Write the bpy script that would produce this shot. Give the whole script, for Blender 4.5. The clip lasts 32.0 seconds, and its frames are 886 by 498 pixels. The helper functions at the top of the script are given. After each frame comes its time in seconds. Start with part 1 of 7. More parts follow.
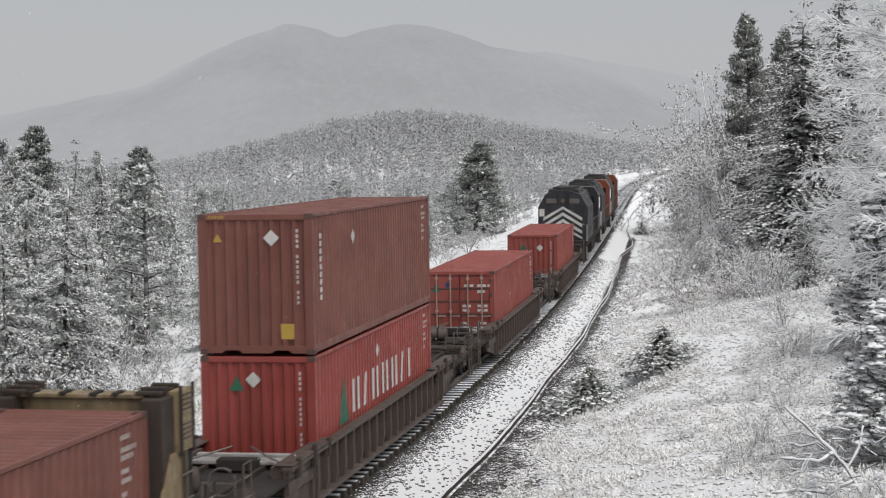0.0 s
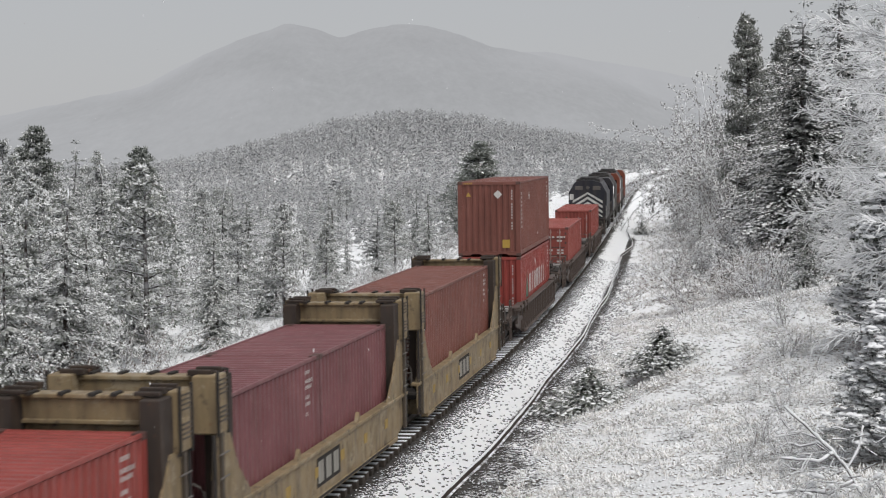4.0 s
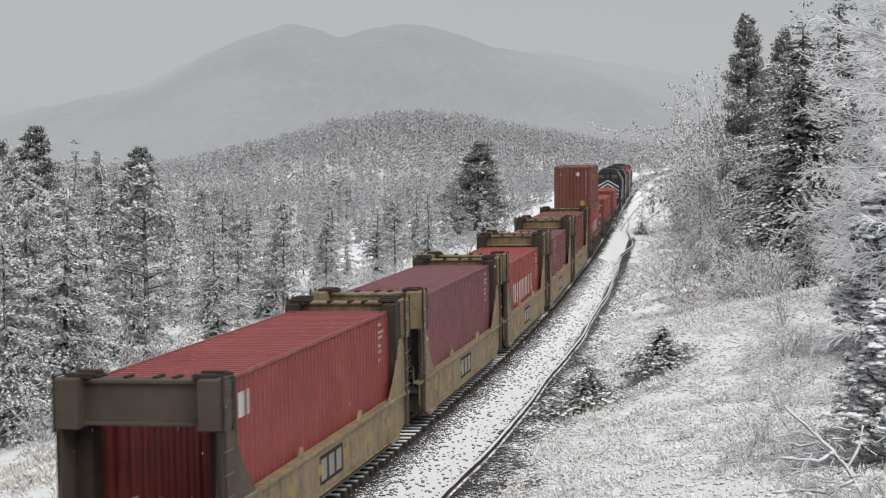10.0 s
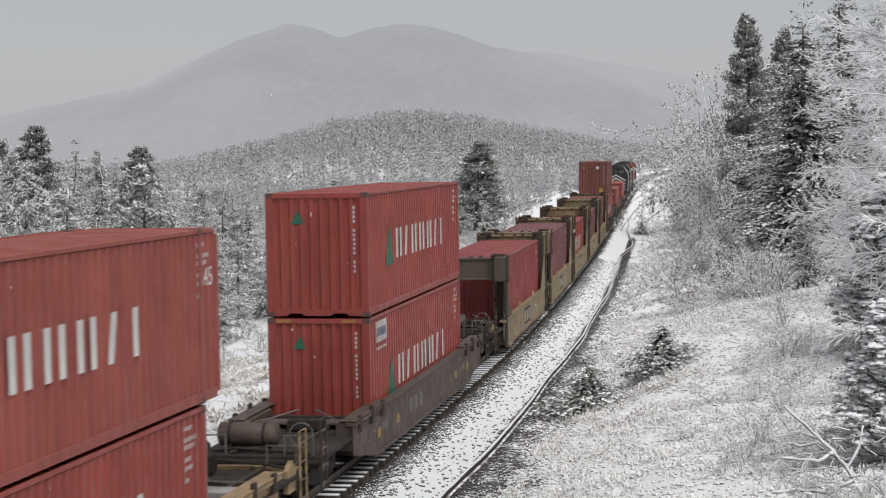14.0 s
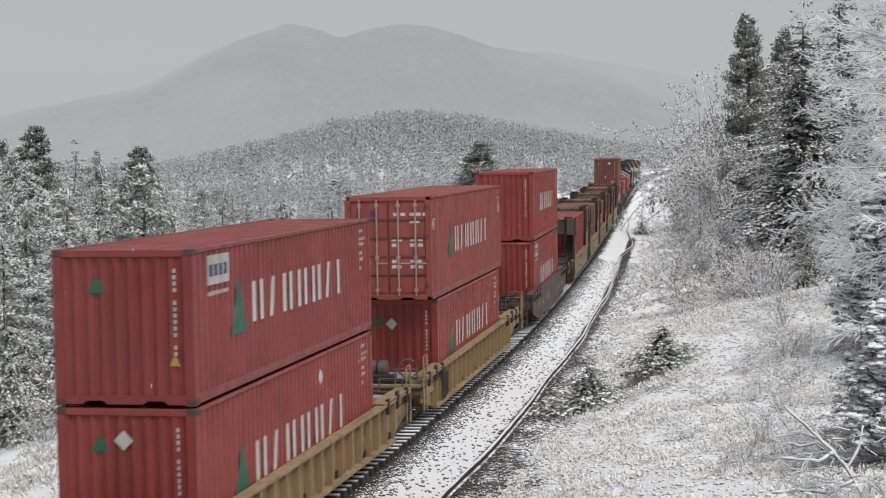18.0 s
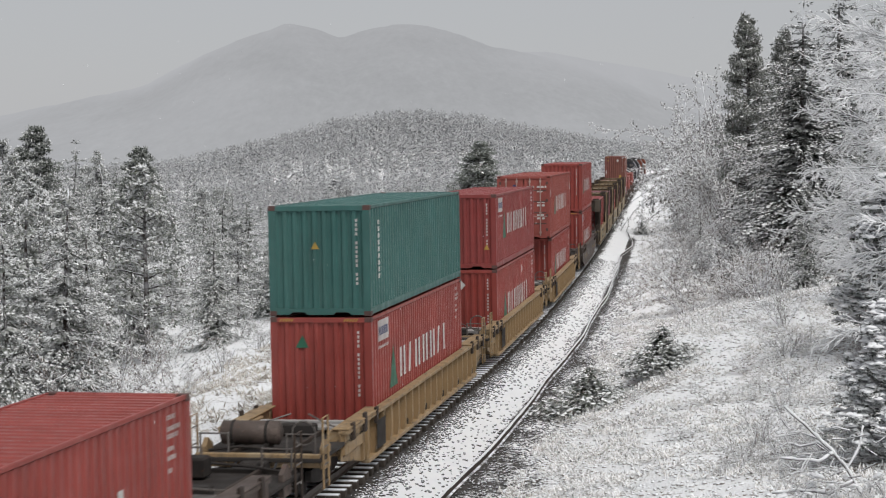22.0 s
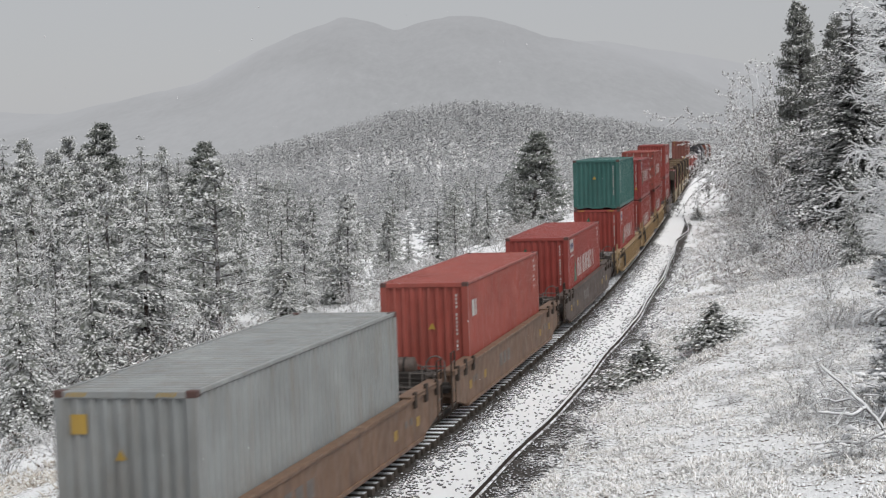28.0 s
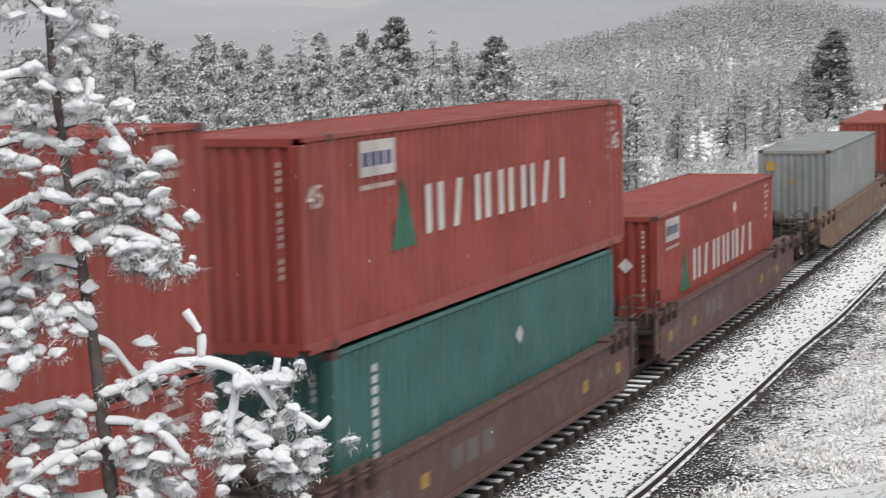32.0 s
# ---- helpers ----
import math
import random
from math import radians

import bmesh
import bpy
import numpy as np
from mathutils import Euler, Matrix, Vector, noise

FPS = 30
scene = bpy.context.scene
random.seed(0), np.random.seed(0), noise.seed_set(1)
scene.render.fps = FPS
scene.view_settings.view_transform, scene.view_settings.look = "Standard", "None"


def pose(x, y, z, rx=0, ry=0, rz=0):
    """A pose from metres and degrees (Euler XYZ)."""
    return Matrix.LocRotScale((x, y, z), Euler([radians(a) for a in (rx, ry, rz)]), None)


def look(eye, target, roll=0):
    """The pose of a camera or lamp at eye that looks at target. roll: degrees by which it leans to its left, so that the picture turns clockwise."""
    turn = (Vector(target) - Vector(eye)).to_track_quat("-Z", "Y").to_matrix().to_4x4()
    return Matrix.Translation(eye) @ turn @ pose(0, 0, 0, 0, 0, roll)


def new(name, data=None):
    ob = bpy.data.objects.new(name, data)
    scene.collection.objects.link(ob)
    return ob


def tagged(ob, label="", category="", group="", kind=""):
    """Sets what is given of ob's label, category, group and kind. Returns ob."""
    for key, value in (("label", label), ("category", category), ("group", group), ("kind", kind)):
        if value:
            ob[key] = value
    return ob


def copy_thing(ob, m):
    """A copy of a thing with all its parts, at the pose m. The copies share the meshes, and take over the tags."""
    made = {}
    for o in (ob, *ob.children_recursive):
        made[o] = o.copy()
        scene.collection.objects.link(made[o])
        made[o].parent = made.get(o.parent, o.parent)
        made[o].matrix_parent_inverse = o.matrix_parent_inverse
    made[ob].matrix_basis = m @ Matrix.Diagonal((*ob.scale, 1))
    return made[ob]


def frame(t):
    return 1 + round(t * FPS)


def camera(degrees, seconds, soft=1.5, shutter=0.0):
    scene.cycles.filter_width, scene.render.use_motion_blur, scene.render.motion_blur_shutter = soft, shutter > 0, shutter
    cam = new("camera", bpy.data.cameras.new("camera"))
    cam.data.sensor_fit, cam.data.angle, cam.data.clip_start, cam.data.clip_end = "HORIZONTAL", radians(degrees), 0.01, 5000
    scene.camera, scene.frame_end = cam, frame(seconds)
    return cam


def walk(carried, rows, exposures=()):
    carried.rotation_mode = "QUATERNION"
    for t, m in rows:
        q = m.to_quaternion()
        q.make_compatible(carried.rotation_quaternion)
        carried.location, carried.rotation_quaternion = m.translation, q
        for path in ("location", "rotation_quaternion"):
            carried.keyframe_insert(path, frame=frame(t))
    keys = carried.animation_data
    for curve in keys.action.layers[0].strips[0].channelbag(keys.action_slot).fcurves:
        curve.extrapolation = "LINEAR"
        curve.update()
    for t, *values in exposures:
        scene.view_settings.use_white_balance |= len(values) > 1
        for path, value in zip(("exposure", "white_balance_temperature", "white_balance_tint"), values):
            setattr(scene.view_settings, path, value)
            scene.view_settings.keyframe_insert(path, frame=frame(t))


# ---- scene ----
cam = camera(29.03, 32.0, soft=1.12, shutter=0.5)


def aim(x, y, z, pitch, yaw, roll):
    """Camera pose: pitch in degrees below the level, yaw to the left, roll as in look()."""
    return pose(x, y, z, 90 - pitch, 0, yaw) @ pose(0, 0, 0, 0, 0, roll)


walk(cam, [
    (0.0, aim(0, 0, 7.285, 3.453, 0, 0)),
    (23.0, aim(0, 0, 7.285, 3.453, 0, 0)),
    (24.5, aim(0, 0, 7.285, 3.454, 0.029, 0.075)),
    (26.5, aim(-0.053, -1.408, 7.25, 3.433, 0.489, -0.405)),
    (27.0, aim(-0.075, -2, 7.235, 3.452, 0.696, -0.489)),
    (27.5, aim(-0.097, -2.592, 7.22, 3.474, 1.351, -0.815)),
    (28.0, aim(-0.118, -3.136, 7.207, 3.727, 1.948, -0.91)),
    (28.5, aim(-0.134, -3.584, 7.195, 4.097, 2.772, -0.972)),
    (29.0, aim(-0.146, -3.888, 7.188, 4.569, 3.925, -0.859)),
    (29.5, aim(-0.15, -4, 7.185, 5.082, 5.143, -0.727)),
    (30.0, aim(-0.15, -4, 7.185, 5.459, 6.279, -0.916)),
    (30.5, aim(-0.15, -4, 7.185, 5.895, 7.546, -0.84)),
    (31.0, aim(-0.15, -4, 7.185, 6.332, 8.856, -0.736)),
    (31.5, aim(-0.15, -4, 7.185, 6.513, 10.126, -0.655)),
    (32.0, aim(-0.15, -4, 7.185, 7.083, 11.557, -0.396)),
], exposures=[(0.0, 0.0), (30.0, 0.0), (31.0, 0.04), (32.0, 0.12)])

# ---- light: a low overcast sky in falling snow ----
world = bpy.data.worlds.new("overcast")
scene.world = world
world.use_nodes = True
wn = world.node_tree
bg = wn.nodes["Background"]
sky = wn.nodes.new("ShaderNodeTexSky")
sky.sky_type, sky.sun_disc, sky.sun_elevation, sky.sun_rotation = "NISHITA", False, radians(38), radians(150)
dim = wn.nodes.new("ShaderNodeMix")
dim.data_type, dim.blend_type = "RGBA", "MULTIPLY"
dim.inputs["Factor"].default_value = 1
dim.inputs[7].default_value = (0.07, 0.065, 0.06, 1)
cloud = wn.nodes.new("ShaderNodeMix")
cloud.data_type = "RGBA"
cloud.inputs["Factor"].default_value = 0.88
cloud.inputs[7].default_value = (0.484, 0.492, 0.517, 1)
wn.links.new(sky.outputs[0], dim.inputs[6])
wn.links.new(dim.outputs[2], cloud.inputs[6])
wn.links.new(cloud.outputs[2], bg.inputs[0])
bg.inputs[1].default_value = 1.0
sun = new("sun", bpy.data.lights.new("sun", "SUN"))
sun.data.energy, sun.data.angle, sun.data.color = 2.35, radians(40), (1.0, 0.985, 0.96)
sun.matrix_world = look((0, 0, 0), (-0.35, 0.55, -1.0))

# ---- materials ----
def base(name, rough=0.6, metal=0.0, spec=0.4):
    m = bpy.data.materials.new(name)
    m.use_nodes = True
    nt = m.node_tree
    b = nt.nodes["Principled BSDF"]
    b.inputs["Roughness"].default_value, b.inputs["Metallic"].default_value = rough, metal
    b.inputs["Specular IOR Level"].default_value = spec
    return m, nt, b


def noise_of(nt, scale, detail=4.0, rough=0.6, coord="Object", stretch=None):
    co = nt.nodes.new("ShaderNodeTexCoord")
    n = nt.nodes.new("ShaderNodeTexNoise")
    n.inputs["Scale"].default_value, n.inputs["Detail"].default_value, n.inputs["Roughness"].default_value = scale, detail, rough
    if stretch:
        mp = nt.nodes.new("ShaderNodeMapping")
        mp.inputs["Scale"].default_value = stretch
        nt.links.new(co.outputs[coord], mp.inputs[0])
        nt.links.new(mp.outputs[0], n.inputs["Vector"])
    else:
        nt.links.new(co.outputs[coord], n.inputs["Vector"])
    return n.outputs["Fac"]


def ramp(nt, fac, *stops):
    r = nt.nodes.new("ShaderNodeValToRGB")
    els = r.color_ramp.elements
    while len(els) < len(stops):
        els.new(0.5)
    for e, (p, c) in zip(els, stops):
        e.position = p
        e.color = (c, c, c, 1) if isinstance(c, (int, float)) else (*c, 1)
    nt.links.new(fac, r.inputs[0])
    return r.outputs[0]


def mix(nt, fac, a, b, mode="MIX"):
    n = nt.nodes.new("ShaderNodeMix")
    n.data_type, n.blend_type = "RGBA", mode
    for sock, v in ((n.inputs[0], fac), (n.inputs[6], a), (n.inputs[7], b)):
        if isinstance(v, bpy.types.NodeSocket):
            nt.links.new(v, sock)
        elif isinstance(v, (int, float)):
            sock.default_value = v
        else:
            sock.default_value = (*v, 1)
    return n.outputs[2]


def bump(nt, b, height, strength=0.4, dist=0.05):
    n = nt.nodes.new("ShaderNodeBump")
    n.inputs["Strength"].default_value, n.inputs["Distance"].default_value = strength, dist
    nt.links.new(height, n.inputs["Height"])
    nt.links.new(n.outputs[0], b.inputs["Normal"])


def upness(nt, lo, hi):
    """0 to 1 as a face turns from sideways to skyward."""
    g = nt.nodes.new("ShaderNodeNewGeometry")
    s = nt.nodes.new("ShaderNodeSeparateXYZ")
    nt.links.new(g.outputs["Normal"], s.inputs[0])
    return ramp(nt, s.outputs["Z"], (max(0.0, lo), 0.0), (hi, 1.0))


def paint(name, col, rough=0.42, grime=(0.10, 0.075, 0.06), dirt=0.35, rust=0.12, spec=0.45, worn=None):
    """Weathered paint on steel: faded patches, vertical streaks of road grime, rust flecks."""
    m, nt, b = base(name, rough, 0.0, spec)
    fade = ramp(nt, noise_of(nt, 0.7, 3), (0.3, tuple(c * 0.82 for c in col)), (0.75, tuple(min(1, c * 1.12 + 0.012) for c in col)))
    streak = ramp(nt, noise_of(nt, 2.2, 5, 0.65, stretch=(1.6, 1.6, 0.22)), (0.45, 0.0), (0.8, dirt))
    c = mix(nt, streak, fade, grime)
    if worn:
        patch = ramp(nt, noise_of(nt, 1.7, 7, 0.72, stretch=(1, 1, 1.3)), (0.54, 0.0), (0.6, 0.75))
        c = mix(nt, patch, c, worn)
        scab = ramp(nt, noise_of(nt, 2.6, 7, 0.75, stretch=(1, 1, 0.6)), (0.57, 0.0), (0.63, 0.85))
        c = mix(nt, scab, c, grime)
    fleck = ramp(nt, noise_of(nt, 5.5, 6, 0.7), (0.62, 0.0), (0.7, rust))
    c = mix(nt, fleck, c, (0.16, 0.06, 0.025))
    nt.links.new(c, b.inputs["Base Color"])
    nt.links.new(ramp(nt, noise_of(nt, 3.0, 4), (0.3, rough - 0.12), (0.75, rough + 0.2)), b.inputs["Roughness"])
    bump(nt, b, noise_of(nt, 14, 3), 0.12, 0.01)
    return m


def snowy(name, dark, light, lo=0.35, hi=0.75, scale=3.0, cover=0.5, rough=0.85, frost=0.0, tone=(0.84, 0.86, 0.9), fine=18.0):
    """Foliage, bark or ground that carries snow on what faces the sky; frost whitens the rest in patches."""
    m, nt, b = base(name, rough, 0.0, 0.15)
    info = nt.nodes.new("ShaderNodeObjectInfo")
    body = ramp(nt, noise_of(nt, scale, 4), (0.3, dark), (0.75, light))
    body = mix(nt, ramp(nt, info.outputs["Random"], (0.0, 0.0), (1.0, 0.35)), body, tuple(0.6 * c for c in dark))
    up = upness(nt, lo, hi)
    patch = ramp(nt, noise_of(nt, fine, 3), (max(0.0, 0.7 - cover), 0.0), (min(1.0, 0.8 - cover * 0.6), 1.0))
    fac = mix(nt, 1.0, up, patch, "MULTIPLY")
    if frost:
        ice = ramp(nt, noise_of(nt, fine * 0.7, 4), (0.42, 0.0), (0.6, frost))
        fac = mix(nt, 1.0, fac, ice, "LIGHTEN")
    nt.links.new(mix(nt, fac, body, tone), b.inputs["Base Color"])
    return m


def needled(name, dark, light, cover, frost, tone=(0.8, 0.803, 0.808), fine=8.0, scale=1.5, erect=False, island=False):
    """Needles or leaves whose snow lies along the ridge of every spray; frost greys the rest in patches, and on the
    valley trees it also carries painted haze.
    """
    m, nt, b = base(name, 0.85, 0.0, 0.12)
    rnd = nt.nodes.new("ShaderNodeNewGeometry").outputs["Random Per Island"] if island else nt.nodes.new("ShaderNodeObjectInfo").outputs["Random"]
    body = ramp(nt, noise_of(nt, scale, 4), (0.3, dark), (0.75, light))
    body = mix(nt, ramp(nt, rnd, (0.0, 0.0), (1.0, 0.45)), body, tuple(0.55 * c for c in dark))
    at = nt.nodes.new("ShaderNodeAttribute")
    at.attribute_name = "lie"
    half = nt.nodes.new("ShaderNodeMath")
    half.operation = "MULTIPLY"
    half.inputs[1].default_value = 0.42
    nt.links.new(noise_of(nt, fine, 4, 0.7), half.inputs[0])
    add = nt.nodes.new("ShaderNodeMath")
    add.operation = "MULTIPLY_ADD"
    add.inputs[1].default_value = 0.5
    nt.links.new(at.outputs["Fac"], add.inputs[0])
    nt.links.new(half.outputs[0], add.inputs[2])
    each = nt.nodes.new("ShaderNodeMath")
    each.operation = "MULTIPLY_ADD"
    each.inputs[1].default_value = 0.25 if island else 0.1
    nt.links.new(rnd, each.inputs[0])
    nt.links.new(add.outputs[0], each.inputs[2])
    edge = 0.86 - 0.5 * cover
    lying = ramp(nt, each.outputs[0], (edge - 0.07, 0.0), (edge + 0.05, 1.0))
    fac = lying if erect else mix(nt, 1.0, lying, upness(nt, 0.0, 0.15), "MULTIPLY")
    ice = ramp(nt, noise_of(nt, fine * 0.6, 4), (0.4, 0.0), (0.62, frost))
    fac = mix(nt, 1.0, fac, ice, "LIGHTEN")
    nt.links.new(mix(nt, fac, body, tone), b.inputs["Base Color"])
    return m


SNOW, nt_, b_ = base("snow", 0.8, 0.0, 0.25)
nt_.links.new(ramp(nt_, noise_of(nt_, 3.5, 5), (0.3, (0.76, 0.768, 0.782)), (0.7, (0.84, 0.845, 0.855))), b_.inputs["Base Color"])
bump(nt_, b_, noise_of(nt_, 22, 4), 0.4, 0.02)

# spruce, mid and pine darks are lifted, standing in for haze over the valley
M_SPRUCE = needled("spruce_needles", (0.13, 0.142, 0.118), (0.245, 0.26, 0.225), 0.92, 0.66, tone=(0.76, 0.764, 0.77))
M_MID = needled("frosted_hazed_conifer_needles", (0.175, 0.188, 0.168), (0.295, 0.31, 0.28), 0.78, 0.5, tone=(0.62, 0.625, 0.632))
M_SNOWPINE = needled("snow_laden_needles", (0.055, 0.066, 0.048), (0.15, 0.168, 0.125), 0.92, 0.45, tone=(0.9, 0.904, 0.91))
M_SPRUCE_DARK = needled("dark_spruce_needles", (0.036, 0.042, 0.036), (0.085, 0.095, 0.08), 0.84, 0.28)
M_PINE = needled("pine_needles", (0.165, 0.182, 0.145), (0.28, 0.298, 0.25), 0.86, 0.66, tone=(0.7, 0.704, 0.71))
M_PINE_DARK = needled("dark_pine_needles", (0.125, 0.142, 0.118), (0.215, 0.235, 0.198), 0.62, 0.45, tone=(0.72, 0.725, 0.73))
M_PINE_GREY = needled("frosted_pine_needles", (0.14, 0.15, 0.13), (0.25, 0.262, 0.23), 0.58, 0.34, tone=(0.74, 0.743, 0.75))
M_FROST = needled("frosted_foliage", (0.2, 0.19, 0.17), (0.34, 0.325, 0.29), 0.84, 0.6, tone=(0.7, 0.704, 0.71))
M_RUSSET = needled("frosted_russet_leaves", (0.11, 0.085, 0.066), (0.25, 0.195, 0.155), 0.46, 0.3)
M_GRASS = needled("frosted_grass", (0.09, 0.07, 0.05), (0.4, 0.315, 0.215), 0.72, 0.48, tone=(0.96, 0.962, 0.965), fine=5, erect=True)
# far wood: greyed needles and dulled snow are haze put into the colour
M_FARWOOD = needled("far_snowy_hazed_wood", (0.33, 0.334, 0.336), (0.41, 0.414, 0.417), 0.72, 0.6, tone=(0.53, 0.534, 0.54), fine=0.8, scale=0.05, island=True)
M_TWIG = snowy("snowy_twigs", (0.12, 0.106, 0.092), (0.25, 0.22, 0.19), 0.0, 0.3, 2, 0.9, frost=0.65, fine=7, tone=(0.78, 0.79, 0.82))
M_BARK = snowy("bark", (0.035, 0.028, 0.024), (0.1, 0.08, 0.068), 0.4, 0.7, 6, 0.6, frost=0.3, fine=7)

M_RED = paint("red_container_paint", (0.262, 0.043, 0.033), grime=(0.12, 0.035, 0.028), dirt=0.5, rust=0.2)
M_RED_OLD = paint("faded_red_container_paint", (0.265, 0.057, 0.043), 0.5, grime=(0.12, 0.035, 0.028), dirt=0.5, rust=0.25)
M_CRIMSON = paint("crimson_container_paint", (0.23, 0.038, 0.034), grime=(0.12, 0.035, 0.028), dirt=0.5)
M_BROWN = paint("red_brown_container_paint", (0.172, 0.058, 0.042), 0.5, grime=(0.1, 0.045, 0.035), dirt=0.5)
M_MAROON = paint("maroon_container_paint", (0.165, 0.055, 0.06), 0.5)
M_GREEN = paint("sea_green_container_paint", (0.031, 0.114, 0.102), grime=(0.05, 0.09, 0.078), dirt=0.5)
M_GREY = paint("grey_container_paint", (0.255, 0.27, 0.27), grime=(0.17, 0.12, 0.075), dirt=0.45, rust=0.3)
M_TAN = paint("tan_car_paint", (0.30, 0.2, 0.1), 0.6, grime=(0.06, 0.045, 0.035), dirt=0.75, rust=0.5, worn=(0.35, 0.27, 0.17))
M_OLIVE = paint("yellow_brown_car_paint", (0.235, 0.17, 0.09), 0.6, grime=(0.05, 0.038, 0.03), dirt=0.85, rust=0.5, worn=(0.3, 0.245, 0.165))
M_DUSK = paint("grimy_brown_car_paint", (0.075, 0.053, 0.043), 0.65, grime=(0.035, 0.027, 0.023), dirt=0.7, rust=0.5, worn=(0.12, 0.09, 0.075))
M_RUSTCAR = paint("maroon_car_paint", (0.105, 0.052, 0.046), 0.6, grime=(0.05, 0.036, 0.032), dirt=0.7, rust=0.4)
M_UNDER = paint("grimy_steel", (0.03, 0.026, 0.024), 0.8, grime=(0.05, 0.04, 0.033), dirt=0.5, rust=0.25, spec=0.15)
M_STEEL = paint("bare_worn_steel", (0.11, 0.097, 0.088), 0.5, dirt=0.5, rust=0.5)
M_RAIL = paint("rail_steel", (0.12, 0.1, 0.085), 0.45, dirt=0.5, rust=0.6)
M_WHITE = paint("white_marking_paint", (0.58, 0.57, 0.545), 0.5, dirt=0.5, rust=0.02)
M_LOGO_GREEN = paint("green_marking_paint", (0.012, 0.105, 0.058), 0.5, dirt=0.3, rust=0.02)
M_YELLOW = paint("yellow_marking_paint", (0.42, 0.27, 0.045), 0.5, dirt=0.3, rust=0.05)
M_BLACK = paint("black_marking_paint", (0.02, 0.02, 0.022), 0.5, dirt=0.1, rust=0.02)
M_BLUEMARK = paint("navy_marking_paint", (0.03, 0.04, 0.12), 0.5, dirt=0.1, rust=0.02)
M_LOCO_BLUE = paint("dark_blue_engine_paint", (0.01, 0.0115, 0.02), 0.4, dirt=0.5, rust=0.1)
M_LOCO_ORANGE = paint("orange_engine_paint", (0.2, 0.045, 0.02), 0.4, dirt=0.75, rust=0.1)
M_LOCO_ROOF = paint("sooty_roof_paint", (0.028, 0.027, 0.027), 0.6, dirt=0.5, rust=0.2)
M_GLASS, nt_, b_ = base("cab_glass", 0.08, 0.0, 0.6)
b_.inputs["Base Color"].default_value = (0.02, 0.022, 0.025, 1)

# trodden, snow-dusted gravel and frozen grass: one ground material in which the ground kind follows the distance from the track
M_GROUND, nt_, b_ = base("snow_dusted_ground", 0.85, 0.0, 0.2)
uv_ = nt_.nodes.new("ShaderNodeUVMap")
sep_ = nt_.nodes.new("ShaderNodeSeparateXYZ")
nt_.links.new(uv_.outputs[0], sep_.inputs[0])
grav_ = ramp(nt_, noise_of(nt_, 9, 3, 0.7), (0.35, (0.025, 0.023, 0.022)), (0.7, (0.12, 0.11, 0.1)))
turf_ = ramp(nt_, noise_of(nt_, 2.5, 5, 0.7), (0.3, (0.055, 0.045, 0.034)), (0.7, (0.27, 0.22, 0.16)))
zone_ = ramp(nt_, sep_.outputs["X"], (0.0, 0.0), (0.45, 0.0), (0.52, 1.0), (1.0, 1.0))
soil_ = mix(nt_, zone_, grav_, turf_)
white_ = ramp(nt_, noise_of(nt_, 1.2, 3), (0.3, (0.92, 0.928, 0.94)), (0.7, (0.965, 0.968, 0.973)))
speck_ = noise_of(nt_, 7.5, 7, 0.84)
broad_ = noise_of(nt_, 0.45, 4, 0.65)
sum_ = nt_.nodes.new("ShaderNodeMath")
sum_.operation = "MULTIPLY_ADD"
sum_.inputs[1].default_value = 0.55
nt_.links.new(broad_, sum_.inputs[0])
nt_.links.new(speck_, sum_.inputs[2])
bias_ = nt_.nodes.new("ShaderNodeMath")
bias_.operation = "ADD"
nt_.links.new(sum_.outputs[0], bias_.inputs[0])
nt_.links.new(sep_.outputs["Y"], bias_.inputs[1])
cover_ = ramp(nt_, bias_.outputs[0], (0.595, 0.0), (0.635, 1.0))
nt_.links.new(mix(nt_, cover_, soil_, white_), b_.inputs["Base Color"])
bump(nt_, b_, speck_, 0.8, 0.08)


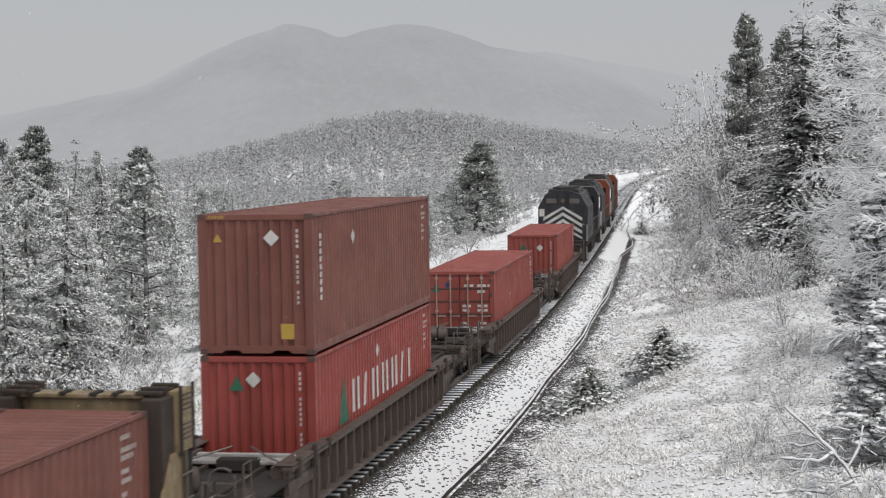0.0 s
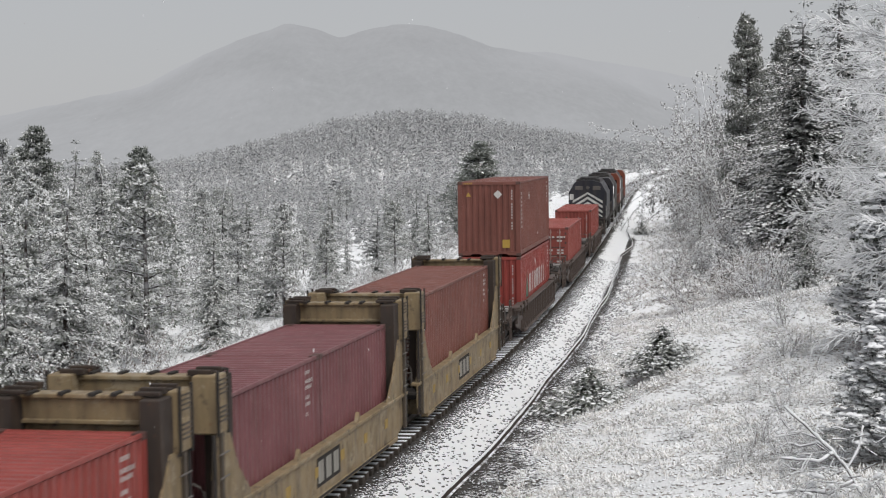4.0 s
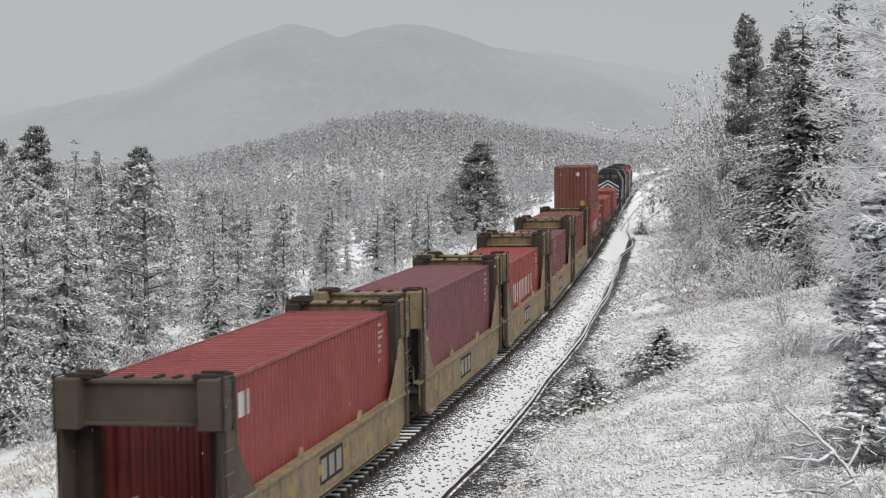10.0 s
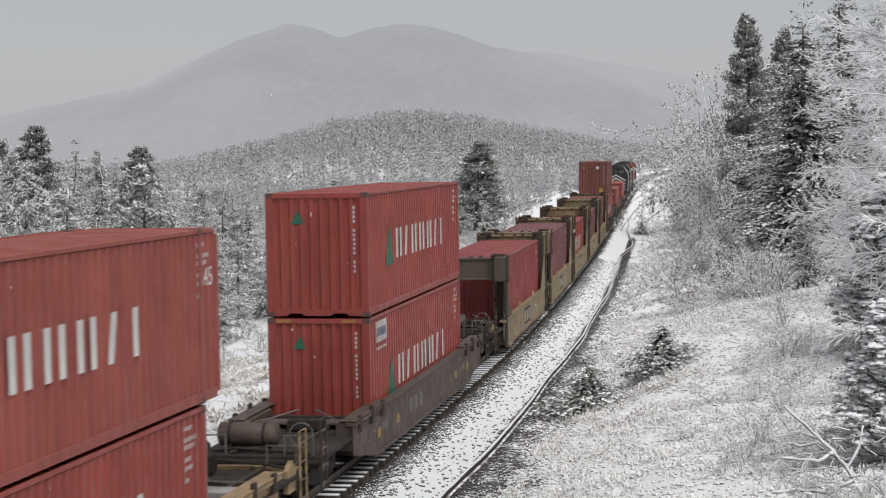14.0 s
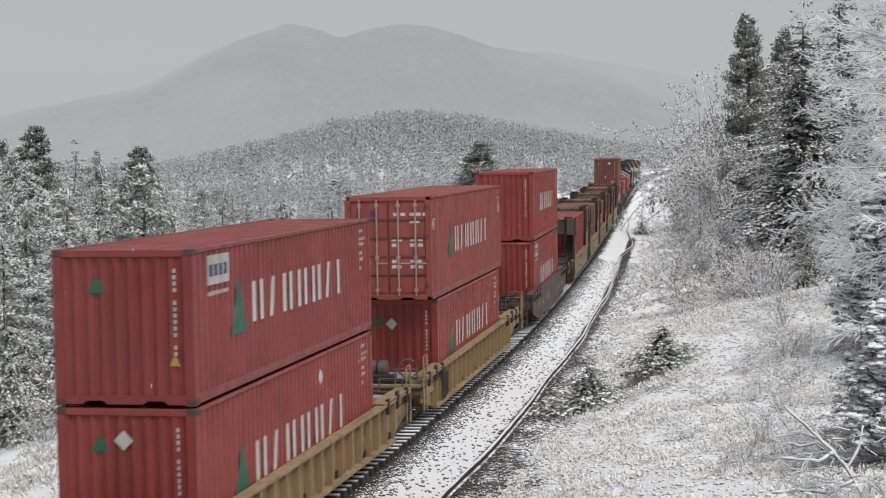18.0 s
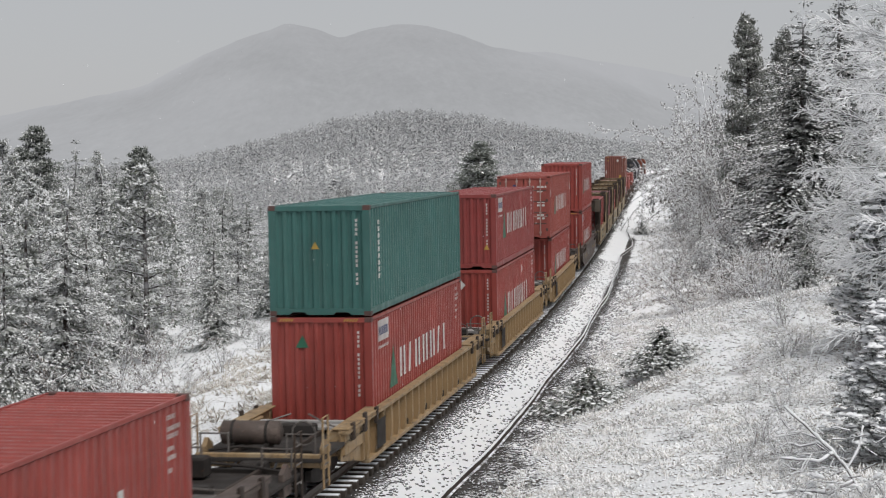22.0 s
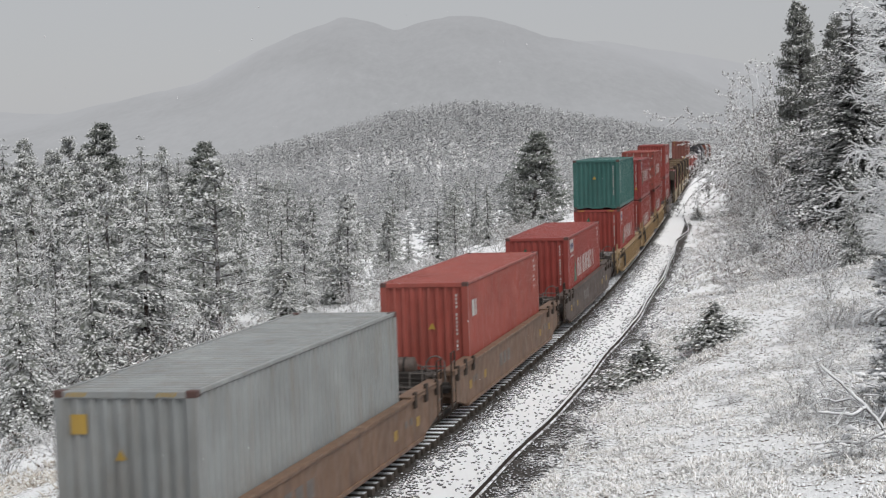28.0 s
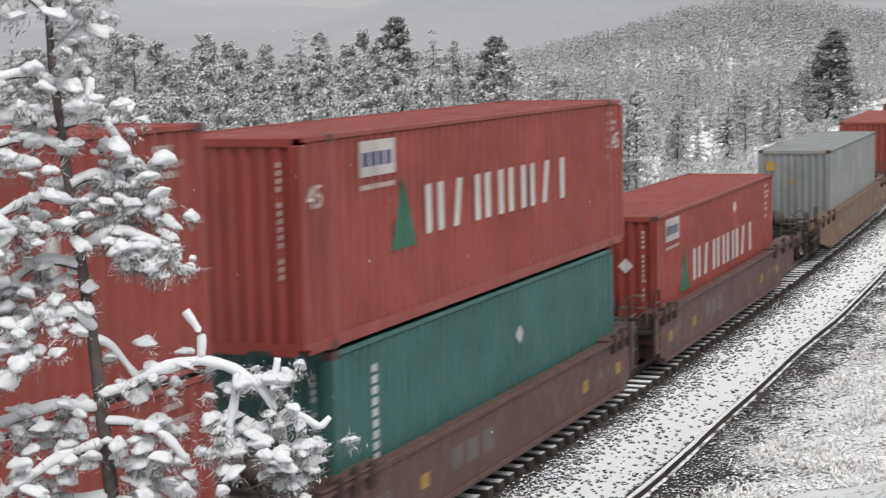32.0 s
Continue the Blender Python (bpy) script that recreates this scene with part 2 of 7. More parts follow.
def hazy(name, low, high, haze_tone, z0, z1, streak=0.06, thick=0.5):
    """A mountainside lost in falling snow, far off: the haze is painted as its own glow; patches and the crest fade to
    the sky's tone.
    """
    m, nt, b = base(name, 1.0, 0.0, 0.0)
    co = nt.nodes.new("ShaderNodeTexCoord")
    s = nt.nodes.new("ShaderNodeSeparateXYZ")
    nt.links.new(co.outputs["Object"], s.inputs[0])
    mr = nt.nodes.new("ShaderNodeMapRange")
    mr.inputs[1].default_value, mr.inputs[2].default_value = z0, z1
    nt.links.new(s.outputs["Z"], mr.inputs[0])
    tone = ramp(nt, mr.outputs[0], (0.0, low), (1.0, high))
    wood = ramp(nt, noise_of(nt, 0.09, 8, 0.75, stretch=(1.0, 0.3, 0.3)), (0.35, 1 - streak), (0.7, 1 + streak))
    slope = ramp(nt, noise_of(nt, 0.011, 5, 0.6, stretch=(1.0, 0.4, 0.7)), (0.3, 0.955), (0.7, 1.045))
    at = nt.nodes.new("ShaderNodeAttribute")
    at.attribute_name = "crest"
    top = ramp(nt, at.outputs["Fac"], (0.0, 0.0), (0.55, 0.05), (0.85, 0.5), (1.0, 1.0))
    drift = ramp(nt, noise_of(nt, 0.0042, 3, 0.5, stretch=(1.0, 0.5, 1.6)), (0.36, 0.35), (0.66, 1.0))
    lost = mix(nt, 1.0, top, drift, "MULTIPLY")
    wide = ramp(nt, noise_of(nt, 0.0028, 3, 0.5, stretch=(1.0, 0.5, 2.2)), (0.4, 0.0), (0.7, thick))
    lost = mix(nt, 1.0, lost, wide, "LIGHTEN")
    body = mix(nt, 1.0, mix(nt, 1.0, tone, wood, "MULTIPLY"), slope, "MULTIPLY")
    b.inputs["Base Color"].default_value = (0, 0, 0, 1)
    nt.links.new(mix(nt, lost, body, haze_tone), b.inputs["Emission Color"])
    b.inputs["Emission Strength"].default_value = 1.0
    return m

# ---- helpers for meshes ----
def mesh_of(name, verts, faces, mats):
    me = bpy.data.meshes.new(name)
    me.from_pydata(verts, [], faces)
    for m in (mats if isinstance(mats, (list, tuple)) else [mats]):
        me.materials.append(m)
    me.update()
    return me


class Shape:
    """Collects boxes, prisms and tubes into one mesh."""

    def __init__(self):
        self.v, self.f = [], []

    def add(self, verts, faces):
        k = len(self.v)
        self.v += [tuple(p) for p in verts]
        self.f += [tuple(i + k for i in f) for f in faces]
        return self

    def box(self, x0, x1, y0, y1, z0, z1, cut=0.0):
        c = min(cut, (x1 - x0) / 3, (y1 - y0) / 3, (z1 - z0) / 3)
        if c <= 0:
            p = [(x, y, z) for z in (z0, z1) for y in (y0, y1) for x in (x0, x1)]
            return self.add(p, [(0, 2, 3, 1), (4, 5, 7, 6), (0, 1, 5, 4), (2, 6, 7, 3), (0, 4, 6, 2), (1, 3, 7, 5)])
        rings = []
        for z, e in ((z0, c), (z0 + c, 0), (z1 - c, 0), (z1, c)):
            rings.append([(x0 + e, y0 + e, z), (x1 - e, y0 + e, z), (x1 - e, y1 - e, z), (x0 + e, y1 - e, z)])
        k = [p for r in rings for p in r]
        f = [(3, 2, 1, 0), (12, 13, 14, 15)]
        for i in range(3):
            for j in range(4):
                f.append((4 * i + j, 4 * i + (j + 1) % 4, 4 * i + 4 + (j + 1) % 4, 4 * i + 4 + j))
        return self.add(k, f)

    def prism(self, outline, axis, a, b):
        """Extrude an outline of (u, v) along an axis from a to b."""
        n = len(outline)
        put = {"x": lambda u, v, w: (w, u, v), "y": lambda u, v, w: (u, w, v), "z": lambda u, v, w: (u, v, w)}[axis]
        v = [put(p, q, a) for p, q in outline] + [put(p, q, b) for p, q in outline]
        f = [tuple(range(n))[::-1], tuple(range(n, 2 * n))]
        f += [(i, (i + 1) % n, n + (i + 1) % n, n + i) for i in range(n)]
        return self.add(v, f)

    def tube(self, points, radii, sides=6, cap=True):
        pts = [Vector(p) for p in points]
        rings = []
        for i, p in enumerate(pts):
            d = (pts[min(i + 1, len(pts) - 1)] - pts[max(i - 1, 0)])
            d = d.normalized() if d.length > 1e-9 else Vector((0, 0, 1))
            u = d.orthogonal().normalized() if abs(d.z) > 0.9 else Vector((0, 0, 1)).cross(d).normalized()
            w = d.cross(u)
            r = radii[i] if isinstance(radii, (list, tuple)) else radii
            rings.append([p + (u * math.cos(2 * math.pi * k / sides) + w * math.sin(2 * math.pi * k / sides)) * r for k in range(sides)])
        v = [q for r in rings for q in r]
        f = []
        for i in range(len(pts) - 1):
            for k in range(sides):
                a, b = i * sides + k, i * sides + (k + 1) % sides
                f.append((a, b, b + sides, a + sides))
        if cap:
            f += [tuple(range(sides))[::-1], tuple(range(len(v) - sides, len(v)))]
        return self.add(v, f)

    def mesh(self, name, mats, smooth=False):
        me = mesh_of(name, self.v, self.f, mats)
        if smooth:
            me.polygons.foreach_set("use_smooth", [True] * len(me.polygons))
        return me


def part(name, shape, material, parent, label="", at=None, smooth=False):
    """One mesh under a thing or a part."""
    me = shape.mesh(name, material, smooth) if isinstance(shape, Shape) else shape
    ob = new(name, me)
    ob.parent = parent
    if at:
        ob.location = at
    if label:
        ob["label"] = label
    return ob


# ---- the line of the track ----
KNOT_Y = (-340, 0, 40, 80, 120, 180, 240, 320, 420, 520, 600, 1000)
KNOT_SLOPE = (0.684, 0.2426, 0.1907, 0.1448, 0.1302, 0.1292, 0.1267, 0.1443, 0.174, 0.2037, 0.2334, 0.31)
TY = np.arange(-340.0, 950.0, 0.25)
slope_ = np.interp(TY, KNOT_Y, KNOT_SLOPE)
TX = np.concatenate([[0], np.cumsum((slope_[1:] + slope_[:-1]) / 2 * 0.25)])
TX = TX - np.interp(40, TY, TX) - 2.774
TZ = np.interp(TY, (-340, 120, 200, 300, 400, 950), (0.03, 0, 0.07, 0.2, 0.26, 0.3))
TS = np.concatenate([[0], np.cumsum(np.sqrt(np.diff(TX) ** 2 + 0.0625))])
TS = TS - np.interp(0, TY, TS)


def track_x(y):
    return float(np.interp(y, TY, TX))


def on_track(s):
    return Vector((np.interp(s, TS, TX), np.interp(s, TS, TY), np.interp(s, TS, TZ)))


def rail_pose(s, reach):
    """A vehicle whose middle is at s along the track and whose trucks stand reach before and behind it."""
    a, b = on_track(s - reach), on_track(s + reach)
    t = (b - a).normalized()
    r = Vector((t.y, -t.x, 0)).normalized()
    up = r.cross(t)
    lean = 0.0172 * min(1.0, max(0.0, 1 - (s - 60) / 80))
    turn = Matrix((r, t, up)).transposed().to_4x4() @ Matrix.Rotation(-lean, 4, "Y")
    return Matrix.Translation((a + b) / 2) @ turn


def smooth(a, b, x):
    t = np.clip((x - a) / (b - a), 0, 1)
    return t * t * (3 - 2 * t)


D_LEFT = (-900, -300, -130, -80, -50, -35, -20, -12, -8, -4.5, -2.7, -1.7, 0)
Z_LEFT = (-16, -15, -9.5, -7.6, -6.6, -5.6, -4.3, -2.4, -1.1, -0.85, -0.62, -0.33, -0.31)
D_RIGHT = (0, 1.7, 2.7, 3.6, 4.6, 6.5, 9, 12, 18, 30, 60, 150, 900)
Z_RIGHT = (-0.31, -0.33, -0.5, -0.6, -0.62, -0.25, 0.35, 1.0, 2.0, 3.8, 8, 22, 60)


def ground_z(x, y):
    x, y = np.asarray(x, float), np.asarray(y, float)
    d = x - np.interp(y, TY, TX)
    z = np.where(d < 0, np.interp(d, D_LEFT, Z_LEFT), np.interp(d, D_RIGHT, Z_RIGHT))
    # a grassy hump before a dip in the cutting on the right
    z = z + 1.35 * smooth(4.4, 8.2, d) * np.exp(-((y - 57) / 10.0) ** 2) - 0.5 * smooth(6, 10, d) * np.exp(-((y - 80) / 12.0) ** 2)
    z = z - smooth(4.6, 9, d) * smooth(70, 100, y) * np.clip((d - 5) * 0.12, 0, 1.2)
    # the wooded knoll and the rising valley floor behind it
    z = z + 31 * np.exp(-((x + 25) / 106.0) ** 2 - ((y - 1030) / 200.0) ** 2) * smooth(-4, -30, d)
    z = z + 3 * np.exp(-((x - 120) / 120.0) ** 2 - ((y - 1000) / 200.0) ** 2)
    z = z - 26 * smooth(1180, 1600, y)
    # the bank on which the camera stands
    r = np.hypot(x - 1.5, y + 6)
    z = np.maximum(z, z + (5.2 - z) * smooth(13.5, 5, r) * smooth(3.6, 6.5, d))
    z = z + TZ_at(y) * smooth(12, 3, np.abs(d))
    # roughness
    rough = 0.05 * np.sin(x * 0.9 + 0.7 * np.sin(y * 0.5)) * np.sin(y * 0.63 + x * 0.2) + 0.05 * np.sin(x * 2.3 + y * 1.1) * np.sin(y * 1.9 - x)
    return z + rough * smooth(3.6, 6, np.abs(d))


def TZ_at(y):
    return np.interp(y, TY, TZ)


def gz(x, y):
    return float(ground_z(x, y))


# ---- ground ----
dg = np.unique(np.concatenate([np.linspace(2.9, 3.8, 19), np.linspace(-4.5, 10, 74), np.linspace(-30, -4.5, 52), np.linspace(10, 30, 42), np.linspace(-130, -30, 34), np.linspace(30, 90, 16), np.geomspace(130, 1500, 14) * -1, np.geomspace(90, 1500, 12)]).round(3))
yg = np.unique(np.concatenate([np.linspace(-40, 16, 50), np.linspace(16, 75, 130), np.linspace(75, 160, 90), np.linspace(160, 400, 90), np.linspace(400, 1400, 60), np.geomspace(1400, 4200, 8), np.linspace(-340, -40, 40), [-900]]).round(3))
DD, YY = np.meshgrid(dg, yg)
XX = np.interp(YY, np.concatenate([[-900], TY]), np.concatenate([[TX[0] - 380], TX])) + DD
ZZ = ground_z(XX, YY)
nd_, ny_ = len(dg), len(yg)
gv = np.stack([XX.ravel(), YY.ravel(), ZZ.ravel()], 1)
gi = np.arange(nd_ * ny_).reshape(ny_, nd_)
gf = np.stack([gi[:-1, :-1].ravel(), gi[:-1, 1:].ravel(), gi[1:, 1:].ravel(), gi[1:, :-1].ravel()], 1)
gme = mesh_of("ground", gv.tolist(), gf.tolist(), M_GROUND)
gme.polygons.foreach_set("use_smooth", [True] * len(gme.polygons))
# the map holds the ground kind (gravel to turf) and how fully snow lies there
kind_ = np.clip(np.interp(np.abs(DD), (0, 4.2, 6.0, 9), (0.2, 0.3, 0.5, 0.9)), 0, 1)
lie_ = np.interp(DD, (-60, -30, -8, -4, -1.6, -1.2, 1.2, 1.45, 1.75, 2.2, 2.9, 3.05, 3.2, 3.4, 3.55, 3.7, 4.4, 5.2, 6.5, 9, 14), (-0.1, -0.03, -0.07, -0.08, -0.16, -0.4, -0.4, -0.3, -0.1, 0.05, 0.05, 0.0, -0.3, -0.35, -0.27, -0.21, -0.16, -0.1, -0.075, -0.08, -0.1))
lie_ = lie_ - 0.03 * smooth(300, 420, YY) + 0.01 * smooth(4.5, 6.0, np.abs(DD))
lie_ = lie_ - 0.06 * smooth(4.2, 6.0, DD) * smooth(64, 72, YY) * smooth(190, 130, YY)
lie_ = lie_ + 0.15 * smooth(3.5, 4.0, DD) * smooth(7.0, 5.2, DD) * smooth(58, 76, YY)
lie_ = lie_ + 0.32 * smooth(3.0, 3.25, DD) * smooth(4.6, 3.7, DD) * smooth(140, 152, YY)
uvl = gme.uv_layers.new(name="kind")
lv = np.empty(len(gme.loops), dtype=np.int32)
gme.loops.foreach_get("vertex_index", lv)
uvl.data.foreach_set("uv", np.stack([kind_.ravel()[lv], lie_.ravel()[lv]], 1).ravel())
ground = tagged(new("ground", gme), "snow-dusted gravel and frozen grass beside the railway", "ground", kind="structure")

# ---- mountains lost in the snowfall ----
def ridge(name, dist, bearings, heights, foot, depth, mat, label, crag):
    """A mountainside: a crest line by bearing (tangent) and height, falling towards the valley."""
    cols, rows = 260, 24
    v, f = [], []
    for j in range(rows):
        q = j / (rows - 1)
        for i in range(cols):
            b = bearings[0] + (bearings[-1] - bearings[0]) * i / (cols - 1)
            top = float(np.interp(b, bearings, heights))
            n = noise.fractal(Vector((b * 24, q * 3, dist * 0.01)), 0.8, 2.1, 6)
            top += crag * n + crag * 0.35 * noise.noise(Vector((b * 260, 0, 3)))
            h = foot + (top - foot) * (1 - q) ** 0.85 + crag * 0.8 * n * q * (1 - q) * 4
            d = dist - depth * q + 40 * n * q
            v.append((b * d, d, h))
    for j in range(rows - 1):
        for i in range(cols - 1):
            a = j * cols + i
            f.append((a, a + 1, a + cols + 1, a + cols))
    me = mesh_of(name, v, f, mat)
    me.polygons.foreach_set("use_smooth", [True] * len(f))
    rise = me.attributes.new("crest", "FLOAT", "POINT")
    rise.data.foreach_set("value", np.repeat(1 - np.arange(rows) / (rows - 1), cols).astype(np.float32))
    return tagged(new(name, me), label, "mountain", kind="structure")


# sky-toned haze painted into the mountains' emission, so they light themselves
HAZE_TONE = (0.452, 0.459, 0.48)
M_HAZE_NEAR = hazy("painted_haze_mountain", (0.4, 0.407, 0.422), (0.365, 0.371, 0.385), HAZE_TONE, 10, 190)
M_HAZE_FAR = hazy("painted_haze_far_mountain", (0.43, 0.437, 0.455), (0.436, 0.443, 0.462), HAZE_TONE, 10, 190, 0.02, 0.8)
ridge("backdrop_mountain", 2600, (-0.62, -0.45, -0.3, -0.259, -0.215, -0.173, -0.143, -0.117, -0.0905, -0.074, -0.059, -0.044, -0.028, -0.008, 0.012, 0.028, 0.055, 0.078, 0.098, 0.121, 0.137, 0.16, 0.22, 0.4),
      (30, 25, 25, 45, 75, 100, 139, 169, 192, 182, 168, 182, 191, 188, 174, 157, 144, 131, 110, 84, 67, 50, 30, 20), -30, 900, M_HAZE_NEAR, "two-peaked wooded mountain with snowfall haze painted on", 3.0)
ridge("backdrop_mountain", 3600, (-0.7, -0.4, -0.26, -0.12, 0.0, 0.06, 0.12, 0.2, 0.3, 0.5), (60, 90, 70, 150, 200, 205, 165, 120, 90, 60), -30, 700, M_HAZE_FAR, "far mountain almost lost in painted snowfall haze", 5.0)

# ---- railway track ----
railway = tagged(new("railway_track"), "single railway track on snow-dusted gravel ballast", "railway", kind="structure")


def swept(y0, y1, off, prof, step, name, mat, parent, wob=0.0, lift=0.0, label=""):
    """A profile of (across, up) carried along the track at an offset."""
    ys = np.arange(y0, y1 + step, step)
    v, f, n = [], [], len(prof)
    for k, y in enumerate(ys):
        s = float(np.interp(y, TY, slope_))
        nx, ny = 1 / math.hypot(1, s), -s / math.hypot(1, s)
        o = off + wob * math.sin(y * 0.11) + wob * 0.5 * math.sin(y * 0.31 + 1)
        lean = 0.0172 * min(1.0, max(0.0, 1 - (y - 60) / 80))
        for a, u in prof:
            v.append((track_x(y) + nx * (o + a), y + ny * (o + a), float(TZ_at(y)) + u + lift + (o + a) * lean))
        if k:
            for i in range(n):
                a, b = (k - 1) * n + i, (k - 1) * n + (i + 1) % n
                f.append((a, b, b + n, a + n))
    me = mesh_of(name, v, f, mat)
    ob = new(name, me)
    ob.parent = parent
    if label:
        ob["label"] = label
    return ob


RAIL = [(-0.07, -0.17), (0.07, -0.17), (0.07, -0.155), (0.012, -0.135), (0.012, -0.04), (0.036, -0.03), (0.036, 0.0), (-0.036, 0.0), (-0.036, -0.03), (-0.012, -0.04), (-0.012, -0.135), (-0.07, -0.155)]
for off in (-0.755, 0.755):
    swept(-320, 940, off, RAIL, 2.0, "rail", M_RAIL, railway)
M_TIE = snowy("snowy_tie_wood", (0.05, 0.042, 0.036), (0.12, 0.1, 0.085), 0.6, 0.9, 4, 0.62, fine=6)
tie_me = Shape().box(-1.3, 1.3, -0.115, 0.115, -0.34, -0.17, 0.012).mesh("tie", M_TIE)
rng = random.Random(4)


def tie_pose(y):
    s = float(np.interp(y, TY, slope_))
    lean = 0.0172 * min(1.0, max(0.0, 1 - (y - 60) / 80))
    return Matrix.Translation((track_x(y) + rng.uniform(-0.03, 0.03), y, float(TZ_at(y)) + rng.uniform(-0.012, 0.004))) @ Euler((0, -lean, -math.atan(s) + rng.uniform(-0.02, 0.02))).to_matrix().to_4x4()


for k in range(300):
    ob = new("tie", tie_me)
    ob.parent = railway
    ob.matrix_basis = tie_pose(17 + 0.51 * k)
rest = Shape()
box_ = Shape().box(-1.3, 1.3, -0.115, 0.115, -0.34, -0.17)
for k in range(900):
    y = (17 + 0.51 * (300 + k)) if k < 620 else 17 - 0.51 * (k - 619)
    m = tie_pose(y)
    rest.add([m @ Vector(p) for p in box_.v], box_.f)
part("far_ties", rest, M_TIE, railway)["kind"] = "stuff"

# a length of spare rail laid along the shoulder, its far end sprung towards the bank
spare = tagged(new("spare_rail"), "snow-covered spare rail lying along the ballast shoulder", "rail")
M_SPARE = snowy("snowy_rusty_rail", (0.045, 0.035, 0.03), (0.1, 0.075, 0.06), 0.6, 0.95, 4, 0.35, fine=3)
ys_ = np.concatenate([np.arange(-30, 130, 1.0), np.arange(130, 154, 0.5)])
pth = []
for y in ys_:
    o = 3.3 - 0.25 * smooth(95, 118, y) + 0.5 * smooth(118, 134, y) - 0.75 * smooth(136, 154, y) + 0.05 * math.sin(y * 0.3)
    s = float(np.interp(y, TY, slope_))
    pth.append((track_x(y) + o / math.hypot(1, s), y - o * s / math.hypot(1, s)))
sv, sf = [], []
for k, (x, y) in enumerate(pth):
    z = gz(x, y) + 0.2 + 0.02 * math.sin(y * 0.7)
    for a, u in RAIL:
        sv.append((x + a * 0.95, y, z + u * 1.05))
    if k:
        for i in range(12):
            a, b = (k - 1) * 12 + i, (k - 1) * 12 + (i + 1) % 12
            sf.append((a, b, b + 12, a + 12))
spare_body = part("rail_bar", mesh_of("rail_bar", sv, sf, M_SPARE), M_SPARE, spare)
sv, sf = [], []
for k, (x, y) in enumerate(pth):
    z = gz(x, y) + 0.2 + 0.02 * math.sin(y * 0.7)
    w = 0.034 + 0.012 * noise.noise(Vector((y * 0.9, 0, 0)))
    h = 0.03 + 0.015 * noise.noise(Vector((y * 1.3, 5, 0)))
    sv += [(x - w, y, z - 0.01), (x - w * 0.6, y, z + h), (x + w * 0.6, y, z + h), (x + w, y, z - 0.01)]
    if k:
        for i in range(3):
            a = (k - 1) * 4 + i
            sf.append((a, a + 1, a + 5, a + 4))
part("snow_cap", mesh_of("snow_cap", sv, sf, SNOW), SNOW, spare, "ridge of snow lying on the rail")

# ---- containers ----
CW = 2.438


def wave(a, b, pitch, depth, flat=0.32, slant=0.18):
    """Corners of a trapezoid corrugation from a to b: (place, depth)."""
    n = max(1, round((b - a) / pitch))
    p = (b - a) / n
    out = [(a, 0.0)]
    for k in range(n):
        o = a + k * p
        out += [(o + p * flat / 2, 0.0), (o + p * (flat / 2 + slant), -depth), (o + p * (1 - flat / 2 - slant), -depth), (o + p * (1 - flat / 2), 0.0)]
    return out + [(b, 0.0)]


def sheet(line, put, z0, z1):
    v, f = [], []
    for k, (a, d) in enumerate(line):
        v += [put(a, d, z0), put(a, d, z1)]
        if k:
            i = 2 * k
            f.append((i - 2, i, i + 1, i - 1))
    return v, f


def container_bodies(L, H, mat):
    """The shared meshes of a box container of a length, height and paint."""
    w, h = CW / 2, L / 2
    me = {}
    line = wave(-h + 0.16, h - 0.16, 0.278, 0.042, 0.34, 0.13)
    s = Shape()
    s.add(*sheet(line, lambda a, d, z: (w - 0.012 + d, a, z), 0.15, H - 0.09))
    me["side_right"] = s.mesh("side_panel", mat)
    s = Shape()
    s.add(*sheet(line[::-1], lambda a, d, z: (-w + 0.012 - d, a, z), 0.15, H - 0.09))
    me["side_left"] = s.mesh("side_panel", mat)
    s = Shape()
    s.add(*sheet(wave(-w + 0.15, w - 0.15, 0.237, 0.046), lambda a, d, z: (a, -h + 0.02 - d, z), 0.17, H - 0.12))
    me["end"] = s.mesh("end_panel", mat)
    s = Shape()
    s.add(*sheet(wave(-h + 0.1, h - 0.1, 0.278, 0.034), lambda a, d, z: (z, a, H - 0.022 + d), -w + 0.06, w - 0.06)[:2])
    s.f = [f[::-1] for f in s.f]
    me["roof"] = s.mesh("roof", mat)
    me["casting"] = Shape().box(0, 0.17, 0, 0.19, 0, 0.125, 0.014).mesh("corner_casting", M_CAST)
    me["post"] = Shape().box(0, 0.16, 0, 0.16, 0.11, H - 0.11, 0.012).mesh("corner_post", mat)
    me["side_rail"] = Shape().box(0, 0.06, -h + 0.15, h - 0.15, 0, 0.075, 0.01).mesh("top_rail", mat)
    me["low_rail"] = Shape().box(0, 0.05, -h + 0.15, h - 0.15, 0.0, 0.16, 0.008).mesh("bottom_rail", mat)
    me["header"] = Shape().box(-w + 0.15, w - 0.15, 0, 0.09, H - 0.13, H - 0.01, 0.01).mesh("end_header", mat)
    sill = Shape()
    sill.prism([(-w + 0.15, 0.03), (-0.75, 0.03), (-0.68, 0.09), (-0.38, 0.09), (-0.31, 0.03), (0.31, 0.03), (0.38, 0.09), (0.68, 0.09), (0.75, 0.03), (w - 0.15, 0.03), (w - 0.15, 0.18), (-w + 0.15, 0.18)], "y", 0, 0.1)
    me["sill"] = sill.mesh("end_sill", mat)
    me["floor"] = Shape().box(-w + 0.05, w - 0.05, -h + 0.06, h - 0.06, 0.1, 0.16).mesh("floor", M_UNDER)
    return me


M_CAST = paint("casting_steel", (0.085, 0.04, 0.033), 0.6, dirt=0.5, rust=0.5)


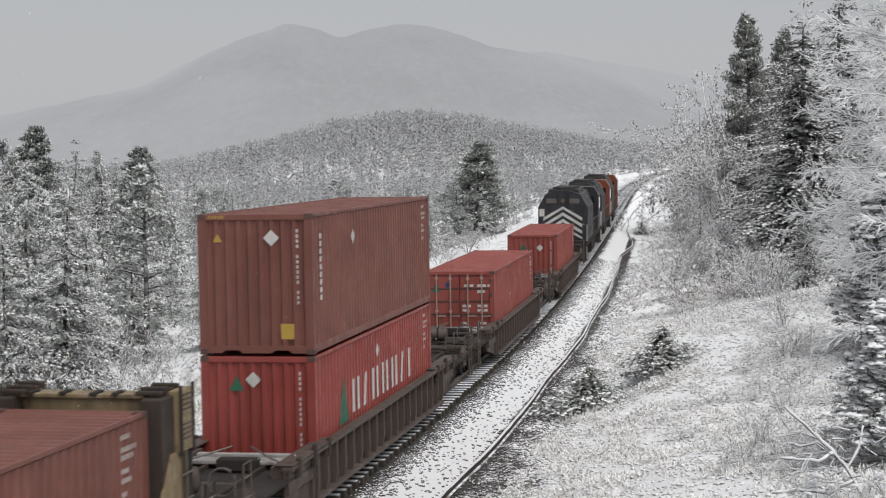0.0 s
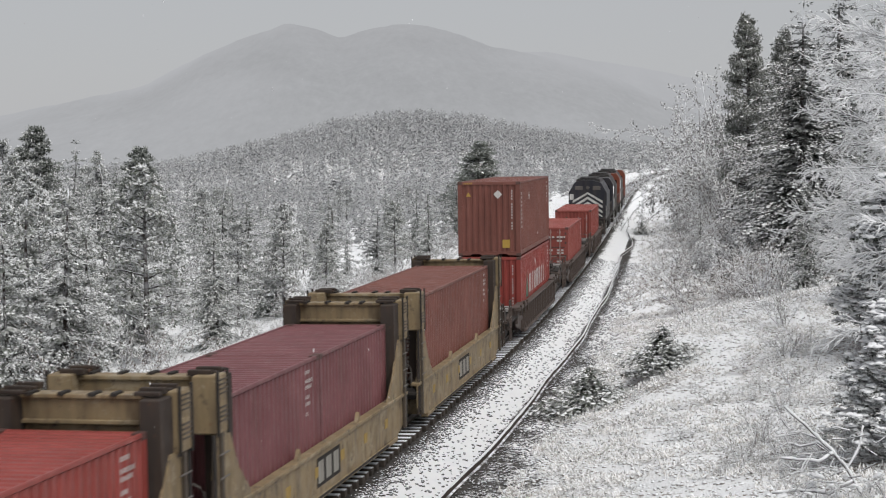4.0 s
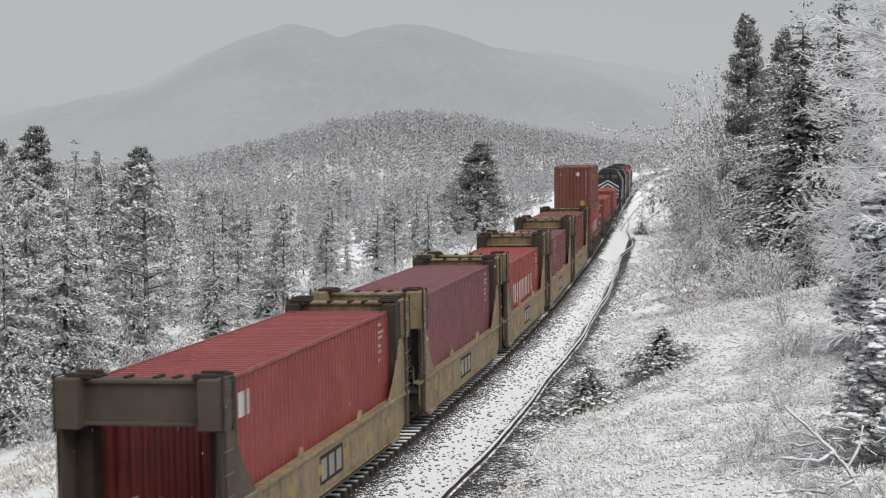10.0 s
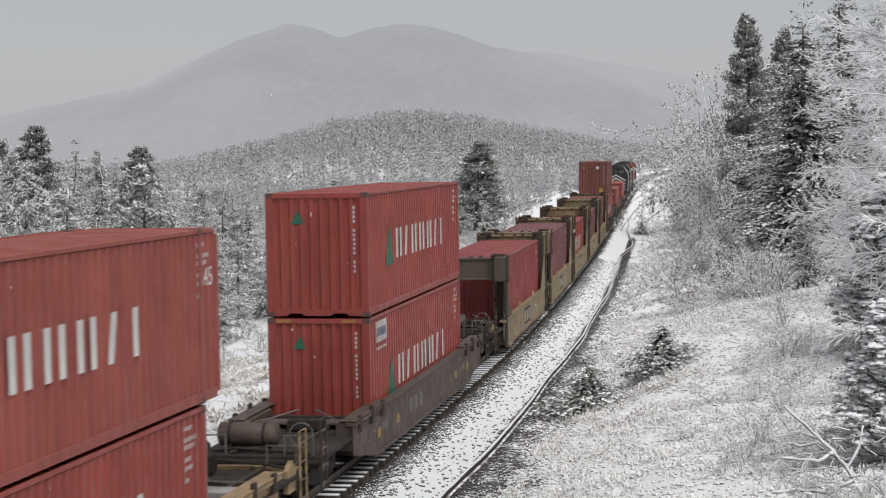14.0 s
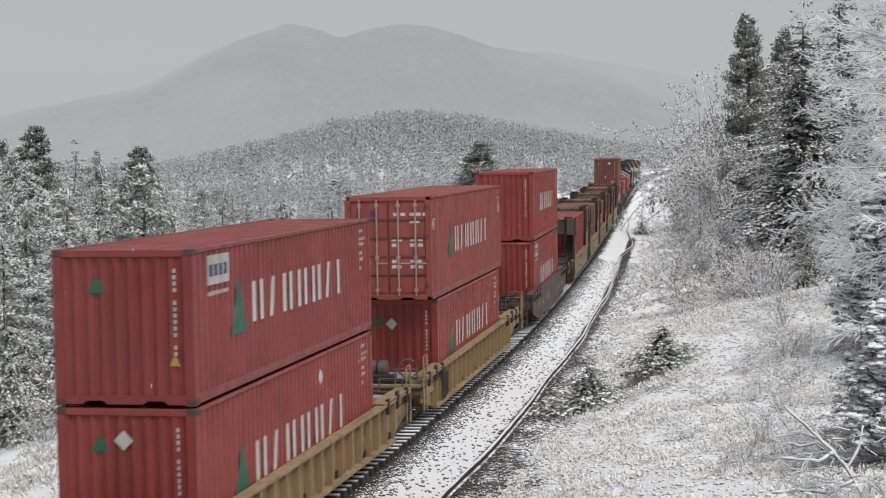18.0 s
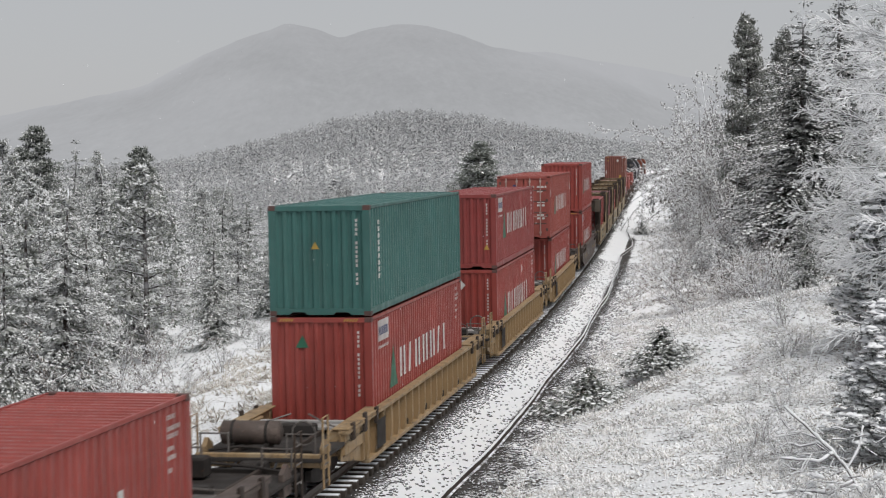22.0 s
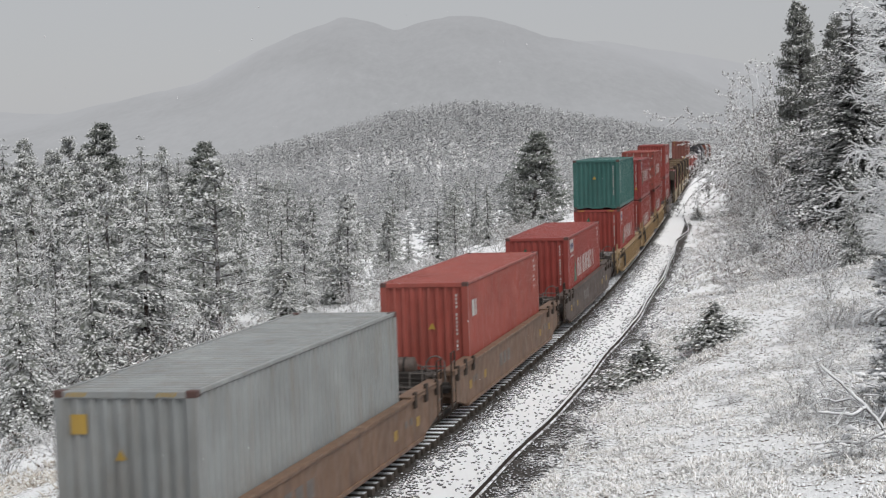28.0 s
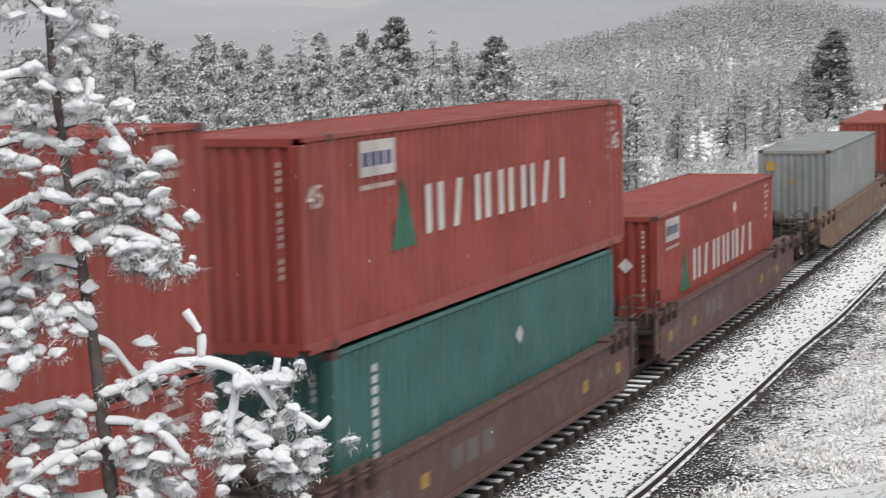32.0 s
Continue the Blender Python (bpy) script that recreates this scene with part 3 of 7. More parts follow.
def door_end(L, H, mat, parent):
    """Two leaves with lock bars, seams, hinges and printed panels at the end that faces back."""
    w, h = CW / 2, L / 2
    for side in (-1, 1):
        x0, x1 = (0.012, w - 0.14) if side > 0 else (-w + 0.14, -0.012)
        s = Shape().box(x0, x1, -h + 0.05, -h + 0.09, 0.17, H - 0.12, 0.01)
        n = 5
        hh = (H - 0.35) / n
        for k in range(n):
            z = 0.2 + k * hh
            s.prism([(x0 + 0.05, z + 0.03), (x1 - 0.05, z + 0.03), (x1 - 0.05, z + hh - 0.05), (x0 + 0.05, z + hh - 0.05)], "y", -h + 0.025, -h + 0.055)
        leaf = part("door", s, mat, parent)
        for k in range(1, n):
            z = 0.2 + k * hh
            part("door_seam", Shape().box(x0 + 0.03, x1 - 0.03, -h + 0.015, -h + 0.06, z - 0.035, z + 0.015, 0.006), M_CAST, leaf, "dark pressed seam")
        for z in (0.35, 1.0, 1.7, H - 0.4):
            xe = x1 if side > 0 else x0
            part("hinge", Shape().box(xe - 0.05, xe + 0.05, -h - 0.005, -h + 0.05, z, z + 0.14, 0.01), M_CAST, leaf)
        for x in (x0 + 0.28, x1 - 0.3):
            b = Shape().tube([(x, -h - 0.02, 0.14), (x, -h - 0.02, H - 0.1)], 0.026, 6)
            for z in (0.25, 1.15, H - 0.3):
                b.box(x - 0.05, x + 0.05, -h - 0.045, -h + 0.02, z, z + 0.09, 0.01)
            b.box(x, x + 0.32, -h - 0.05, -h - 0.025, 1.02, 1.06, 0.004)
            part("lock_bar", b, M_BAR, leaf, "galvanised lock bar")
        y = -h + 0.018
        if side > 0:
            q = Shape()
            for z, runs in ((H - 0.55, (0.16, 0.36, 0.62, 0.8, 0.98)), (H - 0.75, (0.62, 0.76)), (H - 1.25, (0.1, 0.26, 0.62, 0.84)), (H - 1.4, (0.1, 0.62, 0.84)), (H - 1.85, (0.1, 0.62, 0.8)), (H - 2.0, (0.1, 0.24, 0.62, 0.84))):
                for x in runs:
                    q.prism([(x, z), (x + 0.13, z), (x + 0.13, z + 0.09), (x, z + 0.09)], "y", y, y + 0.003)
            part("door_print", q, M_WHITE, leaf, "rows of white printed bars")["kind"] = "stuff"
        else:
            part("door_fir_mark", Shape().prism([(-0.98, H - 0.72), (-0.66, H - 0.72), (-0.82, H - 0.4)], "y", y, y + 0.003), M_LOGO_GREEN, leaf, "small green painted triangle")
            part("round_sticker", Shape().tube([(-0.42, y + 0.003, H - 0.48), (-0.42, y, H - 0.48)], 0.09, 14), M_BLUEMARK, leaf, "round blue sticker")


M_BAR = paint("worn_lock_bar", (0.38, 0.26, 0.23), 0.5, dirt=0.5, rust=0.4)


def plate(shape, side, y0, y1, z0, z1, L, proud=0.004, skew=0.0):
    """A flat mark: on the right side (+1), the left (-1) or the back end (0; then y is across)."""
    w, h = CW / 2, L / 2
    if side:
        x = side * (w - 0.012 + proud)
        a, b = min(x, x - side * 0.003), max(x, x - side * 0.003)
        shape.prism([(y0, z0), (y1, z0), (y1 + skew, z1), (y0 + skew, z1)], "x", a, b)
    else:
        y = -h + 0.02 - proud
        shape.prism([(y0, z0), (y1, z0), (y1, z1), (y0, z1)], "y", y, y + 0.003)


STEM = {}
M_TAG = paint("bright_blue_plastic", (0.05, 0.22, 0.45), 0.5, dirt=0.2, rust=0.0)
M_DIM = paint("worn_white_print", (0.5, 0.46, 0.44), 0.5, dirt=0.6, rust=0.1)


def big_lettering(L, H, parent, zc, y0=-2.9, length=6.2, size=0.74):
    """The line's mark: a green fir shape and a row of white upright bars in place of the name."""
    x = CW / 2 - 0.008
    if not STEM:
        STEM["wide"] = Shape().box(-0.003, 0.0, 0, 0.2, -size / 2, size / 2).mesh("name_bar", M_WHITE)
        STEM["slant"] = Shape().prism([(0, -size / 2), (0.2, -size / 2), (0.36, size / 2), (0.16, size / 2)], "x", -0.003, 0).mesh("name_bar", M_WHITE)
    widths = (0.66, 0.5, 0.64, 0.66, 0.64, 0.56, 0.2)
    gap = (length - sum(widths)) / 6
    y = y0
    for k, wd in enumerate(widths):
        kind = "slant" if k in (1, 5) else "wide"
        part("name_bar", STEM[kind], M_WHITE, parent, at=(x, y, zc))
        if wd > 0.3 and kind == "wide":
            part("name_bar", STEM[kind], M_WHITE, parent, at=(x, y + wd - 0.2, zc))
        y += wd + gap
    g = Shape().prism([(y0 - 1.25, zc - size * 0.66), (y0 - 0.35, zc - size * 0.66), (y0 - 0.8, zc + size * 0.75)], "x", x - 0.003, x)
    part("fir_mark", g, M_LOGO_GREEN, parent, "dark green painted triangle")


def small_marks(L, H, parent, mat, spot=None, box=False, corner=True, end_line=True, logo=True):
    """Illegible numbers as bars, warning stickers, panels."""
    s = Shape()
    w, h = CW / 2, L / 2
    if corner:
        for row, n in ((0.22, 4), (0.4, 6), (0.52, 5), (0.72, 3), (0.86, 4), (1.06, 2)):
            for k in range(n):
                plate(s, 1, h - 1.0 + k * 0.095, h - 0.945 + k * 0.095, H - row - 0.075, H - row, L)
    if end_line:
        for k in range(15):
            if k not in (4, 11):
                z = H - 0.32 - k * 0.105
                plate(s, 0, 0.87, 0.92, z - 0.07, z, L)
    if box:
        o_ = -h + (0.75 if L < 13 else 1.75)
        plate(s, 1, o_, o_ + 1.15, H - 0.66, H - 0.16, L)
        for k in range(8):
            plate(s, 1, o_ + 0.02 + k * 0.14, o_ + 0.11 + k * 0.14, H - 0.84, H - 0.77, L)
    if s.v:
        part("numbering", s, M_DIM, parent, "rows of small white painted bars")["kind"] = "stuff"
    if box:
        b = Shape()
        for k in range(4):
            plate(b, 1, o_ + 0.1 + k * 0.25, o_ + 0.27 + k * 0.25, H - 0.52, H - 0.32, L, 0.008)
        part("panel_print", b, M_BLUEMARK, parent, "navy bars on a white panel")["kind"] = "stuff"
    if logo:
        g = Shape()
        y = -h + 0.012
        g.prism([(-0.62, H - 0.72), (-0.3, H - 0.72), (-0.45, H - 0.42)], "y", y, y + 0.003)
        part("end_fir_mark", g, M_LOGO_GREEN, parent, "small green painted triangle")
    for kind, x, z in spot or ():
        q = Shape()
        y = -h + 0.008
        if kind == "diamond":
            q.prism([(x - 0.17, z), (x, z - 0.17), (x + 0.17, z), (x, z + 0.17)], "y", y, y + 0.004)
            part("placard", q, M_WHITE, parent, "white diamond placard")
        elif kind == "warn":
            q.prism([(x - 0.1, z - 0.08), (x + 0.1, z - 0.08), (x, z + 0.1)], "y", y, y + 0.004)
            part("warning_sticker", q, M_YELLOW, parent, "yellow triangular sticker")
        elif kind == "square":
            q.prism([(x - 0.14, z - 0.16), (x + 0.14, z - 0.16), (x + 0.14, z + 0.16), (x - 0.14, z + 0.16)], "y", y, y + 0.004)
            part("yellow_panel", q, M_YELLOW, parent, "yellow square sticker")
        elif kind == "side":
            q.prism([(x - 0.17, z), (x, z - 0.17), (x + 0.17, z), (x, z + 0.17)], "x", w - 0.01, w - 0.004)
            part("placard", q, M_WHITE, parent, "white diamond placard")
        elif kind == "hatch":
            for k in range(5):
                xx = x + k * 0.07
                q.prism([(xx, H - 0.1), (xx + 0.035, H - 0.1), (xx + 0.075, H - 0.03), (xx + 0.04, H - 0.03)], "y", -h - 0.006, -h + 0.02)
            part("height_stripes", q, M_YELLOW, parent, "yellow height stripes")["kind"] = "stuff"
        elif kind == "vertical":
            for k in range(9):
                q.prism([(x, z - k * 0.16), (x + 0.16, z - k * 0.16), (x + 0.16, z - k * 0.16 + 0.11), (x, z - k * 0.16 + 0.11)], "x", w - 0.01, w - 0.005)
            part("side_bars", q, M_WHITE, parent, "column of white painted bars")["kind"] = "stuff"
        elif kind == "tag":
            q.prism([(x, z), (x + 0.13, z + 0.02), (x + 0.2, z + 0.2), (x + 0.14, z + 0.42), (x + 0.03, z + 0.4), (x - 0.02, z + 0.22)], "x", w - 0.005, w + 0.03)
            part("blue_tag", q, M_TAG, parent, "bright blue tag at the corner")
        elif kind == "mark":
            q.prism([(x, z), (x + 0.35, z), (x + 0.35, z + 0.45), (x, z + 0.45)], "x", w - 0.01, w - 0.005)
            q.prism([(x + 0.5, z), (x + 0.62, z), (x + 0.62, z + 0.45), (x + 0.5, z + 0.45)], "x", w - 0.01, w - 0.005)
            part("owner_mark", q, M_WHITE, parent, "white painted owner's mark as bars")


BODY = {}


def container(label, L, H, mat, doors=False, letters=None, **marks):
    key = (L, H, mat.name)
    if key not in BODY:
        BODY[key] = container_bodies(L, H, mat)
    me = BODY[key]
    top = tagged(new("shipping_container"), label, "container", "containers on the train")
    w, h = CW / 2, L / 2
    part("side_panel", me["side_right"], mat, top)
    part("side_panel", me["side_left"], mat, top)
    if doors:
        door_end(L, H, mat, top)
    else:
        part("end_panel", me["end"], mat, top)
    far = part("end_panel", me["end"], mat, top)
    far.rotation_euler = (0, 0, math.pi)
    part("roof", me["roof"], mat, top)
    part("floor", me["floor"], mat, top)
    # corner posts stand at 40-foot places on the longer boxes too
    e = h if L < 13 else h - 0.76
    for x in (-w, w - 0.16):
        for y in {-h, h - 0.16, -e, e - 0.16}:
            part("corner_post", me["post"], mat, top, at=(x, y, 0))
    for x in (-w - 0.003, w - 0.167):
        for y in (-e - 0.003, e - 0.187):
            for z in (0, H - 0.125):
                part("corner_casting", me["casting"], M_CAST, top, at=(x, y, z))
    for x in (-w, w - 0.06):
        part("top_rail", me["side_rail"], mat, top, at=(x, 0, H - 0.08))
        part("bottom_rail", me["low_rail"], mat, top, at=(x + (0.01 if x > 0 else 0), 0, 0.03))
    for y in (-h, h - 0.09):
        part("end_header", me["header"], mat, top, at=(0, y, 0))
        part("end_sill", me["sill"], mat, top, at=(0, y, 0))
    if letters:
        big_lettering(L, H, top, letters)
    small_marks(L, H, top, mat, **marks)
    if L > 13:
        for y in (-h + 0.175, e + 0.05):
            c = bpy.data.curves.new("size_number", "FONT")
            c.body, c.size, c.extrude, c.align_x = "45", 0.44, 0.002, "LEFT"
            t = new("size_number_curve", c)
            dg_ = bpy.context.evaluated_depsgraph_get()
            tm = bpy.data.meshes.new_from_object(t.evaluated_get(dg_))
            bpy.data.objects.remove(t)
            tm.materials.clear()
            tm.materials.append(M_WHITE)
            tm.transform(Matrix.Translation((w - 0.004, y, H - 0.95)) @ Euler((radians(90), 0, radians(90))).to_matrix().to_4x4())
            part("size_number", tm, M_WHITE, top, "white painted length number")
    return top


# ---- well cars ----
M_GRATE = paint("wet_pale_grating", (0.36, 0.35, 0.34), 0.4, dirt=0.5, rust=0.2)
M_SOOTY = paint("sooty_car_paint", (0.07, 0.054, 0.038), 0.65, dirt=0.7, rust=0.5)
M_SOOTDARK = paint("rusty_soot_steel", (0.04, 0.03, 0.025), 0.75, grime=(0.09, 0.06, 0.04), dirt=0.7, rust=0.6, spec=0.2)
M_BRICKCAR = paint("faded_brown_car_paint", (0.17, 0.1, 0.062), 0.6, grime=(0.06, 0.042, 0.034), dirt=0.75, rust=0.4)
M_PALE = paint("worn_pale_lettering", (0.3, 0.285, 0.25), 0.6, dirt=0.6, rust=0.3)
M_DULLYELLOW = paint("dull_yellow_reflector", (0.36, 0.23, 0.045), 0.6, dirt=0.6, rust=0.2)
REFLECTOR = Shape().box(-0.003, 0.003, 0, 0.3, 0, 0.22).mesh("reflector", M_DULLYELLOW)


FLOOR_BEAM = Shape().box(-1.32, 1.32, -0.16, 0.16, 0.16, 0.36).mesh("floor_beam", M_UNDER)


def wheelset(parent, y):
    s = Shape()
    for x in (-0.72, 0.72):
        o = [(0.42 * math.cos(a), 0.42 * math.sin(a) + 0.42) for a in (2 * math.pi * k / 18 for k in range(18))]
        s.prism([(p + y, q) for p, q in o], "x", x - 0.06, x + 0.06)
    s.tube([(-0.75, y, 0.42), (0.75, y, 0.42)], 0.08, 8)
    return part("wheelset", s, M_UNDER, parent)


def truck(parent, y, name="truck"):
    s = Shape()
    for x in (-1.02, 0.9):
        s.prism([(y - 1.15, 0.38), (y - 0.95, 0.3), (y - 0.45, 0.22), (y + 0.45, 0.22), (y + 0.95, 0.3), (y + 1.15, 0.38), (y + 1.1, 0.58), (y + 0.7, 0.62), (y + 0.35, 0.75), (y - 0.35, 0.75), (y - 0.7, 0.62), (y - 1.1, 0.58)], "x", x, x + 0.12)
    s.box(-1.0, 1.0, y - 0.2, y + 0.2, 0.42, 0.72, 0.03)
    t = part(name, s, M_UNDER, parent)
    for dy in (-0.88, 0.88):
        wheelset(t, y + dy)
    return t


def well_car(label, style, mat, ends, Lw, trucks=(True, True), bulk=(False, False), low=False):
    """One well: side sills, floor crosspieces, end decks with their gear. ends: reach of the near and far end, Lw: the well's length."""
    car = tagged(new("well_car"), label, "rail car", "well cars of the train")
    hw = Lw / 2
    top = 1.07 if style != "smooth" else 1.14
    W = 1.42
    for sx in (-1, 1):
        s = Shape()
        inset = 0.13 if style == "ribbed" else 0.02
        x0, x1 = (W - inset - 0.03, W - inset) if sx > 0 else (-W + inset, -W + inset + 0.03)
        tips = [min(1.9, q - hw - 0.75) if style != "framed" else 1.05 for q in ends]
        t0, t1 = tips
        s.prism([(-hw - t0, top), (-hw - t0, 0.5), (-hw - t0 * 0.4, 0.32), (-hw + 0.15, 0.14), (hw - 0.15, 0.14), (hw + t1 * 0.4, 0.32), (hw + t1, 0.5), (hw + t1, top)], "x", x0, x1)
        side = part("side_sill", s, mat, car)
        a, b = (W - 0.19, W + 0.03) if sx > 0 else (-W - 0.03, -W + 0.19)
        part("top_chord", Shape().box(a, b, -hw - t0, hw + t1, top, top + 0.09, 0.015), mat, side)
        part("bottom_chord", Shape().box(min(a, b - 0.1) if sx < 0 else W - 0.16, W + 0.02 if sx > 0 else -W + 0.16, -hw + 0.1, hw - 0.1, 0.1, 0.2, 0.012), mat, side)
        if style != "framed":
            for e, tip in ((-1, t0), (1, t1)):
                ya, yb = sorted((e * (hw - 1.3), e * (hw + tip)))
                xa, xb = sorted((sx * (W - 0.34), sx * (W + 0.04)))
                part("wing_walkway", Shape().box(xa, xb, ya, yb, top + 0.1, top + 0.14, 0.012), mat, side, "worn steel plank over the end sill")
                xa, xb = sorted((sx * (W - 0.02), sx * (W + 0.05)))
                for q in range(3):
                    yq = e * (hw - 0.9 + q * (tip + 0.4) / 2)
                    part("stake_pocket", Shape().box(xa, xb, yq - 0.09, yq + 0.09, top - 0.18, top + 0.2 + 0.05 * (q % 2), 0.015), M_SOOTDARK, side)
                xa, xb = sorted((sx * (W - 0.42), sx * (W - 0.06)))
                ya, yb = sorted((e * (hw - 0.05), e * (hw + tip - 0.05)))
                part("wing_box", Shape().box(xa, xb, ya, yb, 0.6, top + 0.09, 0.02), mat, side)
        if style == "ribbed":
            n = 19
            rib = Shape().prism([(-0.115, 0.2), (-0.01, 0.2), (0.03, 0.42), (0.03, top), (-0.115, top)], "y", -0.05, 0.05).mesh("rib", mat)
            for k in range(n):
                y = -hw + 0.1 + (Lw - 0.2) * k / (n - 1)
                r = part("rib", rib, mat, side, at=(sx * (W - 0.02), y, 0))
                if sx < 0:
                    r.rotation_euler = (0, 0, math.pi)
            if mat is M_TAN:
                y = -hw + 0.8
                part("dark_panel", Shape().box(min(sx * (W + 0.045), sx * (W + 0.05)), max(sx * (W + 0.045), sx * (W + 0.05)), y, y + 0.9, 0.3, 0.95), M_UNDER, side, "dark painted panel with worn lettering")
        elif style == "smooth":
            q = Shape()
            for k, y in enumerate((-2.6, -1.95, -1.3)):
                q.box(min(sx * (W - 0.021), sx * (W - 0.014)), max(sx * (W - 0.021), sx * (W - 0.014)), y, y + 0.42, 0.5, 0.86)
            for y in (-hw + 1.0, -hw + 1.35, hw - 1.3, hw - 1.75):
                q.box(min(sx * (W - 0.021), sx * (W - 0.014)), max(sx * (W - 0.021), sx * (W - 0.014)), y, y + 0.22, 0.62, 0.78)
            part("lettering", q, M_STEEL, side, "worn pale lettering bars")["kind"] = "stuff"
            for y in (-hw + 2.6, -hw + 0.5, hw - 2.7, hw - 0.7):
                part("reflector", REFLECTOR, M_YELLOW, side, at=(sx * (W - 0.016), y, 0.5))
        else:
            part("mark_panel", Shape().box(-0.003, 0.003, -1.0, 0.85, 0.36, 0.96), M_UNDER, side, "dark worn panel", at=(sx * (W - 0.017), 0, 0))
            for y in (-0.9, -0.3, 0.3):
                part("mark_bar", Shape().box(-0.003, 0.003, 0, 0.4, 0.44, 0.88), M_PALE, side, at=(sx * (W - 0.012), y, 0))
            for k in range(6):
                part("reflector", REFLECTOR, M_YELLOW, side, at=(sx * (W - 0.016), -hw + 1.1 + k * (Lw - 2.4) / 5, 0.58))
            part("step_rail", Shape().tube([(sx * (W + 0.03), -hw + 1.2, 0.17), (sx * (W + 0.03), hw - 1.2, 0.17)], 0.025, 5), M_UNDER, side)
            for y in (-hw * 0.35, hw * 0.4):
                part("container_guide", Shape().prism([(y - 0.14, top + 0.09), (y + 0.14, top + 0.09), (y + 0.05, top + 0.3)], "x", min(sx * (W - 0.1), sx * (W - 0.02)), max(sx * (W - 0.1), sx * (W - 0.02))), mat, side)
    for k in range(7):
        y = -hw + 0.3 + (Lw - 0.6) * k / 6
        part("floor_beam", FLOOR_BEAM, M_UNDER, car, at=(0, y, 0))
    for e, h in ((-1, ends[0]), (1, ends[1])):
        a, b = sorted((e * (hw + 0.12), e * (h - 0.55)))
        part("end_deck", Shape().box(-W + 0.06, W - 0.06, a, b, 0.84, 0.92, 0.01), M_UNDER, car)
        # end wall of the well, draft sill, coupler
        y = e * (hw + 0.06)
        part("well_bulkhead", Shape().box(-W + 0.06, W - 0.06, y - 0.05, y + 0.05, 0.2, 0.98, 0.01), mat, car)
        a, b = sorted((e * hw, e * (h - 0.3)))
        part("draft_sill", Shape().box(-0.28, 0.28, a, b, 0.55, 0.88, 0.03), M_UNDER, car)
        a, b = sorted((e * (h - 0.35), e * (h + 0.02)))
        part("coupler", Shape().box(-0.14, 0.14, a, b, 0.66, 0.92, 0.04), M_UNDER, car)
        # platform rails and stanchions
        y = e * (h - 0.7)
        part("end_sill", Shape().box(-W + 0.1, W - 0.1, y - 0.06, y + 0.06, 0.72, 1.0, 0.015), mat if style == "ribbed" else M_UNDER, car)
        for x in (-W + 0.2, -0.62, 0.62, W - 0.2):
            part("stanchion", Shape().tube([(x, y, 0.95), (x, y, 1.42)], 0.024, 6), M_STEEL, car)
        for sx in (-1, 1):
            yl = e * (h - 1.05)
            ladder = part("corner_ladder", Shape().tube([(sx * (W - 0.02), yl, 0.3), (sx * (W - 0.02), yl, 1.75), (sx * (W - 0.02), yl + e * 0.42, 1.75), (sx * (W - 0.02), yl + e * 0.42, 0.3)], 0.026, 6), M_SOOTDARK if style != "ribbed" else mat, car)
            for z in (0.42, 0.78, 1.14, 1.5):
                part("rung", Shape().tube([(sx * (W - 0.02), yl, z), (sx * (W - 0.02), yl + e * 0.42, z)], 0.016, 5), M_STEEL, ladder)
            part("side_bracket", Shape().prism([(yl - e * 0.5, 0.62), (yl, 0.62), (yl, 1.06), (yl - e * 0.2, 1.22), (yl - e * 0.5, 1.06)][::int(e)], "x", min(sx * (W - 0.2), sx * (W - 0.1)), max(sx * (W - 0.2), sx * (W - 0.1))), mat, car)
            part("air_hose", Shape().tube([(sx * 0.42, e * (h - 0.62), 0.86), (sx * 0.44, e * (h - 0.4), 0.72), (sx * 0.34, e * (h - 0.12), 0.5), (sx * 0.2, e * (h + 0.02), 0.52)], 0.028, 6), M_BLACK, car, "black rubber air hose")
            part("deck_rib", Shape().box(min(sx * 0.55, sx * 0.63), max(sx * 0.55, sx * 0.63), min(e * (hw + 0.2), e * (h - 0.8)), max(e * (hw + 0.2), e * (h - 0.8)), 0.915, 1.02, 0.012), M_SOOTDARK, car)
            part("lever_rod", Shape().tube([(sx * 0.2, e * (hw + 0.5), 1.3), (sx * 0.75, e * (hw + 1.0), 1.16), (sx * 1.1, e * (hw + 1.3), 1.12)], 0.02, 5), M_STEEL, car)
        for x0, x1 in ((-W + 0.2, -0.62), (0.62, W - 0.2)):
            part("grab_iron", Shape().tube([(x0, y, 1.4), (x1, y, 1.4)], 0.018, 6), M_STEEL, car)
        yy_ = e * (hw + 0.75)
        part("walkway", Shape().box(-W + 0.44, W - 0.44, yy_ - 0.22, yy_ + 0.22, 1.02, 1.09, 0.01), M_GRATE if style == "ribbed" else M_STEEL, car, "snow-wet steel grating")
        part("cross_beam", Shape().box(-W + 0.44, W - 0.44, e * (hw + 0.3) - 0.07, e * (hw + 0.3) + 0.07, 0.75, 1.13, 0.012), M_GRATE if style == "ribbed" else M_UNDER, car)
        part("brake_pipe", Shape().tube([(-1.1, y - e * 0.15, 1.02), (-0.4, y - e * 0.1, 1.12), (0.5, y - e * 0.1, 1.06), (1.1, y - e * 0.2, 1.0)], 0.03, 6), M_UNDER, car)
        part("slack_adjuster", Shape().box(-0.25, 0.55, min(e * (hw + 1.05), e * (hw + 1.35)), max(e * (hw + 1.05), e * (hw + 1.35)), 0.94, 1.2, 0.03), M_UNDER, car)
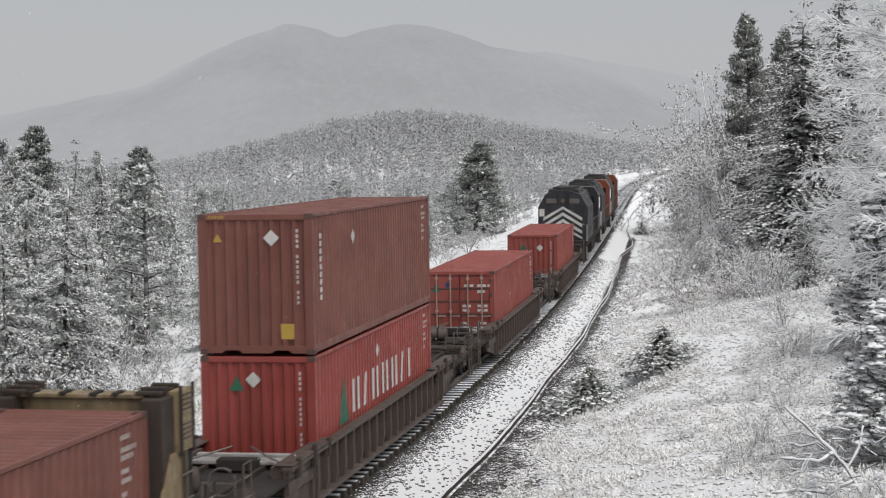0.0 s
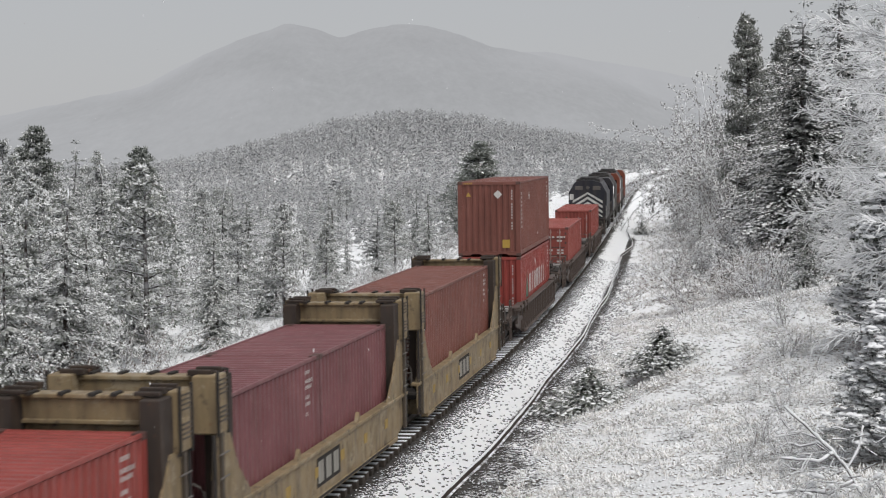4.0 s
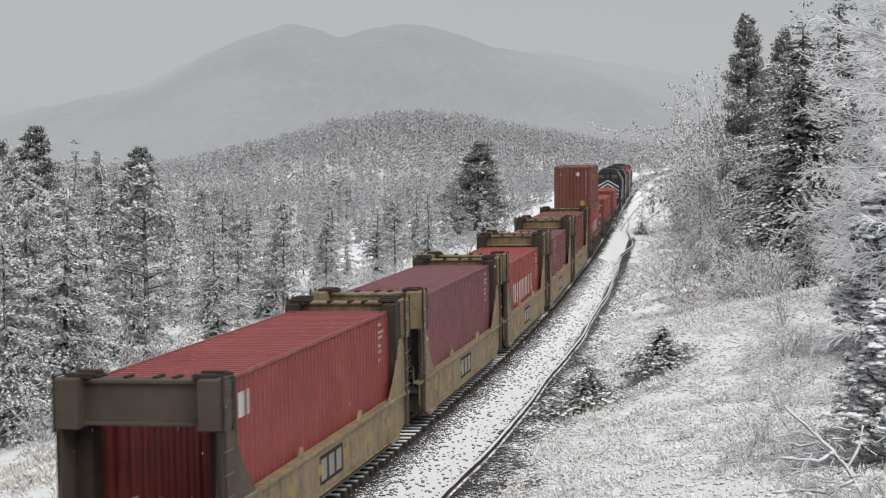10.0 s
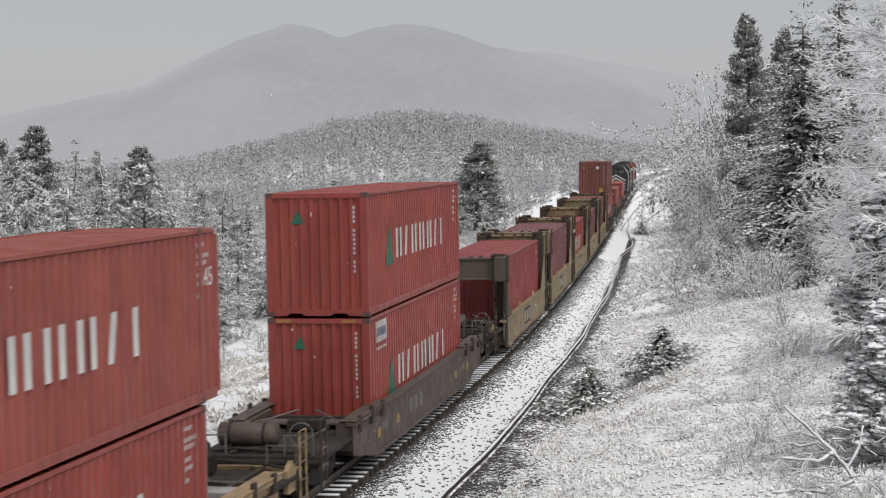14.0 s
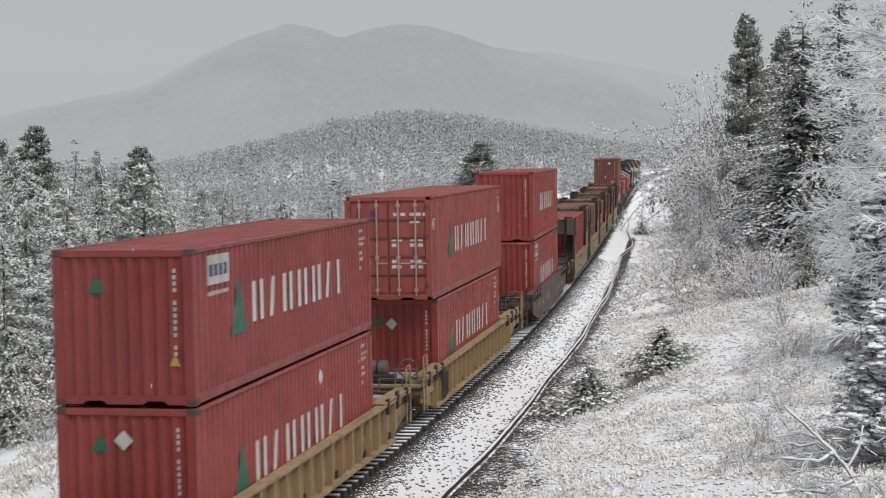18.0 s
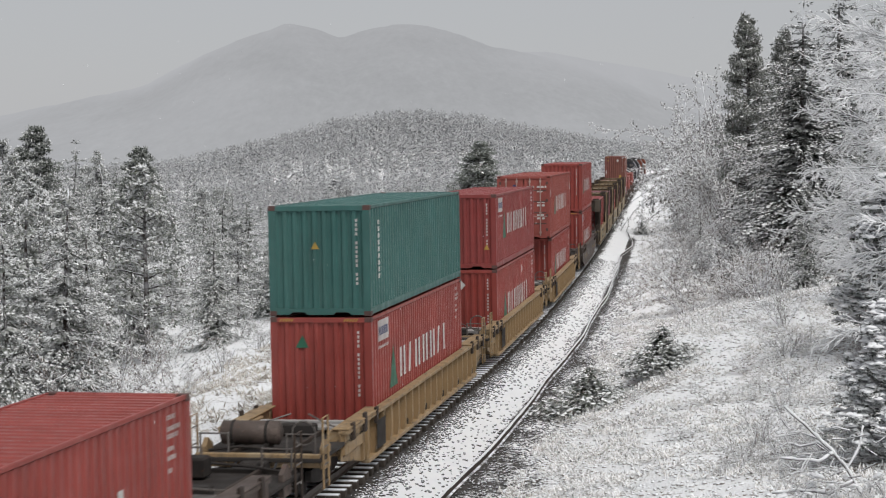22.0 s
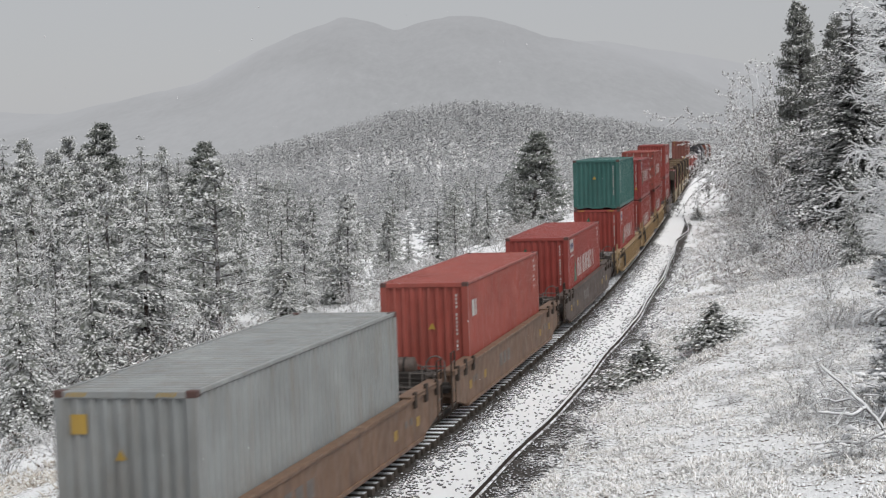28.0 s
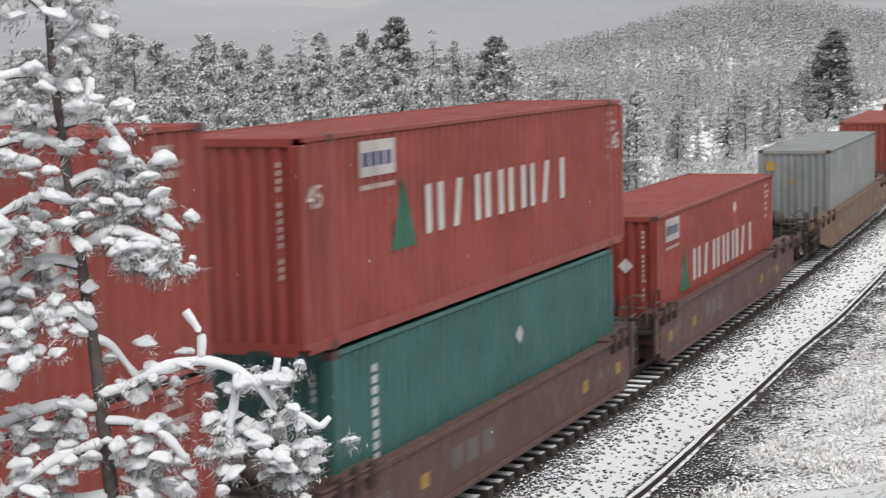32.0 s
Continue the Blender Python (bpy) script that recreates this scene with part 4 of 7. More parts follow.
        if e < 0:
            tank = part("air_tank", Shape().tube([(-1.0, y + 0.75, 1.3), (-0.95, y + 0.75, 1.3), (0.25, y + 0.75, 1.3), (0.3, y + 0.75, 1.3)], [0.14, 0.25, 0.25, 0.14], 14), M_DUSK, car, "rust-stained air tank", smooth=True)
            for x in (-0.72, 0.02):
                part("tank_strap", Shape().tube([(x - 0.03, y + 0.75, 1.3), (x + 0.03, y + 0.75, 1.3)], 0.262, 14), M_UNDER, tank)
                part("tank_cradle", Shape().box(x - 0.05, x + 0.05, y + 0.55, y + 0.95, 0.9, 1.1, 0.01), M_UNDER, tank)
            part("brake_wheel", Shape().tube([(0.95 + 0.25 * math.cos(2 * math.pi * k / 14), y + 0.12, 1.4 + 0.25 * math.sin(2 * math.pi * k / 14)) for k in range(15)], 0.022, 6, False), M_STEEL, car)
        else:
            part("valve_box", Shape().box(-0.8, -0.25, y - 0.9, y - 0.45, 0.95, 1.35, 0.04), M_UNDER, car)
        if trucks[0 if e < 0 else 1]:
            truck(car, e * (h - 2.2) if h - hw > 3.3 else e * (h - 0.02))
        if bulk[0 if e < 0 else 1]:
            bulkhead(car, e, hw, mat, W, top, low and e < 0)
    return car


def bulkhead(car, e, hw, mat, W, top, low=False):
    """The tall end frame that holds an upper box: cross beam, posts, gussets."""
    def span(p, q):
        return sorted((e * (hw + p), e * (hw + q)))

    bh = new("end_frame")
    bh.parent = car
    bh["label"] = "tall grimy steel end frame"
    zt = 3.32 if low else 3.42
    mat = M_SOOTY if low else mat
    ya, yb = span(0.3, 0.62)
    beam = Shape().box(-W + 0.3, W - 0.3, ya, yb, zt - (0.75 if low else 0.42), zt - 0.03, 0.02)
    ya, yb = span(0.25, 0.68)
    part("cross_beam", beam, M_SOOTY if low else mat, bh)
    for z in (zt - (0.78 if low else 0.46), zt - 0.06):
        part("beam_flange", Shape().box(-W + 0.28, W - 0.28, ya, yb, z, z + 0.07, 0.012), mat, bh)
    if not low:
        ya, yb = span(0.36, 0.5)
        part("lower_beam", Shape().box(-W + 0.34, W - 0.34, ya, yb, zt - 0.86, zt - 0.47, 0.012), mat, bh, "recessed lower beam, streaked with soot")
    for k in range(5):
        ya, yb = span(0.12 + 0.06 * (k % 2), 0.5)
        x = -0.95 + 0.47 * k + 0.06 * (k % 3)
        part("lug", Shape().box(x, x + 0.09, ya, yb, zt - 0.01, zt + 0.05, 0.01), M_UNDER, bh)
    for sx in (-1, 1):
        def across(p, q):
            return sorted((sx * (W + p), sx * (W + q)))

        xa, xb = across(-0.36, -0.03)
        ya, yb = span(-0.12, 0.4)
        part("post", Shape().box(xa, xb, ya, yb, 1.0, zt + 0.0, 0.03), M_SOOTDARK, bh, "soot-black steel post")
        xa, xb = across(-0.36, 0.07)
        ya, yb = span(0.42, 0.95)
        part("post_head", Shape().box(xa, xb, ya, yb, 2.5, zt + 0.06, 0.025), mat, bh, "worn yellow-brown box head")
        xa, xb = across(0.07, 0.085)
        ya, yb = span(0.5, 0.87)
        part("head_panel", Shape().box(xa, xb, ya, yb, 2.62, 2.62 + 0.42, 0.006), mat, bh)
        part("head_panel", Shape().box(xa, xb, ya, yb, 3.1, zt + 0.02, 0.006), mat, bh)
        xa, xb = across(0.085, 0.1)
        for k in range(4):
            z = 2.7 + 0.075 * k
            part("head_rib", Shape().box(xa, xb, ya, yb, z, z + 0.03), M_SOOTY, bh)
            part("head_rib", Shape().box(xa, xb, ya, yb, z + 0.46, z + 0.485), M_SOOTY, bh)
        xa, xb = across(0.06, 0.095)
        for p, q in ((0.4, 0.46), (0.91, 0.97)):
            ya, yb = span(p, q)
            part("edge_angle", Shape().box(xa, xb, ya, yb, 2.46, zt + 0.13, 0.006), M_UNDER, bh, "soot-black edge angle")
        xa, xb = across(-0.02, 0.02)
        ya, yb = span(0.9, 1.02)
        part("edge_angle", Shape().box(xa, xb, ya, yb, 0.4, 2.5, 0.006), M_UNDER, bh, "soot-black edge angle")
        xa, xb = across(-0.05, 0.0)
        ol = [(e * (hw - 1.15), top), (e * (hw + 1.05), top), (e * (hw + 0.92), 2.52), (e * (hw + 0.2), 2.52), (e * (hw - 0.32), 1.75)]
        part("gusset", Shape().prism(ol if e > 0 else ol[::-1], "x", xa, xb), mat, bh)
        ya, yb = span(0.62, 0.74)
        xa, xb = across(0.0, 0.06)
        part("stiffener", Shape().box(xa, xb, ya, yb, 0.3, 2.5, 0.012), M_SOOTY, bh)
        for z in (1.35, 1.75, 2.15):
            part("rung", Shape().tube([(sx * (W + 0.07), e * (hw + 0.4), z), (sx * (W + 0.07), e * (hw + 0.9), z)], 0.016, 5), M_STEEL, bh)
        for k in range(4):
            ya, yb = span(0.0 + 0.22 * k, 0.13 + 0.22 * k)
            xa, xb = across(-0.5, -0.08)
            part("latch", Shape().box(xa, xb, ya, yb, zt + 0.03, zt + 0.09 + 0.04 * (k % 2), 0.012), M_SOOTDARK, bh)


# ---- locomotives ----
def locomotive(label, hood, cab_col, stripes, L=21.0):
    eng = tagged(new("locomotive"), label, "locomotive", "locomotives of the train")
    h = L / 2
    part("frame", Shape().box(-1.5, 1.5, -h + 0.5, h - 0.5, 1.2, 1.55, 0.04), M_UNDER, eng)
    part("fuel_tank", Shape().prism([(-1.35, 0.4), (1.35, 0.4), (1.45, 0.75), (1.4, 1.2), (-1.4, 1.2), (-1.45, 0.75)], "y", -2.6, 2.4), M_UNDER, eng)
    prof = [(-1.5, 1.55), (1.5, 1.55), (1.5, 3.55), (1.05, 4.35), (0.4, 4.55), (-0.4, 4.55), (-1.05, 4.35), (-1.5, 3.55)]
    w = Shape().prism(prof, "y", -h + 1.0, -h + 8.6)
    part("radiator_section", w, hood if stripes else M_LOCO_ROOF, eng)
    roof = Shape().prism([(-1.0, 4.3), (1.0, 4.3), (0.9, 4.62), (-0.9, 4.62)], "y", -h + 1.6, -h + 8.0)
    part("radiator_roof", roof, M_LOCO_ROOF, eng, "sooty black roof")
    for k in range(3):
        y = -h + 2.6 + k * 2.0
        part("fan", Shape().tube([(0, y, 4.6), (0, y, 4.74)], 0.72, 14), M_LOCO_ROOF, eng)
    part("long_hood", Shape().prism([(-1.0, 1.55), (1.0, 1.55), (1.0, 3.9), (0.75, 4.3), (-0.75, 4.3), (-1.0, 3.9)], "y", -h + 8.6, h - 5.6), hood, eng)
    part("exhaust_stack", Shape().box(-0.35, 0.35, 0.6, 1.6, 4.25, 4.6, 0.05), M_LOCO_ROOF, eng)
    cab = part("cab", Shape().prism([(-1.55, 1.55), (1.55, 1.55), (1.55, 3.9), (1.2, 4.45), (-1.2, 4.45), (-1.55, 3.9)], "y", h - 5.6, h - 2.9), cab_col, eng)
    for x in (-1.57, 1.55):
        part("side_window", Shape().box(x, x + 0.02, h - 5.2, h - 3.3, 2.95, 3.7), M_GLASS, cab)
    for x in (-1.25, 0.75):
        part("rear_window", Shape().box(x, x + 0.5, h - 5.62, h - 5.59, 3.2, 3.8), M_GLASS, cab)
    part("nose", Shape().prism([(h - 2.9, 1.55), (h - 1.1, 1.55), (h - 1.1, 3.0), (h - 2.9, 3.3)], "x", -0.95, 0.95), cab_col, eng)
    # the rear face: number boards, headlight, stripes
    y = -h + 0.985
    for x in (-1.0, 0.4):
        part("number_board", Shape().box(x, x + 0.6, y - 0.03, y + 0.02, 3.78, 4.08, 0.02), M_STEEL, eng, "small pale number board")
    part("headlight", Shape().tube([(0, y + 0.02, 3.95), (0, y - 0.06, 3.95)], 0.13, 12), M_STEEL, eng)
    part("side_marker", Shape().box(-1.42, -1.12, y - 0.012, y + 0.01, 3.0, 3.45, 0.01), M_WHITE, eng, "pale painted square")
    if stripes:
        for k in range(4):
            z = 2.25 + 0.4 * k
            for sx in (-1, 1):
                q = Shape()
                pts = [(0, z), (0, z + 0.2), (sx * 1.18, z + 0.2 - 0.72), (sx * 1.18, z - 0.72)]
                pts = [(a, min(3.6, max(1.62, b))) for a, b in pts]
                q.prism(pts if sx > 0 else pts[::-1], "y", y - 0.008, y + 0.004)
                part("chevron_stripe", q, M_WHITE, eng, "white chevron stripe")
    for sx in (-1, 1):
        for yy_ in (-h + 0.55, h - 0.55):
            part("corner_rail", Shape().tube([(sx * 1.48, yy_, 0.5), (sx * 1.48, yy_, 2.5), (sx * 0.9, yy_, 2.6)], 0.022, 6), M_WHITE, eng, "white hand rail")
        part("walkway_rail", Shape().tube([(sx * 1.5, -h + 0.7, 2.5), (sx * 1.5, h - 3.0, 2.5)], 0.02, 6), M_STEEL, eng)
        for k in range(9):
            yy_ = -h + 0.9 + k * (L - 5) / 8
            part("rail_post", Shape().tube([(sx * 1.5, yy_, 1.5), (sx * 1.5, yy_, 2.5)], 0.018, 5), M_STEEL, eng)
        for yy_ in (-h + 0.6, h - 1.1):
            st = Shape()
            for k in range(4):
                a, b = sorted((sx * 1.05, sx * 1.5))
                st.box(a, b, yy_, yy_ + 0.45, 0.35 + 0.3 * k, 0.4 + 0.3 * k)
            part("steps", st, M_UNDER, eng)
    part("pilot", Shape().prism([(-1.45, 0.3), (1.45, 0.3), (1.45, 1.2), (-1.45, 1.2)], "y", -h + 0.45, -h + 0.55), M_UNDER, eng)
    part("coupler", Shape().box(-0.15, 0.15, -h, -h + 0.5, 0.7, 1.0, 0.04), M_UNDER, eng)
    for yc in (-h + 4.0, h - 4.4):
        s = Shape()
        for x in (-1.15, 1.0):
            s.prism([(yc - 2.3, 0.45), (yc + 2.3, 0.45), (yc + 2.2, 0.95), (yc - 2.2, 0.95)], "x", x, x + 0.15)
        s.box(-1, 1, yc - 0.3, yc + 0.3, 0.5, 1.1)
        t = part("truck", s, M_UNDER, eng)
        for dy in (-1.75, 0, 1.75):
            wheelset(t, yc + dy)
    return eng


M_BRICK = paint("brick_red_container_paint", (0.3, 0.065, 0.048), 0.45)

# ---- the train, front to back: place of the middle along the line at the clip's start ----
HC, STD = 2.896, 2.591
FORTY, FORTYFIVE = 12.192, 13.716
FLOOR = 0.37
TRAIN = []


def hauled(thing, mid, reach, up=0.0):
    TRAIN.append((thing, mid, reach, up))
    return thing


hauled(locomotive("dark blue diesel engine with white rear chevrons", M_LOCO_BLUE, M_LOCO_BLUE, True), 104.6 + 10.5, 6.5)
hauled(locomotive("orange diesel engine with sooty black roof", M_LOCO_ORANGE, M_LOCO_ORANGE, False, 22.3), 104.6 + 21.6 + 11.2, 7)
hauled(locomotive("orange diesel engine at the head of the train", M_LOCO_ORANGE, M_LOCO_ORANGE, False, 22.3), 104.6 + 44.5 + 11.2, 7)

RIBBED_BROWN = ("grimy brown ribbed well car with snow-wet end decks", "ribbed", M_DUSK)
for mid, ends in ((90.75, (12.3, 13.3)), (66.2, (12.15, 12.15)), (41.9, (12.25, 12.1))):
    hauled(well_car(*RIBBED_BROWN, ends, 13.6), mid, 8.5)
hauled(container("faded red container with corrugated end and a green mark", FORTY, STD, M_RED_OLD, spot=[("diamond", 0.35, 1.95)]), 90.75, 8.5, FLOOR)
hauled(container("red container with its bolted doors facing back", FORTY, STD, M_RED_OLD, doors=True, end_line=False, logo=False), 66.2, 8.5, FLOOR)
hauled(container("red container with bold white bars and a green mark", FORTY, STD, M_RED, letters=1.32, spot=[("diamond", -0.1, 2.1), ("side", -0.4, 2.05)]), 41.9, 8.5, FLOOR)
hauled(container("dark red-brown container stacked on a red one", FORTY, HC, M_BROWN, logo=False, spot=[("warn", -0.8, 2.4), ("diamond", 0.35, 2.4), ("square", 0.66, 0.48), ("hatch", -1.0, 0), ("vertical", -5.5, 2.35), ("side", -2.6, 2.25)]), 41.9, 8.5, FLOOR + STD + 0.03)

# five articulated wells with tall end frames
OLIVE = "yellow-brown grimy well car with tall end frames"
mids = (20.45, 4.2, -11.6, -27.3, -43.6)
for k, mid in enumerate(mids):
    hauled(well_car(OLIVE, "framed", M_OLIVE, (10.6 if k == 4 else 8.0, 9.1 if k == 0 else 8.05), 12.7, (True, k == 0), (True, True), k == 4), mid, 7.5)
hauled(container("red-brown container in a framed well car", FORTY, HC, M_BROWN, logo=False), mids[0], 7.5, FLOOR)
for e in (-1, 1):
    hauled(container("short maroon container in a framed well car", 6.058, STD, M_MAROON, logo=False, corner=e < 0), mids[1] + e * 3.07, 7.5, FLOOR)
hauled(container("bright red container with bold white bars", FORTY, STD, M_RED, letters=1.3), mids[2], 7.5, FLOOR)
hauled(container("dull maroon container in a framed well car", FORTY, HC, M_MAROON, logo=False, spot=[("tag", -5.95, 1.75)]), mids[3], 7.5, FLOOR)
hauled(container("crimson container with a white owner's mark", FORTY, HC, M_CRIMSON, logo=False, spot=[("mark", -5.6, 2.1)]), mids[4], 7.5, FLOOR)

# a lone smooth-sided car with two red boxes
hauled(well_car("grey-brown smooth-sided well car", "smooth", M_DUSK, (12.05, 10.85), 13.4), -65.4, 8.0)
hauled(container("red container with white bars, hazard stripes on its header", FORTY, HC, M_RED, letters=1.3, box=True, spot=[("hatch", -1.0, 0), ("hatch", 0.55, 0)]), -65.4, 8.0, FLOOR)
hauled(container("red container with white bars stacked on another", FORTY, HC, M_RED, letters=1.55), -65.4, 8.0, FLOOR + HC + 0.03)

# three articulated tan ribbed wells
TANRIB = "tan ribbed well car with snow-wet end decks"
for k, mid in enumerate((-89.0, -109.37, -129.3)):
    hauled(well_car(TANRIB, "ribbed", M_TAN, (12.1 if k == 2 else 9.95, 11.8 if k == 0 else 9.95), 15.2, (True, k == 0)), mid, 9.0)
hauled(container("red container with white bars in a tan well car", FORTY, STD, M_RED, letters=1.3, spot=[("diamond", -0.1, 1.9)]), -89.0, 9.0, FLOOR)
hauled(container("long faded red container with its doors facing back", FORTYFIVE, HC, M_RED_OLD, doors=True, end_line=False, logo=False, letters=1.5), -89.0, 9.0, FLOOR + STD + 0.03)
hauled(container("red container with white bars in a tan well car", FORTY, STD, M_RED, letters=1.15, spot=[("diamond", -0.05, 2.05), ("side", 1.6, 2.1)]), -109.37, 9.0, FLOOR)
hauled(container("crimson container with white bars and a white panel", FORTY, STD, M_CRIMSON, letters=1.45, box=True, spot=[("warn", 0.88, 0.75)]), -109.37, 9.0, FLOOR + STD + 0.03)
hauled(container("red container with white bars under a green one", FORTY, HC, M_RED, letters=1.45, box=True, spot=[("hatch", -1.0, 0), ("hatch", 0.55, 0), ("warn", 0.88, 0.5)]), -129.3, 9.0, FLOOR)
hauled(container("sea-green container stacked on a red one", FORTY, STD, M_GREEN, logo=False, corner=False, spot=[("warn", -0.1, 1.65), ("vertical", -5.2, 2.1)]), -129.3, 9.0, FLOOR + HC + 0.03)

# three articulated smooth wells
for k, mid in enumerate((-153.9, -174.1, -194.05)):
    hauled(well_car("tan-brown smooth-sided well car with worn lettering", "smooth", M_BRICKCAR if k else M_DUSK, (11.25 if k == 2 else 10.0, 12.2 if k == 0 else 10.05), 15.2, (True, k == 0)), mid, 9.0)
hauled(container("red container with white bars and a white panel", FORTY, HC, M_RED, letters=1.5, box=True), -153.9, 9.0, FLOOR)
hauled(container("brick red container with a white owner's mark", FORTY, HC, M_BRICK, logo=False, spot=[("warn", 0.2, 1.7), ("mark", -5.5, 1.9)]), -174.1, 9.0, FLOOR)
hauled(container("grey container with rusty edges and yellow stickers", FORTY, HC, M_GREY, logo=False, end_line=False, corner=False, spot=[("square", -0.8, 2.35), ("warn", -0.1, 1.85), ("hatch", -1.0, 0), ("hatch", 0.55, 0)]), -194.05, 9.0, FLOOR)

# three articulated maroon wells
for k, mid in enumerate((-216.5, -231.9, -247.1)):
    hauled(well_car("maroon smooth-sided well car with dull markings", "smooth", M_RUSTCAR, (9.0 if k == 2 else 7.7, 11.05 if k == 0 else 7.65), 12.7, (True, k == 0)), mid, 7.0)
hauled(container("red container with white bars and a white diamond", FORTY, HC, M_RED, letters=1.45, box=True, spot=[("diamond", 0.5, 1.8), ("side", 1.4, 2.4)]), -216.5, 7.0, FLOOR)
hauled(container("sea-green container under a long red one", FORTY, STD, M_GREEN, logo=False, corner=False, spot=[("side", 0.9, 1.7), ("vertical", -4.9, 2.1)]), -231.9, 7.0, FLOOR)
hauled(container("long red container with white bars and length numbers", FORTYFIVE, HC, M_RED, letters=1.6, box=True), -231.9, 7.0, FLOOR + STD + 0.03)
hauled(container("red container in a maroon well car", FORTY, HC, M_RED, letters=1.3), -247.1, 7.0, FLOOR)
hauled(container("red container stacked near the end of the train in view", FORTY, HC, M_RED, letters=1.5), -247.1, 7.0, FLOOR + HC + 0.03)


# ---- plants under snow ----
def kites(centres, dirs, lengths, widths, thick, rg):
    """Many small folded sprays of needles: a ridge from base to tip and two sloping sides each. Arrays of n."""
    n = len(centres)
    d = dirs / np.linalg.norm(dirs, axis=1, keepdims=True)
    side = np.cross(d, np.array([0, 0, 1.0]) + rg.normal(0, 0.25, (n, 3)))
    side /= np.maximum(np.linalg.norm(side, axis=1, keepdims=True), 1e-6)
    up = np.cross(side, d)
    L, W, T = lengths[:, None], widths[:, None], thick[:, None]
    tip = centres + d * L
    mid = centres + d * L * 0.5
    l, r = mid - side * W - up * T, mid + side * W - up * T
    v = np.stack([centres, l, tip, r], 1).reshape(-1, 3)
    k = (np.arange(n) * 4)[:, None]
    f = np.concatenate([k + q for q in ([[0, 2, 1]], [[0, 3, 2]])], 0)
    return v, f


def joined(name, pieces, mat, ridge=None):
    """One mesh of many pieces; ridge repeats how much snow lies on the corners of each piece."""
    v, f, k = [], [], 0
    for a, b in pieces:
        v.append(np.asarray(a))
        f.append(np.asarray(b) + k)
        k += len(a)
    v, f = np.concatenate(v), np.concatenate(f)
    me = bpy.data.meshes.new(name)
    me.vertices.add(len(v))
    me.vertices.foreach_set("co", v.astype(np.float32).ravel())
    me.loops.add(len(f) * 3)
    me.loops.foreach_set("vertex_index", f.astype(np.int32).ravel())
    me.polygons.add(len(f))
    me.polygons.foreach_set("loop_start", np.arange(0, len(f) * 3, 3, dtype=np.int32))
    me.polygons.foreach_set("loop_total", np.full(len(f), 3, dtype=np.int32))
    me.materials.append(mat)
    if ridge is not None:
        lie = me.attributes.new("lie", "FLOAT", "POINT")
        lie.data.foreach_set("value", np.resize(np.array(ridge, dtype=np.float32), len(v)))
    me.update(calc_edges=True)
    me.validate()
    return me


RIDGE = (0.9, 0.0, 1.0, 0.0)


